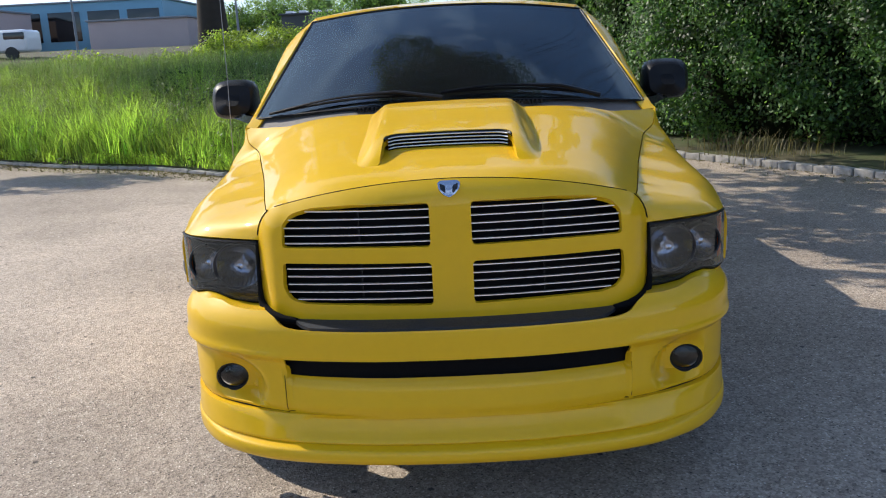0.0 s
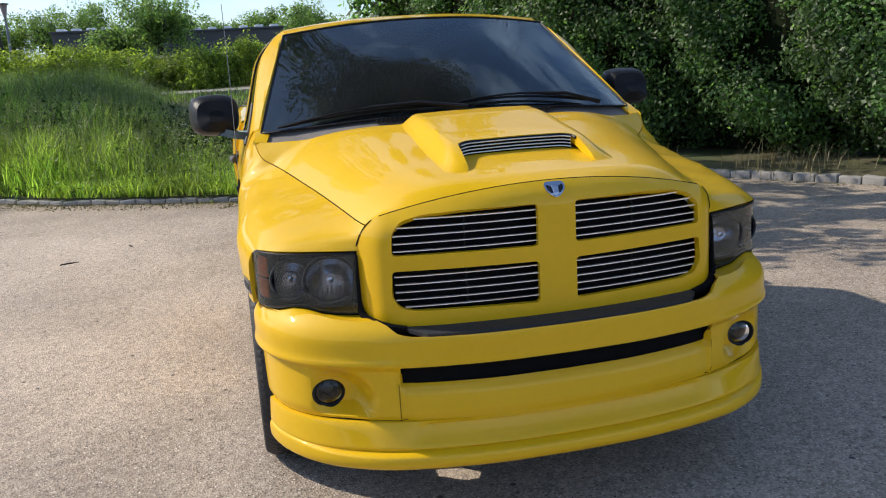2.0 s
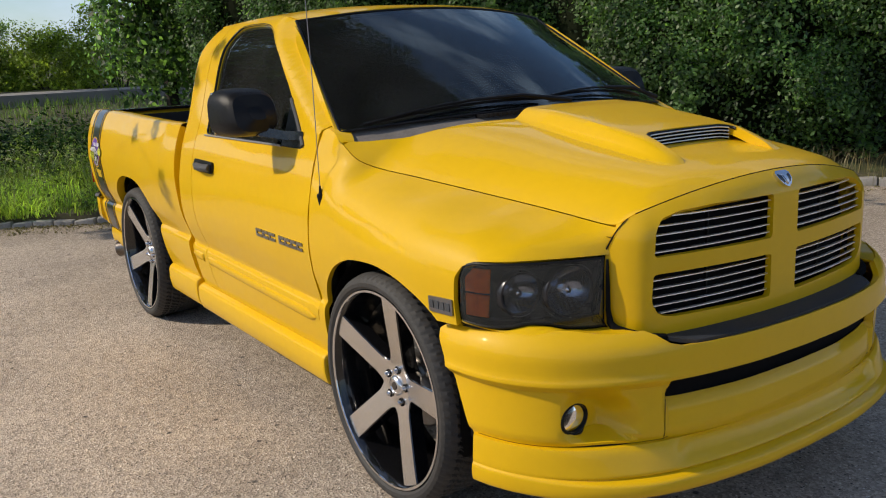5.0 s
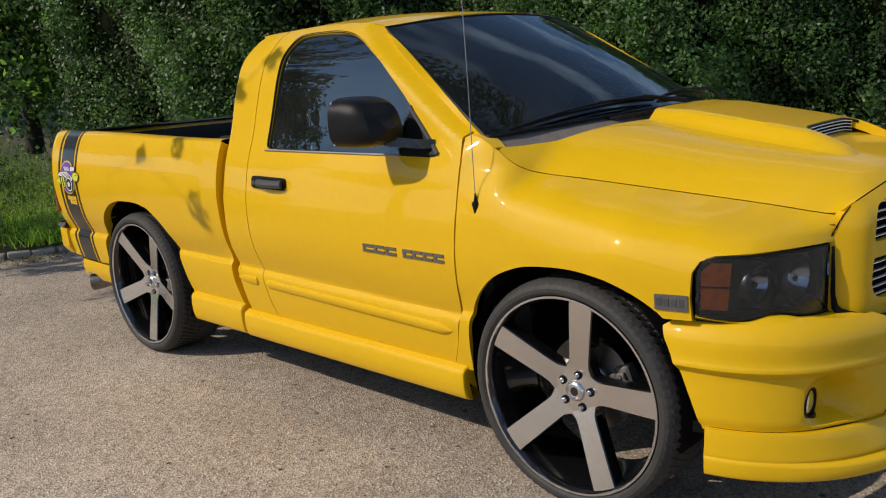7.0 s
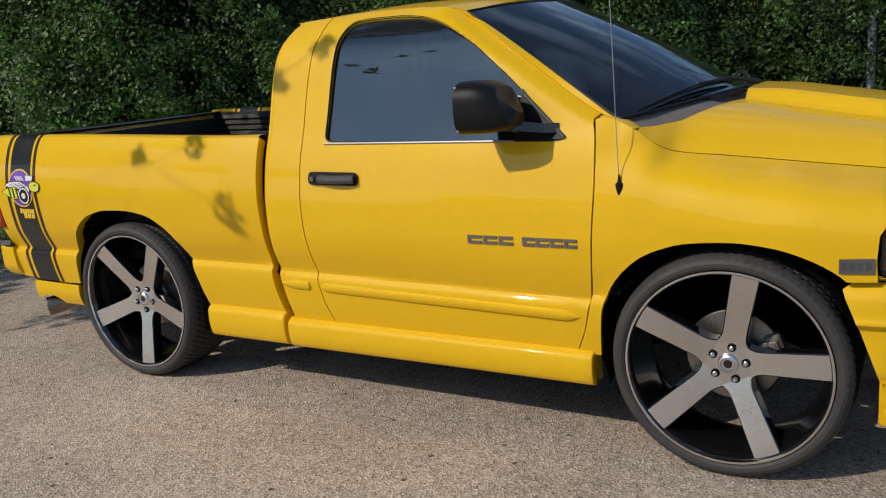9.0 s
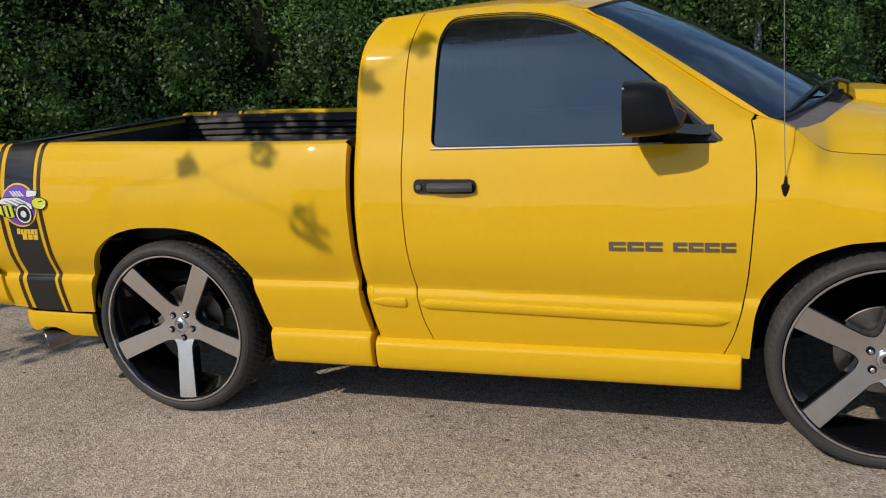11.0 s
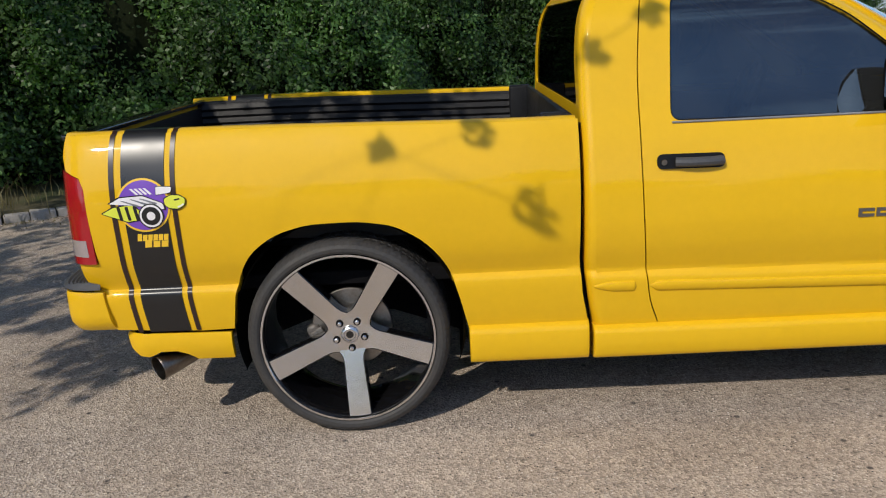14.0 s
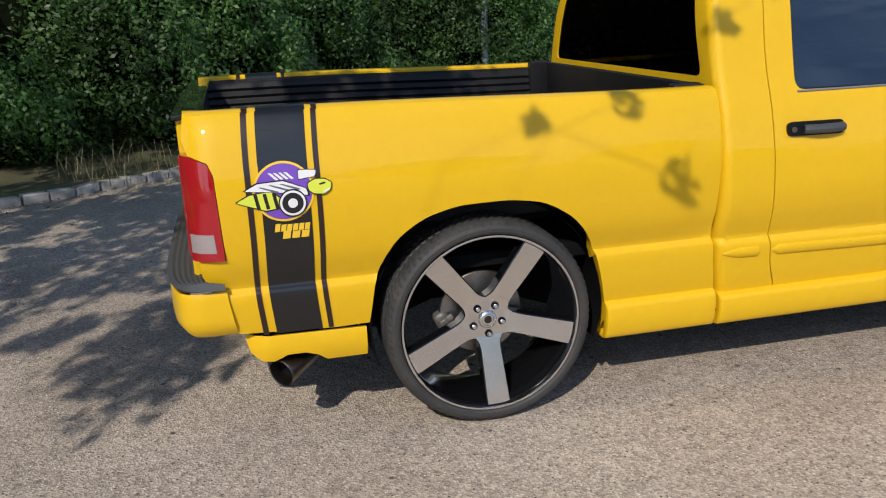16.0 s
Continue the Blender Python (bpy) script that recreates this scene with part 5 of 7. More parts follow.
both("bonnet_corner_gutter", Geo().grid(np.stack([np.c_[SEAMX(yb) + dx, yb, SEAMZ(yb) - dz] for dx, dz in ((-0.03, 0.012), (0.004, 0.014))])), DARK, truck)
# near-black block filling the nose, keeps the openings dark
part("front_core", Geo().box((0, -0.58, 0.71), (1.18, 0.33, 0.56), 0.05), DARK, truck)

# mouldings, handles, badges
def moulding(y0, y1, zc=0.545, h=0.026, tip0=0.10, tip1=0.16):
    y = np.linspace(y0, y1, 40)
    hh = h * np.sqrt(np.clip(np.minimum((y - y0 + 1e-4) / tip0, (y1 - y + 1e-4) / tip1), 0, 1))
    rows = []
    for a in np.linspace(-1, 1, 9):
        z = zc + a * hh
        rows.append(np.c_[PROF(z) - 0.002 + 0.015 * np.sqrt(np.clip(1 - a * a, 0, 1)) * (0.3 + 0.7 * hh / h), y, z])
    return Geo().grid(np.stack(rows))


def slope_moulding(g):
    g.v = [(x, y, z + 0.0225 * (y - 1.2)) for x, y, z in g.v]
    return g


for d, s in zip(doors, (-1, 1)):
    g = slope_moulding(moulding(0.553, 1.808, tip0=0.05, tip1=0.01))
    part("side_moulding", g.flipped() if s < 0 else g, PAINT, d)
    hpan = panel(rounded([(1.527, 1.040), (1.790, 1.043), (1.790, 1.100), (1.527, 1.097)], 0.027), lambda y, z: cab_side(y, z) + np.array([0.012, 0, 0]), (), 0.02, 0.014)
    grip = Geo().tube(np.stack([np.linspace(0, 0, 14) + 0.985 + 0.030 * np.sin(np.linspace(0.25, math.pi - 0.25, 14)) ** 0.5, np.linspace(1.54, 1.72, 14), np.full(14, 1.068)], axis=1), 0.019, 10)
    lock = Geo().revolve([(0.0, 0.0005), (0.0, 0.011), (-0.004, 0.012)], 16, centre=(1.003, 1.765, 1.069))
    h = part("door_handle", hpan.flipped() if s < 0 else hpan, BLACK, d, "black plastic door handle")
    part("grip", grip.flipped() if s < 0 else grip, GREYP, h)
    part("lock", lock.flipped() if s < 0 else lock, STEEL, h)
g = slope_moulding(moulding(1.862, 2.036, tip0=0.01, tip1=0.08))
both("rear_moulding", g, PAINT, truck)

# raised model badge on the door: plain bars where letters and figures stand
spans = [(0.536, 0.588), (0.594, 0.646), (0.652, 0.704), (0.710, 0.760), (0.800, 0.862), (0.870, 0.930), (0.938, 1.000)]
for s, d in zip((-1, 1), doors):
    for y0, y1 in spans:
        top_bar = panel([(y0, 0.838), (y1, 0.838), (y1, 0.850), (y0, 0.850)], lambda y, z: cab_side(y, z) + np.array([0.005, 0, 0]), (), 0.02, 0.006)
        low_bar = panel([(y0, 0.815), (y1, 0.815), (y1, 0.827), (y0, 0.827)], lambda y, z: cab_side(y, z) + np.array([0.005, 0, 0]), (), 0.02, 0.006)
        post = panel([(y1 - 0.014, 0.824), (y1, 0.824), (y1, 0.842), (y1 - 0.014, 0.842)], lambda y, z: cab_side(y, z) + np.array([0.0045, 0, 0]), (), 0.02, 0.006)
        b = top_bar.merged(low_bar, post)
        part("badge_bar", b.flipped() if s < 0 else b, BADGE, d, "raised grey badge bar")
wb = panel(rounded([(-0.466, 0.776), (-0.361, 0.774), (-0.361, 0.824), (-0.466, 0.828)], 0.004), lambda y, z: wing_side(y, z) + np.array([0.005, 0, 0]), (), 0.02, 0.006)
wi = Geo()
for k in range(4):
    y0 = -0.456 + 0.024 * k
    wi.merged(panel([(y0, 0.788), (y0 + 0.017, 0.788), (y0 + 0.017, 0.813), (y0, 0.813)], lambda y, z: wing_side(y, z) + np.array([0.0075, 0, 0]), (), 0.02, 0.004))
for s in (-1, 1):
    b = part("wing_badge", wb.flipped() if s < 0 else wb, BADGE, truck, "small chrome wing badge")
    part("badge_bars", wi.flipped() if s < 0 else wi, GREYP, b)

# stripe and round emblem on the bed side
STRIPE = curve((0.44, -0.012), (0.66, 0.003), (0.86, 0.0), (1.10, 0.0), (1.20, -0.003), (1.29, -0.009))


def stripe(y0, y1, z0=0.452, z1=1.279):
    zz = np.linspace(z0, z1, 150)
    f = lambda y, z: bed_side(y + STRIPE(z), z, 0.0032)
    rows = []
    for t in np.linspace(0, 1, 5):
        y = np.full(150, y0 + (y1 - y0) * t)
        rows.append(f(y, zz))
    return Geo().slab(np.stack(rows), 0.0015)


for s, d in zip((-1, 1), bed_sides):
    for nm, y0, y1, mt in (("stripe", 3.722, 3.893, DECAL), ("pinstripe", 3.922, 3.942, DECAL_RED), ("pinstripe", 3.680, 3.699, DECAL_RED)):
        g = stripe(y0, y1)
        part(nm, g.flipped() if s < 0 else g, mt, d, "black vinyl stripe")
        w = Geo().slab(np.stack([np.c_[bed_side(np.array([y - 0.012]), np.array([rail_z(y)]))[0][0] + dx, y - 0.012, rail_z(y) + dz] for dx, dz in ((0.003, -0.02), (0.002, 0.0), (-0.012, 0.0105), (-0.035, 0.0125), (-0.076, 0.0105), (-0.0895, -0.002), (-0.092, -0.036)) for y in (y0, y1)]).reshape(7, 2, 3), 0.001)
        part("rail_stripe", w.flipped() if s < 0 else w, mt, d)

    def disc(r, out, cy=3.812, cz=1.003, ry=None, tilt=0.0):
        a = np.linspace(0, 2 * math.pi, 40, endpoint=False)
        e0, e1 = r * np.cos(a), (ry or r) * np.sin(a)
        pts = [(cy + p * math.cos(tilt) - q * math.sin(tilt), cz + p * math.sin(tilt) + q * math.cos(tilt)) for p, q in zip(e0, e1)]
        g = panel(pts, lambda y, z: bed_side(y, z, out), (), 0.02, 0.0015)
        return g.flipped() if s < 0 else g

    ring = part("emblem_ring", disc(0.107, 0.004), GOLD, d, "round purple and yellow emblem sticker")
    part("emblem_disc", disc(0.099, 0.005), PURPLE, ring)
    def patch(pts, out, r=0.006):
        """A flat sticker shape given round the emblem's centre (forwards, up)."""
        g = panel(rounded([(3.812 - p, 1.003 + q) for p, q in pts], r, 3), lambda y, z: bed_side(y, z, out), (), 0.02, 0.0012)
        return g.flipped() if s < 0 else g

    def outlined(pts, out, mt, label, grow=1.07, r=0.006):
        cx, cz = np.mean([p[0] for p in pts]), np.mean([p[1] for p in pts])
        part("emblem_shape", patch([(cx + (p - cx) * grow, cz + (q - cz) * (grow + 0.09)) for p, q in pts], out, r), DECAL, ring, "plain black outline shape")
        part("emblem_shape", patch(pts, out + 0.0008, r), mt, ring, label)

    outlined([(-0.166, -0.026), (-0.120, -0.004), (-0.045, 0.004), (-0.012, -0.024), (-0.020, -0.056), (-0.066, -0.062), (-0.122, -0.042)], 0.0056, LIME, "plain pointed lime shape")
    for p0 in (-0.098, -0.066, -0.034):
        part("emblem_band", patch([(p0 - 0.008, -0.002), (p0 + 0.004, 0.0), (p0 + 0.014, -0.056), (p0 + 0.002, -0.058)], 0.0071, 0.003), DECAL, ring)
    outlined([(-0.134, 0.012), (-0.090, 0.034), (0.0, 0.038), (0.078, 0.006), (0.084, -0.018), (0.024, -0.006), (-0.056, 0.004)], 0.0074, WHITE, "plain pale shape")
    for p0, q0 in ((-0.088, 0.022), (-0.052, 0.027), (-0.014, 0.028)):
        part("emblem_line", patch([(p0, q0), (p0 + 0.010, q0 + 0.001), (p0 + 0.072, q0 - 0.020), (p0 + 0.066, q0 - 0.026)], 0.0088, 0.002), BADGE, ring)
    for p0 in (-0.050, -0.032, -0.014, 0.004):
        part("emblem_bar", patch([(p0, 0.068), (p0 + 0.010, 0.068), (p0 + 0.036, 0.044), (p0 + 0.026, 0.042)], 0.0062, 0.002), WHITE, ring)
    outlined([(0.056, 0.072), (0.118, 0.068), (0.112, 0.046), (0.054, 0.040)], 0.0064, WHITE, "plain pale shape")
    outlined([(0.084, 0.022), (0.112, 0.036), (0.146, 0.034), (0.168, 0.020), (0.164, -0.004), (0.140, -0.018), (0.104, -0.014), (0.088, -0.002)], 0.0076, LIME, "plain rounded lime shape", r=0.007)
    part("emblem_line", patch([(0.124, 0.020), (0.146, 0.024), (0.148, 0.018), (0.126, 0.014)], 0.0088, 0.002), DECAL, ring)
    part("emblem_line", patch([(0.136, -0.010), (0.160, 0.002), (0.163, -0.002), (0.140, -0.015)], 0.0088, 0.002), WHITE, ring)
    for rad, out, mt in ((0.050, 0.0090, DECAL), (0.045, 0.0096, WHITE), (0.037, 0.0102, DECAL), (0.017, 0.0108, WHITE)):
        part("emblem_round", disc(rad, out, 3.812 - 0.028, 1.003 - 0.042), mt, ring)
    for z0, z1, y0, y1, n in ((0.859, 0.884, 3.857, 3.731, 6), (0.831, 0.857, 3.832, 3.734, 3)):
        for k in range(n):
            ya = y0 + (y1 - y0) * (k + 0.06) / n
            yb2 = y0 + (y1 - y0) * (k + 0.88) / n
            zt = z1 + (0.004 if k == 0 else 0.0)
            g = panel([(ya, z0), (yb2, z0), (yb2 - 0.005, zt), (ya - 0.005, zt)], lambda y, z: bed_side(y, z, 0.0045), (), 0.02, 0.0015)
            part("lettering_bar", g.flipped() if s < 0 else g, GOLD, d)

# tail lamps on the rear corners
def tail_at(y, z, out=0.0):
    d = np.clip((y - 4.035) / 0.126, 0, 0.9995)
    x = 1.012 + out - 0.11 * (1 - np.sqrt(1 - d ** 2)) - 0.02 * smooth((z - 0.98) / 0.2)
    return np.c_[x, y, z]


TL = [(4.036, 0.770), (4.048, 1.074), (4.064, 1.115), (4.125, 1.142), (4.155, 1.145), (4.1555, 0.768)]
low_y = [(4.062, 0.800), (4.066, 0.868), (4.148, 0.868), (4.148, 0.800)]
g_tail = panel(TL, tail_at, (), 0.012, 0.03)
tail_back = Geo().box((0.86, 4.146, 0.955), (0.10, 0.03, 0.37), 0.01)
for s in (-1, 1):
    f = (lambda g: g.flipped()) if s < 0 else (lambda g: g)
    t = part("tail_lamp", f(Geo().merged(g_tail, tail_back)), REDLENS, truck, "red tail lamp with clear reversing light")
    part("reversing_lens", f(panel(low_y, lambda y, z: tail_at(y, z, 0.002), (), 0.012, 0.004)), CLEARLENS, t, "clear reversing lens")

# rear bumper with a ribbed black step
RB = Plan([(0, 4.275), (0.5, 4.272), (0.78, 4.255), (0.88, 4.235), (0.955, 4.20), (0.980, 4.12), (0.982, 4.02)])


def rear_bumper_at(s, z):
    x, y, nx, ny = RB.at(s)
    off = -0.05 * np.clip((0.53 - z) / 0.07, 0, 1) ** 2 - 0.01 * np.clip((z - 0.63) / 0.02, 0, 1) ** 2
    return np.c_[x - nx * off, y - ny * off, z]


rl = RB.length
rb_line = [(-rl + 0.025, 0.645), (rl - 0.025, 0.645), (rl - 0.02, 0.60), (rl, 0.468), (-rl, 0.468), (-rl + 0.02, 0.60)]
rbump = part("rear_bumper", panel(rb_line, rear_bumper_at, (), 0.03, 0.03, hint=(0, 1, 0)), PAINT, truck)
sx = np.linspace(-rl + 0.03, rl - 0.03, 60)
xx, yy, nx, ny = RB.at(sx)
padA = np.c_[xx - 0.004 * np.sign(xx), yy - 0.004, np.full(60, 0.652)]
padB = np.c_[xx * 0.97, np.full(60, 4.10), np.full(60, 0.656)]
rows_p = [padA * (1 - t) + padB * t + np.array([0, 0, 0.005 * (k % 2)]) for k, t in enumerate(np.linspace(0, 1, 16))]
part("bumper_step", Geo().slab(np.stack(rows_p, axis=1), 0.02), GREYP, rbump, "ribbed dark grey step pad")

# tail pipe
pp = np.array([(0.60, 3.50, 0.36), (0.70, 3.66, 0.335), (0.78, 3.74, 0.315), (0.865, 3.825, 0.292), (0.925, 3.880, 0.280)])
tip = Geo().tube(pp[2:], (0.046, 0.052, 0.056), 20, caps=False).tube(pp[2:], (0.042, 0.048, 0.052), 20, caps=False).tube(pp[:3], 0.03, 12)
pipe = part("tail_pipe", tip.flipped(), EXHAUST, truck, "slash-cut steel tail pipe")
e = Vector(pp[4] - pp[3]).normalized()
M = Matrix.Translation(Vector(pp[4])) @ e.to_track_quat("X", "Z").to_matrix().to_4x4()
part("pipe_rim", Geo().revolve([(-0.003, 0.052), (0.002, 0.054), (-0.003, 0.0565)], 24).moved(M).flipped(), EXHAUST, pipe)
part("pipe_bore", Geo().revolve([(-0.05, 0.0005), (-0.05, 0.049)], 20).moved(M).flipped(), DARK, pipe)

# door mirrors
for s in (-1, 1):
    f = (lambda g: g.flipped()) if s < 0 else (lambda g: g)
    # head: rounded shell, tapering forwards
    n1, n2 = 36, 14
    P = np.zeros((n1, n2, 3))
    for j, t in enumerate(np.linspace(0, 1, n2)):
        yy0 = 0.925 - 0.185 * t
        k = math.sqrt(max(0.0, 1 - max(0.0, (t - 0.25) / 0.75) ** 2.4)) if t > 0.25 else 1.0
        k = max(k, 0.02)
        w, hgt = 0.116 * (0.55 + 0.45 * k) * (1 if t < 0.999 else 0.5), 0.098 * (0.5 + 0.5 * k) * (1 if t < 0.999 else 0.5)
        for i, a in enumerate(np.linspace(0, 2 * math.pi, n1, endpoint=False)):
            ca, sa2 = math.cos(a), math.sin(a)
            q = (abs(ca) ** 3.4 + abs(sa2) ** 3.4) ** (-1 / 3.4)
            P[i, j] = (1.078 + w * ca * q - 0.02 * t, yy0 + 0.03 * sa2 * q * t, 1.360 + hgt * sa2 * q)
    head = Geo().grid(P, wrap_u=True)
    head.f.append(tuple(len(head.v) - n2 * (i + 1) + n2 - 1 for i in range(n1)))
    head.k.append(0)
    mirror = part("door_mirror", f(head), BLACK, truck, "large black plastic door mirror")
    part("mirror_glass", f(Geo().box((1.078, 0.922, 1.360), (0.196, 0.008, 0.166), 0.003)), CHROME, mirror, "mirror glass")
    arm = Geo().slab(np.stack([np.c_[[0.925, 0.98, 1.03, 1.06], [y0, 0.3 * 0.72 + 0.7 * y0 + 0.02, 0.6 * 0.72 + 0.4 * y0 + 0.045, 0.7 * 0.72 + 0.3 * y0 + 0.06], [1.245, 1.25, 1.262, 1.27]] for y0 in (0.62, 0.665, 0.71, 0.76)]), 0.036)
    part("mirror_arm", f(arm), ARMBLACK, mirror, "satin black mirror arm")
    sail = panel(rounded([(0.592, 1.222), (0.80, 1.216), (0.785, 1.40)], 0.015), lambda y, z: cab_side(y, z) + np.array([0.004, 0, 0]), (), 0.03, 0.02)
    part("mirror_sail", f(sail), BLACK, mirror)
    edge_z = np.linspace(1.225, 1.405, 10)
    edge_y = np.interp(edge_z, [1.222, 1.40], [0.592, 0.785])
    part("sail_trim", f(Geo().tube(cab_side(edge_y, edge_z) + np.array([0.003, 0, 0]), 0.009, 8)), GREYP, mirror, "dark grey trim along the window corner")

# antenna on the near wing
ant = np.array([(-0.987, 0.372, 1.06), (-0.984, 0.378, 1.20), (-0.978, 0.388, 1.5), (-0.978, 0.398, 1.85)])
antenna = part("antenna", Geo().tube(ant, 0.0017, 6), GREYTRIM, truck, "thin whip antenna")
part("antenna_base", Geo().revolve([(-0.050, 0.002), (-0.030, 0.008), (0.004, 0.0145), (0.012, 0.014), (0.017, 0.007), (0.045, 0.003)], 14, axis="z", centre=(-0.987, 0.372, 1.050)), BLACK, antenna)

# wipers
def glass_point(x, t):
    uu = x / 0.868
    a = np.array([x, 0.13 + 0.275 * uu ** 2, 1.335 - 0.052 * uu ** 2])
    k = x / 0.703
    b = np.array([x, 0.975 + 0.13 * k ** 2, 1.778 - 0.046 * k ** 2])
    return a + (b - a) * t + np.array([0, -0.012, 0.012])


for x0, x1, t0, t1, xp in ((-0.80, -0.10, 0.01, 0.045, -0.02), (-0.03, 0.62, 0.06, 0.035, 0.66)):
    xs = np.linspace(x0, x1, 14)
    ts = np.linspace(t0, t1, 14) + 0.03 * np.sin(np.linspace(0, math.pi, 14))
    blade = np.array([glass_point(a, b) for a, b in zip(xs, ts)])
    wiper = part("wiper", Geo().tube(blade, 0.006, 6), BLACK, truck, "black windscreen wiper")
    part("wiper_spine", Geo().tube(blade + np.array([0, -0.012, 0.014]) * np.sin(np.linspace(0.05, math.pi - 0.05, 14))[:, None], 0.005, 6), BLACK, wiper)
    mid = blade[7] + np.array([0, -0.015, 0.016])
    piv = glass_point(xp, 0.0) + np.array([0, -0.06, 0.01])
    part("wiper_arm", Geo().tube([mid, (mid + piv) / 2 + np.array([0, -0.01, 0.02]), piv], (0.006, 0.008, 0.011), 8), BLACK, wiper)

# cabin: dashboard, steering wheel, seats
part("dashboard", Geo().box((0, 0.62, 1.17), (1.62, 0.55, 0.16), 0.06).box((0, 0.36, 1.225), (1.2, 0.22, 0.05), 0.02), BLACK, truck)
part("steering_wheel", Geo().revolve([(0.014 * math.cos(a), 0.185 + 0.014 * math.sin(a)) for a in np.linspace(0, 2 * math.pi, 9)], 32).box((0, 0, 0), (0.03, 0.06, 0.34), 0.01).moved(Matrix.Translation((0.40, 0.98, 1.20)) @ Matrix.Rotation(radians(90), 4, "Z") @ Matrix.Rotation(radians(-25), 4, "Y")), BLACK, truck)
for x in (-0.42, 0.42):
    seat = part("seat", Geo().box((x, 1.42, 0.86), (0.62, 0.55, 0.18), 0.06), CLOTH, truck, "dark cloth seat")
    part("backrest", Geo().box((x, 1.78, 1.18), (0.60, 0.15, 0.62), 0.06, m=Matrix.Rotation(radians(-10), 4, "X")), CLOTH, seat)
    part("headrest", Geo().box((x, 1.85, 1.55), (0.27, 0.09, 0.17), 0.04), CLOTH, seat)
part("cabin_floor", Geo().box((0, 1.35, 0.62), (1.74, 1.35, 0.04)).box((0, 0.45, 0.85), (1.7, 0.05, 0.5)).box((0, 2.04, 0.95), (1.66, 0.02, 0.68)), CLOTH, truck)
for s in (-1, 1):
    part("door_trim", Geo().box((s * 0.88, 1.15, 0.88), (0.05, 1.25, 0.60), 0.02), CLOTH, truck)
part("headliner", Geo().slab(roof[3:-3:2, 1:-1:2] - np.array([0, 0, 0.035]), 0.01), CLOTH, truck)

# ---- wheels ----
def wheel_parts():
    """Geometry of one wheel round the origin; the outer face looks to -x."""
    R, W = 0.408, 0.295
    prof = [(0.005, 0.352), (-0.012, 0.355), (-0.019, 0.364), (-0.020, 0.377), (-0.014, 0.390), (0.002, 0.401), (0.024, R), (W - 0.024, R), (W - 0.004, 0.401), (W + 0.008, 0.38), (W + 0.012, 0.366), (W, 0.354), (W - 0.02, 0.33)]
    n = 480
    ang = np.linspace(0, 2 * math.pi, n, endpoint=False)
    full = []
    for (x0, r0), (x1, r1) in zip(prof[:-1], prof[1:]):
        k = 36 if abs(x1 - x0) > 0.1 else 2
        full += [(x0 + (x1 - x0) * i / k, r0 + (r1 - r0) * i / k) for i in range(k)]
    full.append(prof[-1])
    P = np.zeros((n, len(full), 3))
    for j, (x, r) in enumerate(full):
        rr = np.full(n, r)
        if r > 0.386:
            k = (np.arange(n) + int(abs(x - W / 2) * 110)) % 6
            rr = rr - np.where(k < 2, 0.0068 if abs(x - W / 2) < 0.12 else 0.0028, np.where((k == 4) & (abs(x - W / 2) < 0.11), 0.0025, 0.0))
            if min(abs(x - c) for c in (0.060, 0.115, 0.180, 0.235)) < 0.0045:
                rr = np.full(n, r - 0.009)
        P[:, j] = np.c_[np.full(n, x), rr * np.cos(ang), rr * np.sin(ang)]
    tyre = Geo().grid(P, wrap_u=True)
    rim = Geo().revolve([(0.006, 0.353), (-0.010, 0.351), (-0.012, 0.346), (-0.004, 0.338), (0.02, 0.332), (0.05, 0.326), (0.12, 0.316), (0.22, 0.312), (0.275, 0.325), (0.28, 0.352)], 96)
    ring = Geo().revolve([(-0.010, 0.3515), (-0.0140, 0.3505), (-0.0140, 0.3430), (-0.010, 0.3415)], 96)
    spoke = Geo()
    r = np.linspace(0.045, 0.337, 18)
    hw = 0.036 + 0.008 * ((r - 0.045) / 0.29) + 0.030 * np.exp(-((r - 0.045) / 0.035) ** 2)
    face = 0.062 * np.clip(1 - (r - 0.045) / 0.292, 0, 1) ** 1.08
    L0 = np.c_[face, -hw, -r]
    R0 = np.c_[face, hw, -r]
    L1, R1 = L0 + np.array([0.004, -0.004, 0]), R0 + np.array([0.004, 0.004, 0])
    L2, R2 = L0 + np.array([0.055, -0.006, 0]), R0 + np.array([0.055, 0.006, 0])
    spoke.grid(np.stack([L0, (L0 + R0) / 2, R0]), 0)
    spoke.grid(np.stack([L2, L1, L0]), 1)
    spoke.grid(np.stack([R0, R1, R2]), 1)
    spoke.grid(np.stack([R2, L2]), 1)
    hub = Geo().revolve([(0.056, 0.0005), (0.056, 0.045), (0.057, 0.080), (0.062, 0.086), (0.13, 0.088)], 48)
    cap = Geo().revolve([(0.046, 0.0005), (0.046, 0.022), (0.042, 0.025), (0.044, 0.031), (0.050, 0.036), (0.058, 0.038)], 32)
    capd = Geo().revolve([(0.0445, 0.0005), (0.0445, 0.0150), (0.047, 0.0160)], 28)
    nut = Geo().revolve([(0.037, 0.0005), (0.038, 0.006), (0.042, 0.0085), (0.058, 0.0095)], 12)
    hole = Geo().revolve([(0.0520, 0.0150), (0.0526, 0.0005)], 14)
    disc = Geo().revolve([(0.150, 0.06), (0.150, 0.165), (0.153, 0.168), (0.175, 0.168), (0.178, 0.165), (0.178, 0.06)], 56).revolve([(0.115, 0.0005), (0.115, 0.064), (0.118, 0.067), (0.118, 0.075), (0.15, 0.08)], 32)
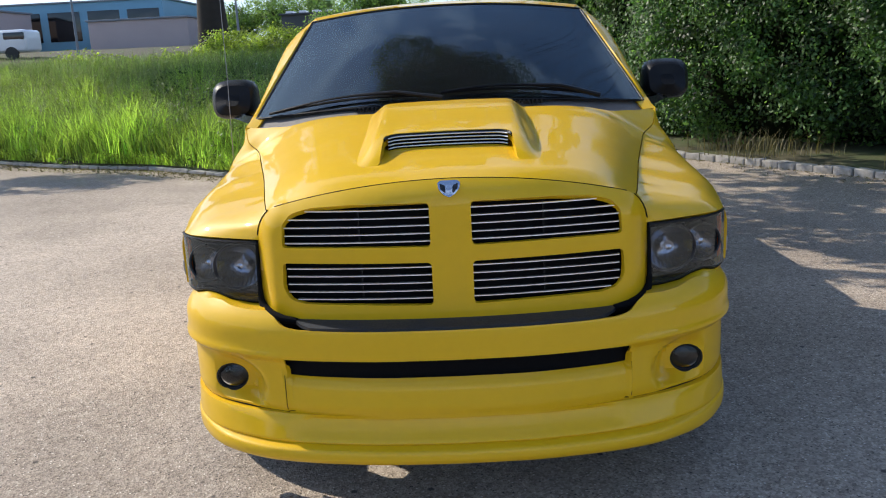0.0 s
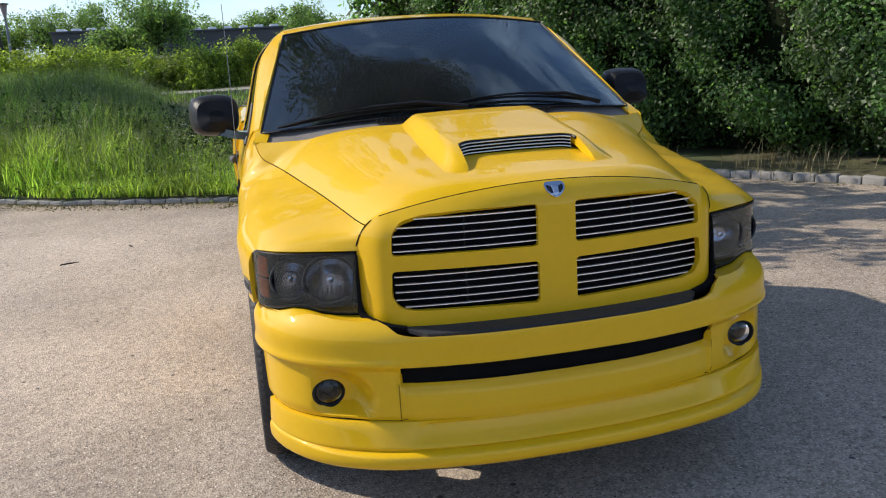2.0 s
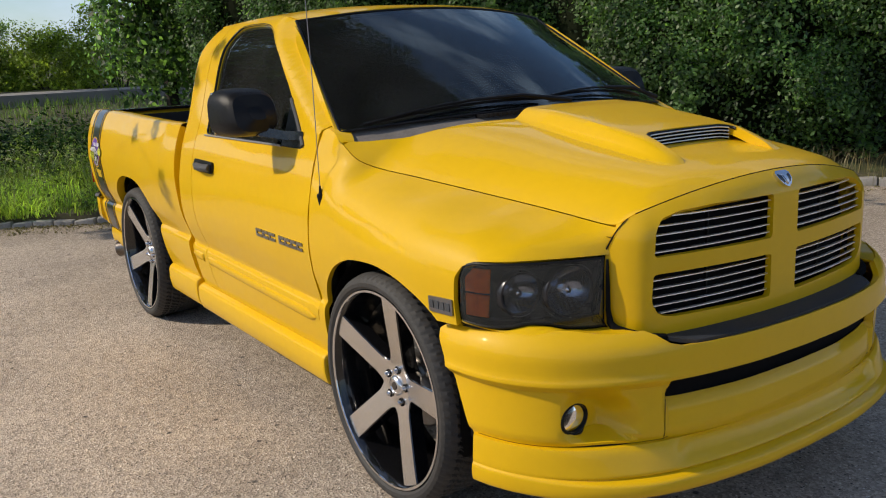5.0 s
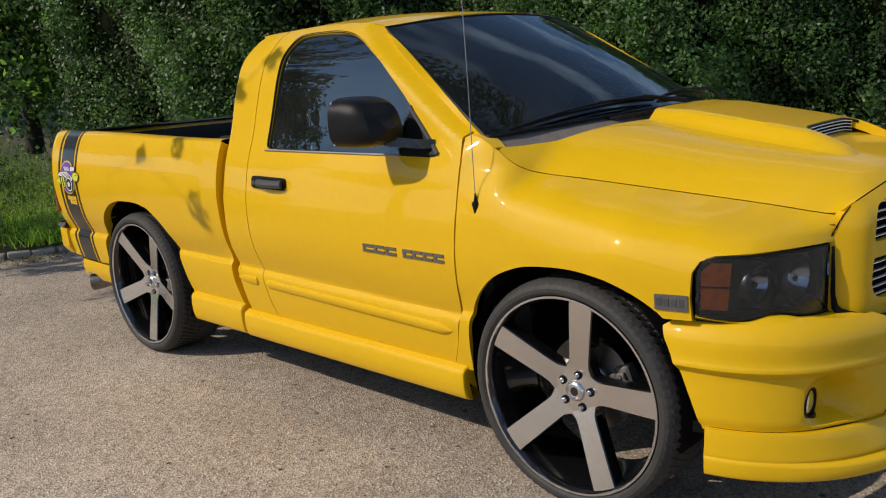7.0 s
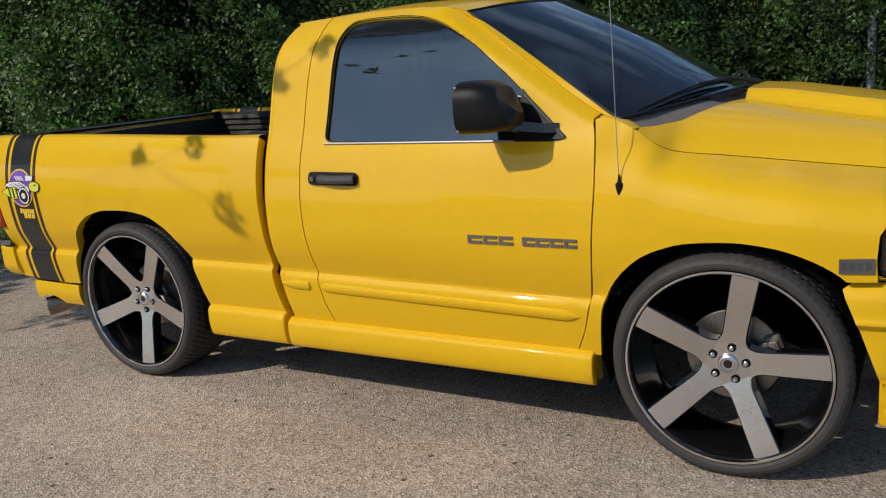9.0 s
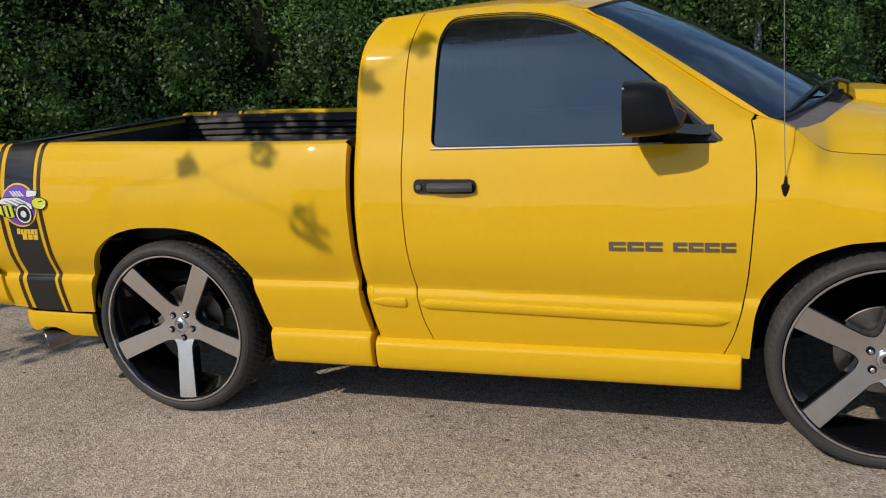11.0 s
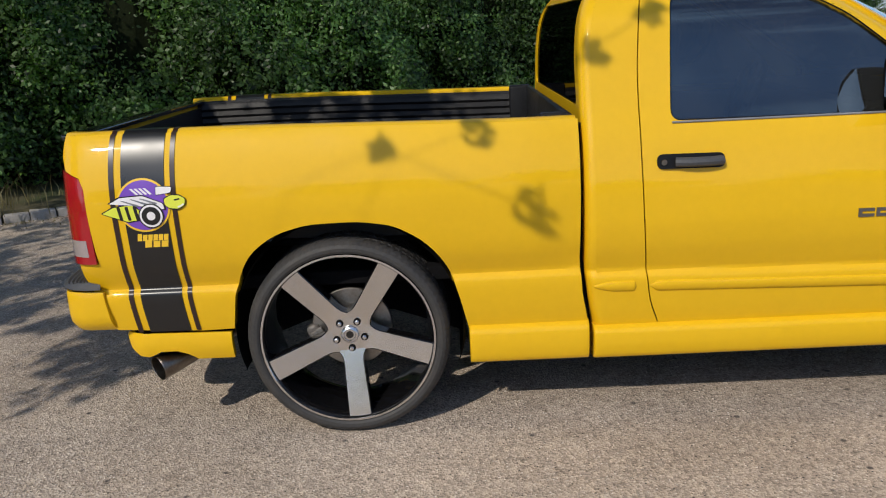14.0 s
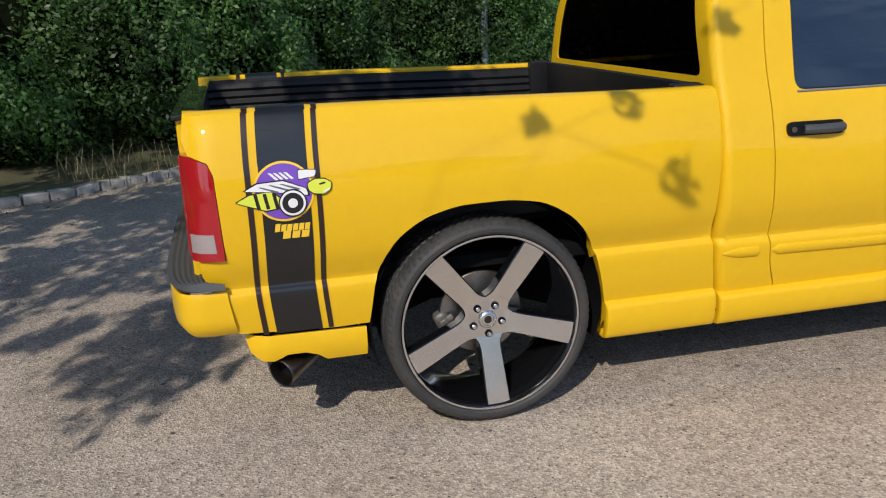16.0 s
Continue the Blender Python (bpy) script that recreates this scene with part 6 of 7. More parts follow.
    cal = Geo().box((0.165, 0.150, 0.02), (0.065, 0.060, 0.13), 0.024).box((0.13, 0.150, 0.02), (0.026, 0.036, 0.085), 0.010).box((0.125, 0.122, 0.055), (0.02, 0.03, 0.022), 0.006).box((0.125, 0.122, -0.015), (0.02, 0.03, 0.022), 0.006).revolve([(0.110, 0.0005), (0.110, 0.009), (0.13, 0.010)], 12, centre=(0, 0.150, 0.045)).revolve([(0.110, 0.0005), (0.110, 0.009), (0.13, 0.010)], 12, centre=(0, 0.150, -0.008))
    return dict(tyre=tyre, rim=rim, ring=ring, spoke=spoke, hub=hub, cap=cap, capd=capd, nut=nut, hole=hole, disc=disc, cal=cal)


WP = wheel_parts()
MESH = {"tyre": WP["tyre"].mesh("tyre", RUBBER, 25), "rim": WP["rim"].mesh("rim", GLOSSBLACK), "ring": WP["ring"].mesh("rim_ring", CHROME), 
        "spoke": WP["spoke"].mesh("spoke", [BRUSHED, GLOSSBLACK], 25), "hub": WP["hub"].mesh("hub", BRUSHED), "cap": WP["cap"].mesh("centre_cap", BRUSHED), "capd": WP["capd"].mesh("cap_disc", GLOSSBLACK),
        "nut": WP["nut"].mesh("lug_nut", CHROME), "hole": WP["hole"].mesh("bolt_hole", DARK), "disc": WP["disc"].mesh("brake_disc", STEEL), "cal": WP["cal"].mesh("caliper", CAST)}


def wheel(pos, side, turn, steer=0.0):
    """A wheel at its hub; turn: how far the lowest spoke stands from straight down, in degrees, towards the nose."""
    w = new("wheel", MESH["rim"])
    w.parent = truck
    w["label"] = "deep black alloy wheel with five brushed spokes"
    w.matrix_basis = Matrix.Translation(pos) @ Matrix.Rotation(radians(steer), 4, "Z") @ Matrix.Rotation(0 if side < 0 else math.pi, 4, "Z") @ Matrix.Diagonal((1.0, 1.036, 1.036, 1))

    def sub(name, key, m=None, label=""):
        o = new(name, MESH[key])
        o.parent = w
        if m is not None:
            o.matrix_basis = m
        if label:
            o["label"] = label
    sub("tyre", "tyre", label="low-profile black tyre")
    sub("rim_ring", "ring", label="thin polished ring")
    sub("hub", "hub")
    sub("centre_cap", "cap")
    sub("cap_disc", "capd")
    sub("brake_disc", "disc")
    sub("caliper", "cal", Matrix.Rotation(radians(-25 if pos[1] > 1 else 160), 4, "X"))
    for k in range(5):
        a = radians(turn + 72 * k)
        rot = Matrix.Rotation(-a if side < 0 else a, 4, "X")
        sub("spoke", "spoke", rot, "brushed aluminium spoke")
        b = Matrix.Rotation(-a if side < 0 else a, 4, "X") @ Matrix.Translation((0, 0, -0.060))
        sub("lug_nut", "nut", b)
        sub("bolt_hole", "hole", b)


for y, turn in ((0.0, 25), (3.054, 4)):
    for side in (-1, 1):
        wheel((side * 1.000, y, 0.394), side, turn)

# ---- ground, kerbs, verge ----
rng = np.random.default_rng(7)


def ground_sheet():
    """Flat asphalt out to the horizon."""
    e = np.array([-900, -300, -100, -40, -20, -12, -8, -6, -4, -2, 0, 2, 4, 6, 8, 12, 20, 40, 100, 300, 900.0])
    P = np.array([[(x, y, 0.0) for y in e] for x in e])
    return Geo().grid(P)


tagged(part("ground", ground_sheet(), ASPHALT, None, flat=True, at=(0, 0, -0.0275)), "worn pale grey-brown asphalt car park", "ground", kind="structure")

# kerb line: from the far left round behind the truck, and the line below the hedge
KERB_L = [(-9.0, 12.3), (-6.8, 10.75), (-4.75, 9.75), (-3.35, 8.60), (-2.1, 7.93), (-1.0, 7.40), (-0.45, 7.02), (0.06, 6.88), (0.9, 7.05), (1.9, 7.6), (2.7, 8.1)]
KERB_R = [(3.05, 8.35), (3.45, 7.75), (4.25, 6.40), (5.3, 4.75), (6.4, 3.0), (7.6, 1.1), (9.2, -1.4), (11.5, -5.0)]
KERB = KERB_L + KERB_R
kx = np.array([p[0] for p in KERB])
ky = np.array([p[1] for p in KERB])


def kerb_distance(x, y):
    """How far a place lies beyond the kerb line (towards the verge)."""
    best = np.full(np.shape(x), 1e9)
    for (x0, y0), (x1, y1) in zip(KERB[:-1], KERB[1:]):
        dx, dy = x1 - x0, y1 - y0
        t = np.clip(((x - x0) * dx + (y - y0) * dy) / (dx * dx + dy * dy), 0, 1)
        best = np.minimum(best, np.hypot(x - x0 - t * dx, y - y0 - t * dy))
    return best


RISE_L = curve((0, 0.07), (0.6, 0.14), (3, 0.48), (6, 0.80), (10, 0.95), (16, 1.08), (20, 1.15), (28, 1.9), (60, 3.6), (200, 4.2), (1000, 4.5))


def verge_z(x, y):
    d = kerb_distance(x, y)
    left = smooth((1.5 - x) / 3.0 + 0.1 * (y - 8) / 10)
    dip = 1 - 0.78 * smooth((x + 4.0) / 2.6) * smooth((21 - y) / 6)
    return 0.085 + (RISE_L(d) - 0.07) * (0.12 + 0.88 * np.maximum(left, smooth((d - 6) / 10))) * dip


def verge_sheet():
    """The ground beyond the kerb, from the kerb line outwards to the horizon."""
    n = np.array([(-0.5, 0.9)] * 6 + [(0.0, 1.0)] * 5 + [(0.5, 0.85)] + [(0.85, 0.53)] * 7, float)
    n /= np.linalg.norm(n, axis=1, keepdims=True)
    base = np.c_[kx, ky]
    far = base.copy()
    s = np.r_[0, np.cumsum(np.hypot(np.diff(kx), np.diff(ky)))]
    ss = np.linspace(0, s[-1], 120)
    bx, by = np.interp(ss, s, kx), np.interp(ss, s, ky)
    nx, ny = np.interp(ss, s, n[:, 0]), np.interp(ss, s, n[:, 1])
    d = np.array([0.0, 0.05, 0.3, 0.6, 1, 1.5, 2.2, 3, 4, 5.5, 7, 9, 12, 16, 20, 26, 34, 50, 80, 150, 300, 700.0])
    X, Y = bx[:, None] + nx[:, None] * d, by[:, None] + ny[:, None] * d
    Z = verge_z(X, Y)
    Z[:, 0] = -0.06
    wob = np.sin(X * 2.1 + 0.7 * Y) * np.cos(Y * 1.7 - X) * 0.03 * np.minimum(d / 1.0, 1.0)
    return Geo().grid(np.stack([X, Y, Z + wob], axis=2))


tagged(part("verge_ground", verge_sheet(), SOIL, None), "earth and rough grass verge behind the kerb", "verge", kind="structure")


def kerb_stones():
    holder = thing("kerb", "row of weathered pale granite kerb stones", "kerb", kind="structure")
    for line, length, gap, lift in ((KERB_L[:9], 0.22, 0.014, -0.072), (KERB_R, 0.25, 0.016, -0.045)):
        variants = []
        for k in range(6):
            g = Geo().box((0, 0, 0), (length - gap, 0.13 + 0.02 * rng.random(), 0.20), 0.014)
            g.v = [(x + 0.006 * math.sin(9 * y + k), y + 0.006 * math.sin(14 * x + k * 2), z + 0.008 * math.sin(17 * x + 2 * k)) for x, y, z in g.v]
            variants.append(g.mesh("kerb_stone", GRANITE, 40))
        p = np.array(line)
        s = np.r_[0, np.cumsum(np.hypot(*np.diff(p, axis=0).T))]
        for i, t in enumerate(np.arange(length / 2, s[-1], length)):
            x, y = np.interp(t, s, p[:, 0]), np.interp(t, s, p[:, 1])
            x2, y2 = np.interp(t + 0.05, s, p[:, 0]), np.interp(t + 0.05, s, p[:, 1])
            o = new("kerb_stone", variants[int(rng.integers(6))])
            o.parent = holder
            o.matrix_basis = Matrix.Translation((x, y, lift + 0.010 * rng.random())) @ Euler((0.05 * (rng.random() - 0.5), 0.03 * (rng.random() - 0.5), math.atan2(y2 - y, x2 - x) + 0.05 * (rng.random() - 0.5))).to_matrix().to_4x4()


# ---- plants ----
def fast_mesh(name, V, F, mats, slots=None):
    """A large mesh from arrays: V (n, 3), F (m, 4)."""
    me = bpy.data.meshes.new(name)
    me.vertices.add(len(V))
    me.vertices.foreach_set("co", np.asarray(V, np.float32).ravel())
    k = F.shape[1]
    me.loops.add(F.size)
    me.loops.foreach_set("vertex_index", np.asarray(F, np.int32).ravel())
    me.polygons.add(len(F))
    me.polygons.foreach_set("loop_start", np.arange(0, F.size, k, dtype=np.int32))
    for m in (mats if isinstance(mats, (list, tuple)) else [mats]):
        me.materials.append(m)
    if slots is not None:
        me.polygons.foreach_set("material_index", np.asarray(slots, np.int32))
    me.update(calc_edges=True)
    return me


def leaf_mesh(name, C, N, size, mat, spread=0.8, slim=0.55):
    """One small pointed leaf (two triangles' worth, folded at the rib) at each centre C, facing about N."""
    n = len(C)
    N = N + spread * rng.normal(size=(n, 3))
    N /= np.maximum(np.linalg.norm(N, axis=1, keepdims=True), 1e-9)
    a = rng.normal(size=(n, 3))
    a -= (a * N).sum(1, keepdims=True) * N
    a /= np.maximum(np.linalg.norm(a, axis=1, keepdims=True), 1e-9)
    b = np.cross(N, a)
    L = (size * (0.6 + 0.8 * rng.random(n)))[:, None] if np.ndim(size) == 0 else (size * (0.6 + 0.8 * rng.random(n)))[:, None]
    tip, tail = C + a * L * 0.5, C - a * L * 0.5
    fold = N * L * 0.10
    l, r = C + b * L * 0.5 * slim - fold - a * L * 0.05, C - b * L * 0.5 * slim - fold - a * L * 0.05
    V = np.stack([tail, l, tip, r], axis=1).reshape(-1, 3)
    F = np.arange(4 * n).reshape(-1, 4)
    return fast_mesh(name, V, F, mat)


def clumps(P, N, radius, count, squash=0.6):
    """Scatter count leaf centres round each of the places P."""
    k = len(P)
    d = rng.normal(size=(k, count, 3))
    d /= np.linalg.norm(d, axis=2, keepdims=True)
    rad = radius * (0.5 + 0.9 * rng.random((k, 1, 1))) * rng.random((k, count, 1)) ** 0.4
    C = P[:, None] + d * rad
    M = d * 0.7 + N[:, None] * 0.9 + np.array([0, 0, 0.35])
    return C.reshape(-1, 3), M.reshape(-1, 3)


def hedge(name, line, height, depth, n_clumps, per, leaf, label, base=0.1, lean=0.15, mat=None):
    """A dense leafy hedge along a line: a dark light-blocking sheet inside, clumps of leaves in and out of its face."""
    p = np.array(line, float)
    s = np.r_[0, np.cumsum(np.hypot(*np.diff(p, axis=0).T))]
    t = rng.random(n_clumps) * s[-1]
    x, y = np.interp(t, s, p[:, 0]), np.interp(t, s, p[:, 1])
    i = np.clip(np.searchsorted(s, t) - 1, 0, len(p) - 2)
    tang = (p[1:] - p[:-1]) / np.linalg.norm(p[1:] - p[:-1], axis=1, keepdims=True)
    nrm = np.c_[-tang[i][:, 1], tang[i][:, 0]] * -1
    nrm = np.where((nrm @ np.array([-1.0, -0.3]) < 0)[:, None], -nrm, nrm)
    h = height * rng.random(n_clumps) ** 0.85
    bulge = 0.38 * np.cos((t - 8.8) * 1.15) + 0.22 * np.sin(t * 1.3) * np.sin(h * 1.7 + t) + 0.22 * np.sin(t * 3.7 + h * 2.9) + 0.14 * rng.normal(size=n_clumps)
    under = 0.55 * smooth((0.7 - h) / 0.7)
    full = np.sin(t * 1.9 + h * 1.1) * np.sin(h * 2.3 - t * 0.7) + 0.5 * np.sin(t * 4.3 - h * 3.1) + 0.6 * rng.normal(size=n_clumps) > -0.75
    t, x, y, i, nrm, h, bulge, under = t[full], x[full], y[full], i[full], nrm[full], h[full], bulge[full] * 1.1, under[full]
    n_clumps = len(t)
    off = bulge - under - lean * h * 0.3 + 0.15
    C0 = np.c_[x + nrm[:, 0] * off, y + nrm[:, 1] * off, base + h]
    N0 = np.c_[nrm, np.full(n_clumps, 0.25)]
    C, N = clumps(C0, N0, 0.26, per)
    C[:, 2] = np.maximum(C[:, 2], base + 0.05)
    root = thing(name, label, "hedge", at=(float(p[len(p) // 2][0]), float(p[len(p) // 2][1]), 0.1))
    ob = part("foliage", leaf_mesh("foliage", C, N, leaf, mat or HEDGELEAF, 0.6), mat, root)
    ob["kind"] = "stuff"
    # sheet behind the leaves, stands in for the hedge's inner shade
    u2 = np.linspace(0, s[-1], 60)
    cx, cy = np.interp(u2, s, p[:, 0]), np.interp(u2, s, p[:, 1])
    j = np.clip(np.searchsorted(s, u2) - 1, 0, len(p) - 2)
    cn = np.c_[-tang[j][:, 1], tang[j][:, 0]] * -1
    cn = np.where((cn @ np.array([-1.0, -0.3]) < 0)[:, None], -cn, cn)
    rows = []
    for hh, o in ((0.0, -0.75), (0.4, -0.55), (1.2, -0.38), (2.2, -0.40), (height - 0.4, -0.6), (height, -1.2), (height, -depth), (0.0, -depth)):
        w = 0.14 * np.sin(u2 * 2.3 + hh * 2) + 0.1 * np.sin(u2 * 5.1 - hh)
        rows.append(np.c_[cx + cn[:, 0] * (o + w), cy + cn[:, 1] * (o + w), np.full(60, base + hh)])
    part("inner_growth", Geo().grid(np.stack(rows)), CORE, root, "dark sheet blocking light inside the hedge")
    return root


def tree(name, at, trunk_r, trunk_h, crown_c, crown_r, n_clumps, per, leaf, label, limbs=9, clump_r=0.55, mat=None, hollow=0.0, thin=1.0, boughs=(), sprays=()):
    """A tapered trunk, limbs and a ragged crown of leaf clumps."""
    at, cc, cr = np.array(at, float), np.array(crown_c, float), np.array(crown_r, float)
    root = thing(name, label, "tree", at=tuple(at))
    path = [at + np.array([0.05 * math.sin(3 * k), 0.05 * math.cos(2 * k), trunk_h * k / 5]) for k in range(6)]
    g = Geo().tube(path, [trunk_r * (1.25 if k == 0 else 1 - 0.08 * k) for k in range(6)], 16)
    part("trunk", g, BARK, root)
    ends = []
    lg = Geo()
    for k in range(limbs):
        d = rng.normal(size=3)
        d /= np.linalg.norm(d)
        d[2] = abs(d[2]) * 0.6 - 0.1
        e = cc + d * cr * (0.55 + 0.4 * rng.random())
        s0 = path[-1] - np.array([0, 0, trunk_h * 0.3 * rng.random()])
        mid = (s0 + e) / 2 + np.array([0, 0, 0.25 * np.linalg.norm(cr) * 0.2]) + 0.15 * rng.normal(size=3)
        q = [(1 - t) ** 2 * s0 + 2 * t * (1 - t) * mid + t * t * e for t in np.linspace(0, 1, 8)]
        lg.tube(q, np.linspace(trunk_r * 0.38 * thin, 0.012, 8), 7)
        ends.append(q)
        for m in range(3):
            a = q[3 + m]
            b = a + 0.28 * cr.mean() * rng.normal(size=3) * np.array([1, 1, 0.6])
            lg.tube([a, (a + b) / 2 + 0.05 * rng.normal(size=3), b], (trunk_r * 0.14 * thin, trunk_r * 0.08 * thin, 0.006), 5)
    for bc, br, bn in boughs:
        bc, br = np.array(bc), np.array(br)
        for k in range(1):
            e = bc + rng.normal(size=3) * br * 0.4
            mid = (path[-1] + e) / 2 + np.array([0, 0, 0.8])
            q = [(1 - t) ** 2 * path[-1] + 2 * t * (1 - t) * mid + t * t * e for t in np.linspace(0, 1, 9)]
            lg.tube(q, np.linspace(0.003, 0.0015, 9), 5)
    if len(sprays):
        q = np.array(sprays)
        for run in (q[:3], q[3:]):
            lg.tube(np.vstack([path[-1] + np.array([0, 0, 0.3]), (path[-1] + run[0]) / 2 + np.array([0, 0, 0.6]), run[0] + np.array([-0.3, 0.5, 0.12]), run]), np.linspace(0.0010, 0.0030, len(run) + 3), 5)
    part("limbs", lg, BARK, root)
    d = rng.normal(size=(n_clumps, 3))
    d /= np.linalg.norm(d, axis=1, keepdims=True)
    rad = (hollow + (1 - hollow) * rng.random((n_clumps, 1))) ** 0.5 * (0.85 + 0.25 * np.sin(d[:, :1] * 5 + d[:, 1:2] * 4))
    P = cc + d * rad * cr
    for bc, br, bn in boughs:
        e = rng.normal(size=(bn, 3))
        e /= np.linalg.norm(e, axis=1, keepdims=True)
        P = np.vstack([P, np.array(bc) + e * rng.random((bn, 1)) ** 0.45 * np.array(br)])
        d = np.vstack([d, e])
    C, N = clumps(P, d, clump_r, per)
    if len(sprays):
        q = np.array(sprays)
        q = q[[0, 2, 3, 4, 5]]
        C2, N2 = clumps(q, np.tile([0, 0, 1.0], (len(q), 1)), 0.080, 20)
        leaf = np.r_[np.full(len(C), leaf), np.full(len(C2), 0.082)]
        C, N = np.vstack([C, C2]), np.vstack([N, N2])
    ob = part("crown", leaf_mesh("crown", C, N, leaf, mat or TREELEAF, 0.9), None, root)
    return root


def grass_field(name, X, Y, H, label, mat, width=0.006, bend=0.25, tilt=0.22):
    """Single bent blades standing on the verge."""
    n = len(X)
    Z = verge_z(X, Y) - 0.02
    a = rng.random(n) * 2 * math.pi
    d = np.c_[np.cos(a), np.sin(a), np.zeros(n)]
    side = np.c_[-np.sin(a), np.cos(a), np.zeros(n)]
    w = (width * (0.6 + 0.8 * rng.random(n)))[:, None]
    B = np.c_[X, Y, Z]
    t = (tilt * rng.random(n))[:, None]
    k = (bend * rng.random(n))[:, None]
    h = H[:, None]
    up = np.array([0, 0, 1.0])
    M1 = B + up * h * 0.55 + d * h * t * 0.5
    T = B + up * h * (1 - 0.15 * k) + d * h * (t + k)
    V = np.stack([B - side * w, B + side * w, M1 + side * w * 0.8, M1 - side * w * 0.8, T + side * w * 0.1, T - side * w * 0.1], axis=1).reshape(-1, 3)
    i = np.arange(n)[:, None] * 6
    F = np.concatenate([i + np.array([0, 1, 2, 3]), i + np.array([3, 2, 4, 5])])
    ob = new(name, fast_mesh(name, V, F, mat))
    tagged(ob, label, "grass", kind="stuff")
    return T


def scatter(n, dmin, dmax, xmin, xmax, power=1.0):
    """Places beyond the left kerb, dmin to dmax behind it."""
    p = np.array(KERB_L)
    s = np.r_[0, np.cumsum(np.hypot(*np.diff(p, axis=0).T))]
    t = rng.random(n) * s[-1]
    x, y = np.interp(t, s, p[:, 0]), np.interp(t, s, p[:, 1])
    d = dmin + (dmax - dmin) * rng.random(n) ** power
    nx = np.interp(t, s, np.linspace(-0.45, 0.25, len(p)))
    X, Y = x + nx * d, y + d * np.sqrt(1 - nx ** 2)
    ok = (X > xmin) & (X < xmax)
    return X[ok], Y[ok]


kerb_stones()
HEDGE_LINE = [(2.3, 12.0), (3.1, 10.5), (4.15, 8.55), (5.0, 7.2), (5.9, 5.7), (7.2, 3.6), (8.5, 1.5), (10.2, -1.3), (12.6, -5.2)]
hedge("hedge", HEDGE_LINE, 4.2, 2.2, 6400, 62, 0.060, "tall dense dark green hedge behind the kerb")

X, Y = scatter(88000, 0.0, 5.5, -11, 2.2, 0.9)
right = smooth((X + 4.1) / 0.9)
patch = 0.84 + 0.34 * np.sin(X * 1.7 + 0.8 * Y) * np.sin(Y * 1.3 - 0.5 * X + 1) + 0.22 * np.sin(X * 4.3 - 1.9 * Y) * np.sin(Y * 3.7 + 1.1 * X)
H = 0.14 + 0.92 * patch * rng.random(len(X)) ** 0.7 * np.clip((kerb_distance(X, Y) + 0.45 - 0.60 * right) / (0.9 + 0.3 * right), 0.10, 1.0)
H *= 1 - 0.62 * smooth((X + 3.4) / 2.4)
grass_field("tall_grass", X, Y, H, "tall unmown green grass on the bank", GRASS, 0.0055, 0.6, 0.38)
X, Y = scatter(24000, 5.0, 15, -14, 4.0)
grass_field("far_grass", X, Y, (0.6 + 0.55 * rng.random(len(X))) * (1 - 0.8 * smooth((X + 4.6) / 2.4)), "tall unmown grass further up the bank", SHADEDGRASS, 0.010, 0.4, 0.3)
X, Y = scatter(6000, 0.15, 9, -12, 2.0)
T = grass_field("grass_stalks", X, Y, (0.7 + 0.55 * rng.random(len(X))) * (1 - 0.5 * smooth((X + 3.0) / 2.5)), "pale flowering grass stalks", SEED, 0.003, 0.3, 0.3)
C = (T[:, None] + rng.normal(size=(len(T), 9, 3)) * np.array([0.014, 0.014, 0.045])).reshape(-1, 3)
tagged(new("seed_heads", leaf_mesh("seed_heads", C, np.tile([0, 0, 1.0], (len(C), 1)), 0.022, SEED)), "pale grass seed heads", "grass", kind="stuff")
X, Y = scatter(26000, -0.07, 1.1, -11, 0.6)
keep = np.sin(X * 2.1) + 0.7 * np.sin(X * 5.3 + 1) + 0.5 * rng.normal(size=len(X)) > -0.5
grass_field("kerb_grass", X[keep], Y[keep], 0.07 + 0.16 * rng.random(keep.sum()), "short bright grass growing over the kerb", KERBGRASS, 0.006, 0.7, 0.9)
X, Y = scatter(90, -0.07, 0.25, -11, 0.4)
P = np.c_[X, Y, np.full(len(X), 0.10) + 0.12 * rng.random(len(X))]
C, N = clumps(P, np.tile([0, 0, 1.0], (len(P), 1)), 0.13, 22)
C[:, 2] = np.maximum(C[:, 2], 0.0)
tagged(new("kerb_weeds", leaf_mesh("kerb_weeds", C, N, 0.045, WEEDLEAF)), "small leafy weeds over the kerb", "weeds", kind="stuff")
# broad-leaved weeds among the grass
X, Y = scatter(1150, 0.2, 7, -12, 1.5)
P = np.c_[X, Y, verge_z(X, Y) + 0.15 + 0.45 * rng.random(len(X))]
C, N = clumps(P, np.tile([0, 0, 1.0], (len(P), 1)), 0.24, 24)
X, Y = scatter(150, 0.3, 5, -10, 0.5)
P2 = np.c_[X, Y, verge_z(X, Y) + (0.55 + 0.5 * rng.random(len(X))) * (1 - 0.5 * smooth((X + 3.0) / 2.5))]
C2 = (P2[:, None] + rng.normal(size=(len(P2), 12, 3)) * np.array([0.028, 0.028, 0.010])).reshape(-1, 3)
tagged(new("white_flowers", leaf_mesh("white_flowers", C2, np.tile([0, 0, 1.0], (len(C2), 1)), 0.017, PETAL, 0.4, 0.8)), "small white flower heads among the grass", "flowers", kind="stuff")
tagged(new("weeds", leaf_mesh("weeds", C, N, 0.050, WEEDLEAF)), "broad-leaved green weeds among the grass", "weeds", kind="stuff")
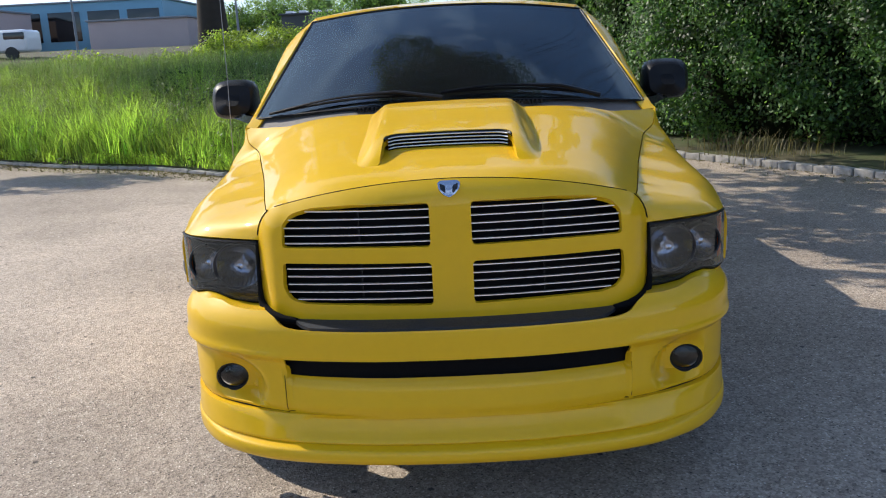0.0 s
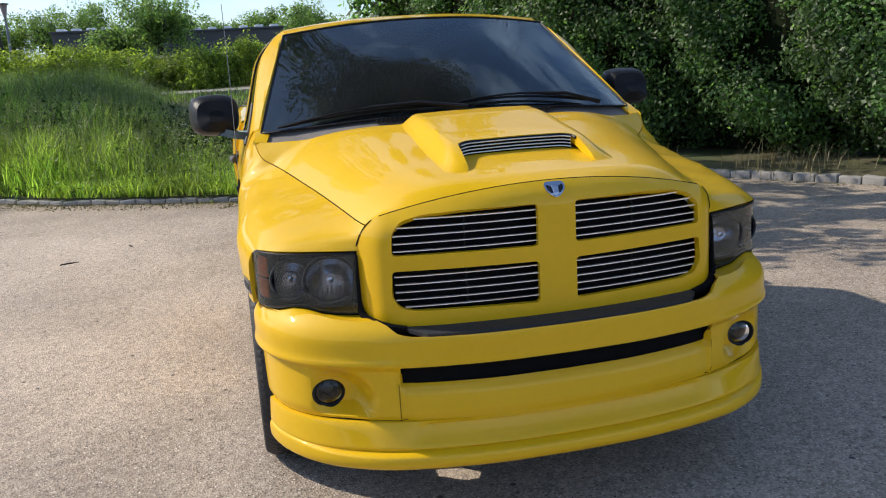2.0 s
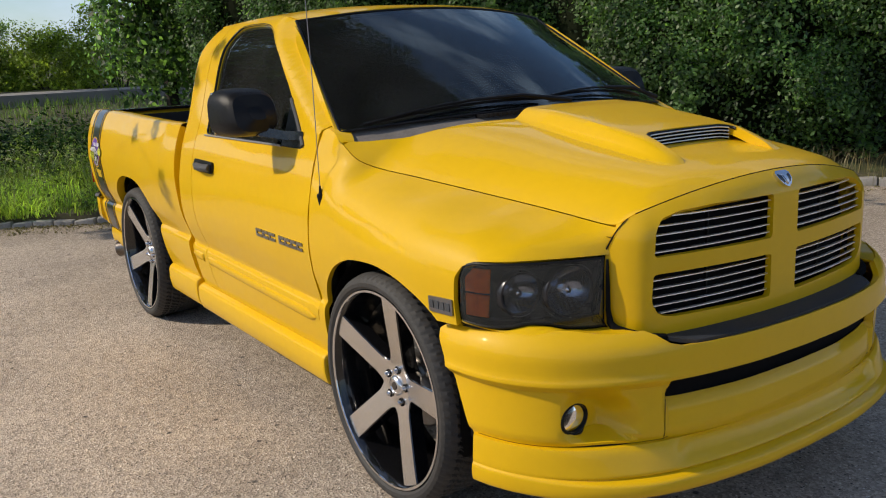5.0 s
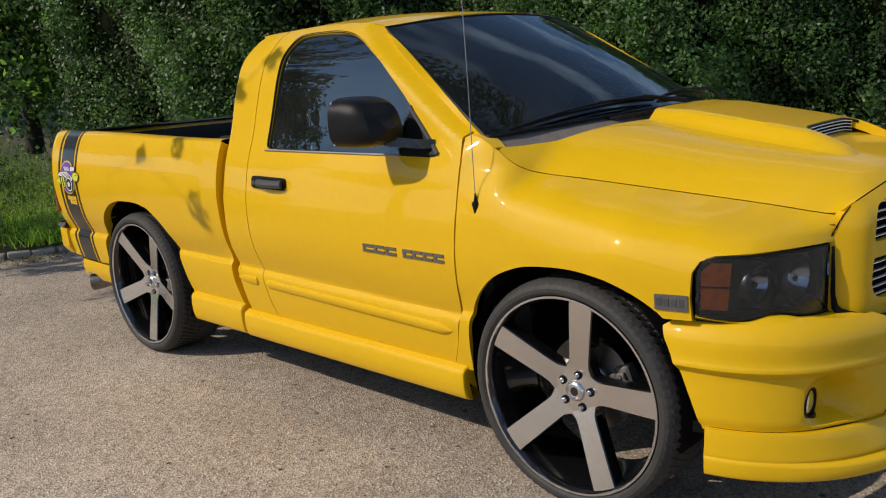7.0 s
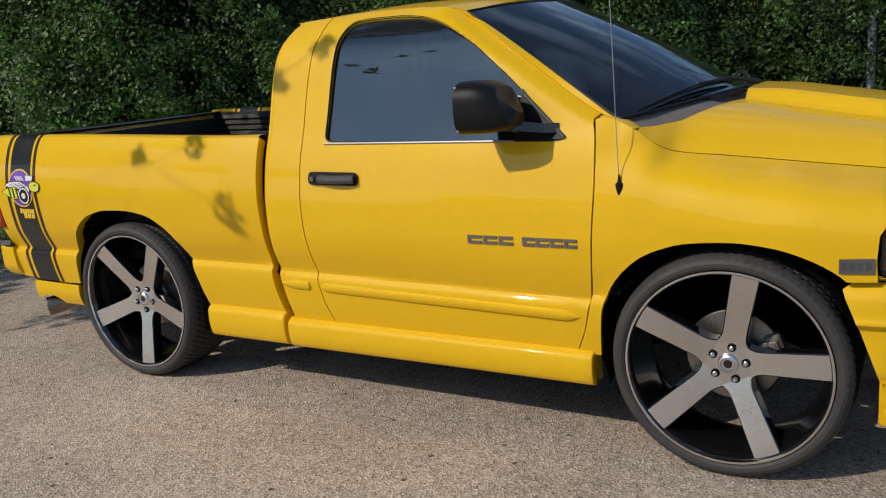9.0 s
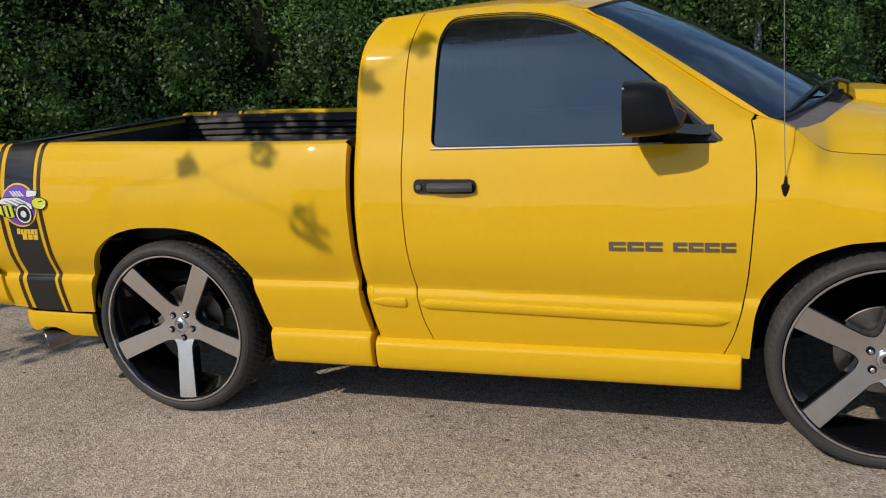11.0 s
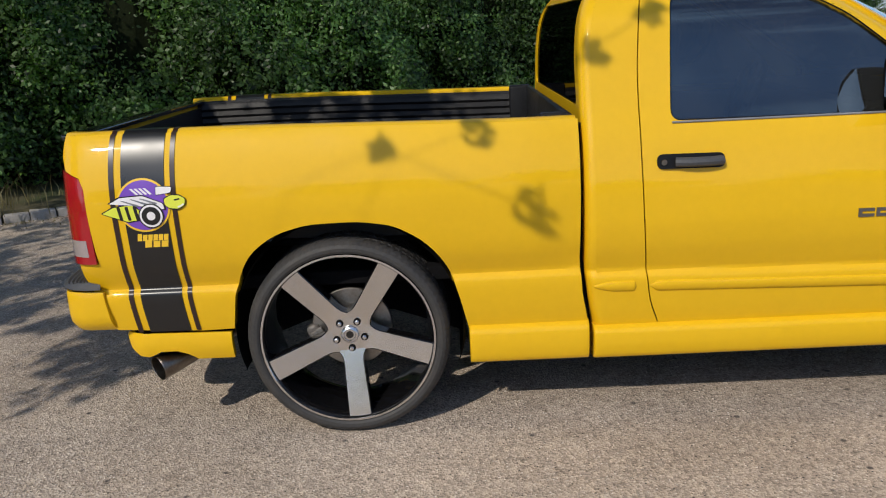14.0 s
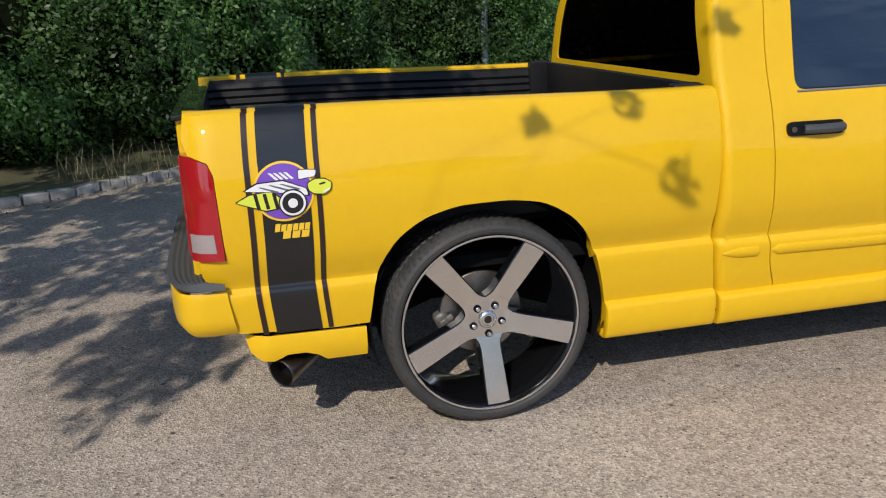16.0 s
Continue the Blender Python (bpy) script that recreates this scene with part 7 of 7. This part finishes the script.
# dry grass tufts at the foot of the hedge
p = np.array(HEDGE_LINE[2:])
s = np.r_[0, np.cumsum(np.hypot(*np.diff(p, axis=0).T))]
t = rng.random(3200) * s[-1]
keep = np.sin(t * 2.3) + 0.6 * np.sin(t * 5.7 + 1) > 0.35
t = t[keep]
X, Y = np.interp(t, s, p[:, 0]) - 0.75 * 0.85 + 0.3 * rng.normal(size=len(t)), np.interp(t, s, p[:, 1]) - 0.75 * 0.5 + 0.25 * rng.normal(size=len(t))
grass_field("dry_tufts", X, Y, 0.12 + 0.25 * rng.random(len(X)), "dry brown grass tufts below the hedge", DRY, 0.004, 0.5, 0.5)

# ---- shade tree beside the car park, out of sight of the camera, and far trees ----
tree("shade_tree", (-13.2, 13.6, 0.8), 0.24, 3.4, (-7.6, 18.2, 5.8), (4.6, 4.8, 1.6), 2600, 46, 0.13, "leafy tree at the edge of the car park", limbs=8, clump_r=0.26, thin=0.3,
     boughs=(((-10.2, 11.2, 3.9), (1.5, 1.0, 0.5), 70), ((-7.2, 14.4, 5.2), (3.4, 1.6, 0.7), 220), ((-0.8, 7.7, 3.9), (3.6, 1.9, 0.75), 125), ((-0.5, 5.6, 3.9), (2.5, 1.9, 0.7), 115), ((-3.6, 9.0, 3.9), (1.4, 1.1, 0.6), 60), ((-3.85, 6.8, 3.9), (0.8, 0.5, 0.3), 14)),
     sprays=[(bx - 1.1 * h0, by + 0.62 * h0, bz + h0) for bx, by, bz, h0 in
             ((-1.01, 2.87, 1.185, 2.3), (-1.02, 2.57, 1.03, 2.33), (-1.03, 2.29, 0.915, 2.4), (-0.96, 2.46, 1.22, 2.2), (-0.88, 2.03, 1.50, 2.2), (-0.85, 1.80, 1.66, 2.2))])
# unseen tree, its crown set high where the windscreen mirrors it
tree("tall_tree", (15.0, 22.0, 0.3), 0.26, 19.0, (-0.5, 9.5, 26.0), (14.0, 11.0, 3.2), 5200, 34, 0.20, "tall unseen tree mirrored in the windscreen", limbs=12, clump_r=0.9, thin=0.10)
# unseen trees added along the car park's open side to block low sky
for x, y, h in ((-21, -9, 4.0), (-25, -2, 4.8), (-27, 5.5, 4.2), (-26, 13, 5.4), (-18, -17, 4.6)):
    tree("sky_block_tree", (x, y, -0.03), 0.2, 2.0, (x, y, h * 0.55), (3.6, 3.9, h * 0.45), 240, 50, 0.22, "unseen tree added to block low sky light", limbs=6, clump_r=0.7, mat=FARLEAF)
tree("roadside_tree", (-9.9, 32.5, 2.0), 0.56, 13.0, (-9.9, 32.5, 18.5), (5, 5, 4.5), 420, 60, 0.24, "large tree with a thick dark trunk", clump_r=0.9, mat=FARLEAF)
for (x, y, z, r, h) in ((-21.5, 86, 3.4, 3.0, 3.8), (-17.0, 84, 3.4, 2.8, 4.2), (-12.6, 82, 3.4, 2.6, 4.5), (-5.4, 58, 3.0, 2.3, 3.5), (-8.6, 59, 3.0, 1.1, 1.6), (-28, 90, 3.4, 3.2, 2.6), (-1.4, 82, 3.4, 2.4, 2.6), (2.2, 80, 3.4, 2.6, 3.0), (5.6, 70, 3, 2.8, 3.4), (-4.4, 92, 3.6, 3.2, 3.2)):
    tree("far_tree", (x, y, z - 0.6), 0.22, h * 0.5, (x, y, z + h * 0.62), (r * 1.25, r * 1.1, h * 0.6), 120, 90, 0.20, "green tree in the distance", limbs=7, clump_r=0.75, mat=FARLEAF)


def bush(name, c, r, n, label, mat, leaf=0.10, per=40):
    root = thing(name, label, "bush", at=(c[0], c[1], c[2]))
    d = rng.normal(size=(n, 3))
    d /= np.linalg.norm(d, axis=1, keepdims=True)
    d[:, 2] = np.abs(d[:, 2])
    P = np.array(c) + d * np.array(r) * (0.75 + 0.35 * rng.random((n, 1)))
    C, N = clumps(P, d, 0.35, per)
    ob = part("foliage", leaf_mesh("foliage", C, N, leaf, mat), None, root)
    sg = Geo()
    for q in P[::12]:
        foot = np.array(c) + 0.25 * (q - np.array(c)) * np.array([1, 1, 0]) - np.array([0, 0, 0.1])
        sg.tube([foot, (foot + q) / 2 + np.array([0, 0, 0.1]), q], (0.022, 0.014, 0.005), 5)
    part("stems", sg, BARK, root)
    return root


for (x, y, z, rx, ry2, rz2) in ((-8.0, 28.4, 1.2, 1.6, 1.2, 1.4), (-6.2, 28, 1.2, 1.7, 1.2, 1.45), (-4.2, 28.5, 1.1, 1.7, 1.2, 1.3), (-2.2, 28.2, 1.1, 1.5, 1.2, 1.2), (-0.4, 28.4, 1.0, 1.4, 1.2, 1.55), (1.2, 28, 1.0, 1.4, 1.2, 1.5), (3.0, 27.5, 1.0, 1.5, 1.3, 1.9), (4.8, 26, 1.0, 1.6, 1.4, 2.6), (-9.5, 27, 1.0, 2.0, 1.2, 0.9), (-13, 27, 1.0, 2.2, 1.2, 1.0)):
    bush("roadside_bush", (x, y, z), (rx, ry2, rz2), 180, "bright green bush beside the far road", BUSHLEAF, 0.10, 70)
# dark shrubs added in the hollow behind the near grass, in place of shade
for (x, y, rx, ry2, rz2) in ((-3.7, 12.0, 1.1, 0.9, 0.75), (-2.4, 11.6, 1.2, 1.0, 0.70), (-1.2, 11.0, 1.1, 0.9, 0.62), (0.0, 10.6, 1.0, 0.9, 0.75), (-5.2, 13.0, 1.0, 0.8, 0.8)):
    bush("undergrowth", (x, y, float(verge_z(np.array([x]), np.array([y]))[0]) - 0.1), (rx, ry2, rz2), 120, "dark leafy shrubs in place of shade behind the grass", SHRUBLEAF, 0.07, 44)
# dark trees closing the corner behind the truck
for (x, y, r, h) in ((2.7, 14.0, 1.4, 4.6), (4.4, 12.8, 1.9, 5.4)):
    tree("corner_tree", (x, y, 0.5), 0.14, 2.0, (x, y, h * 0.55), (r, r, h * 0.5), 260, 40, 0.12, "dark dense tree behind the verge", clump_r=0.45, mat=HEDGELEAF)

# ---- far road, buildings, street lamp, van ----
ROADM = material("far_road", (0.24, 0.22, 0.20), 0.9, vary=0.15, scale=0.8)
tagged(part("far_road", Geo().slab(np.array([[(x, y, 1.10 + 0.004 * (y - 22)) for y in (21.5, 24.5)] for x in (-5, 0, 5, 12.0)]), 0.3), ROADM, None), "pale asphalt road beyond the grass", "road", kind="structure")
WALLPINK = material("pinkish_render", (0.46, 0.37, 0.36), 0.9, vary=0.08, scale=0.5)
WALLBLUE = material("blue_cladding", (0.16, 0.34, 0.46), 0.5, vary=0.1, scale=0.3)
WALLDARK = material("dark_cladding", (0.085, 0.085, 0.09), 0.7, vary=0.1, scale=0.3)
WALLGREY = material("grey_cladding", (0.20, 0.22, 0.25), 0.7, vary=0.1, scale=0.3)
ROOFD = material("dark_roofing", (0.08, 0.085, 0.095), 0.8, vary=0.15, scale=0.5)
SKYL = material("skylight_white", (0.75, 0.76, 0.78), 0.4, vary=0.05)


def building(name, x0, x1, y0, y1, z0, z1, wall, roof_m, label, windows=0, skylights=0):
    b = thing(name, label, "building", at=((x0 + x1) / 2, y0, z0))
    part("wall", Geo().box(((x0 + x1) / 2, (y0 + y1) / 2, (z0 + z1) / 2), (x1 - x0, y1 - y0, z1 - z0), 0.05), wall, b)
    part("roof", Geo().box(((x0 + x1) / 2, (y0 + y1) / 2, z1 + 0.06), (x1 - x0 + 0.3, y1 - y0 + 0.3, 0.14), 0.03), roof_m, b)
    for k in range(windows):
        x = x0 + (x1 - x0) * (k + 0.5) / windows
        part("window", Geo().box((x, y0 - 0.01, (z0 + z1) / 2 + 0.1 * (z1 - z0)), ((x1 - x0) / windows * 0.8, 0.06, (z1 - z0) * 0.5), 0.01), GLOSSBLACK, b)
    for k in range(skylights):
        x = x0 + (x1 - x0) * (k + 0.5) / skylights
        part("skylight", Geo().box((x, y0 + 1.2, z1 + 0.22), ((x1 - x0) / skylights * 0.55, 1.2, 0.22), 0.06), SKYL, b)
    return b


building("office_building", -48, -24.3, 70, 84, 2.5, 7.3, WALLBLUE, WALLGREY, "blue-clad office building in the distance", windows=7)
building("low_warehouse", -28.3, -20.5, 64, 69, 2.5, 5.35, WALLPINK, WALLGREY, "low pinkish rendered building")
building("side_building", -46, -34.6, 62, 68, 2.5, 6.4, WALLPINK, WALLGREY, "grey-pink building in the distance")
building("skylit_hall", -13.2, -8.0, 64, 76, 2.2, 5.1, WALLDARK, ROOFD, "low dark hall with white skylights", skylights=5)
building("skylit_hall", -7.2, 3.2, 64, 76, 2.2, 4.75, WALLDARK, ROOFD, "low dark hall with white skylights", skylights=9)


def lamp_post(at, h, label):
    r = thing("street_lamp", label, "street lamp", at=at)
    x, y, z = at
    part("post", Geo().tube([(x, y, z), (x, y, z + h * 0.5), (x, y, z + h)], (0.075, 0.06, 0.05), 10), WALLGREY, r)
    part("lantern", Geo().revolve([(h, 0.06), (h + 0.55, 0.17), (h + 0.58, 0.20)], 12, axis="z", centre=at), CLEARLENS, r)
    part("lamp_cap", Geo().revolve([(h + 0.58, 0.24), (h + 0.62, 0.23), (h + 0.66, 0.02)], 12, axis="z", centre=at), ROOFD, r)


lamp_post((-10.7, 40, 2.4), 2.25, "lantern street lamp by the road")
lamp_post((-18.9, 40, 2.2), 3.6, "dark street lamp post")
PARKPOST = thing("lamp_post", "slim grey metal lamp post in the hedge", "lamp post", at=(9.0, 0.1, 0))
part("post", Geo().tube([(9.0, 0.1, 0.0), (9.0, 0.1, 3.0), (9.0, 0.1, 6.0)], (0.06, 0.05, 0.045), 12), WALLGREY, PARKPOST)
VANM = material("white_van_paint", (0.72, 0.73, 0.75), 0.3, coat=0.6, vary=0.04)
van = thing("van", "white van parked far beyond the grass", "van", at=(-25.6, 45, 2.4))
part("body", Geo().box((-25.8, 45.5, 3.45), (4.2, 1.9, 1.25), 0.3), VANM, van)
part("windows", Geo().box((-24.4, 45.5, 3.72), (1.2, 1.94, 0.42), 0.1), GLOSSBLACK, van)
for x in (-27.1, -24.6):
    part("wheel", Geo().revolve([(-0.1, 0.05), (-0.1, 0.36), (0.1, 0.36), (0.1, 0.05)], 24, axis="y", centre=(x, 44.6, 2.78)), RUBBER, van)

# dry leaves and crumbs of earth along the kerbs
LP = []
for line, count in ((KERB_L, 6000), (KERB_R, 1500)):
    p = np.array(line)
    s = np.r_[0, np.cumsum(np.hypot(*np.diff(p, axis=0).T))]
    t = rng.random(count) * s[-1]
    off = 0.09 + 0.45 * rng.random(count) ** 2.5
    tx, ty = np.interp(t, s, p[:, 0]), np.interp(t, s, p[:, 1])
    dx, dy = np.interp(t + 0.05, s, p[:, 0]) - tx, np.interp(t + 0.05, s, p[:, 1]) - ty
    ln = np.maximum(np.hypot(dx, dy), 1e-6)
    LP.append(np.c_[tx + dy / ln * off, ty - dx / ln * off, np.full(count, -0.019) + 0.008 * rng.random(count)])
LP = np.vstack(LP)
tagged(new("leaf_litter", leaf_mesh("leaf_litter", LP, np.tile([0, 0, 1.0], (len(LP), 1)), 0.028, DRY)), "dry leaves and crumbs along the kerb", "leaf litter", kind="stuff")

# twigs and pebbles lying on the asphalt
for (x, y, a, l) in ((-2.55, 4.35, 0.4, 0.16), (-4.3, 3.6, 1.2, 0.12), (-2.1, 4.9, 2.0, 0.10)):
    tw = np.array([(x + l * (t - 0.5) * math.cos(a), y + l * (t - 0.5) * math.sin(a) + 0.01 * math.sin(5 * t), 0.010) for t in np.linspace(0, 1, 6)])
    tagged(part("twig", Geo().tube(tw, (0.006, 0.007, 0.008, 0.007, 0.005, 0.003), 6), BARK, None), "small dry twig lying on the asphalt", "twig", "twigs on the asphalt")
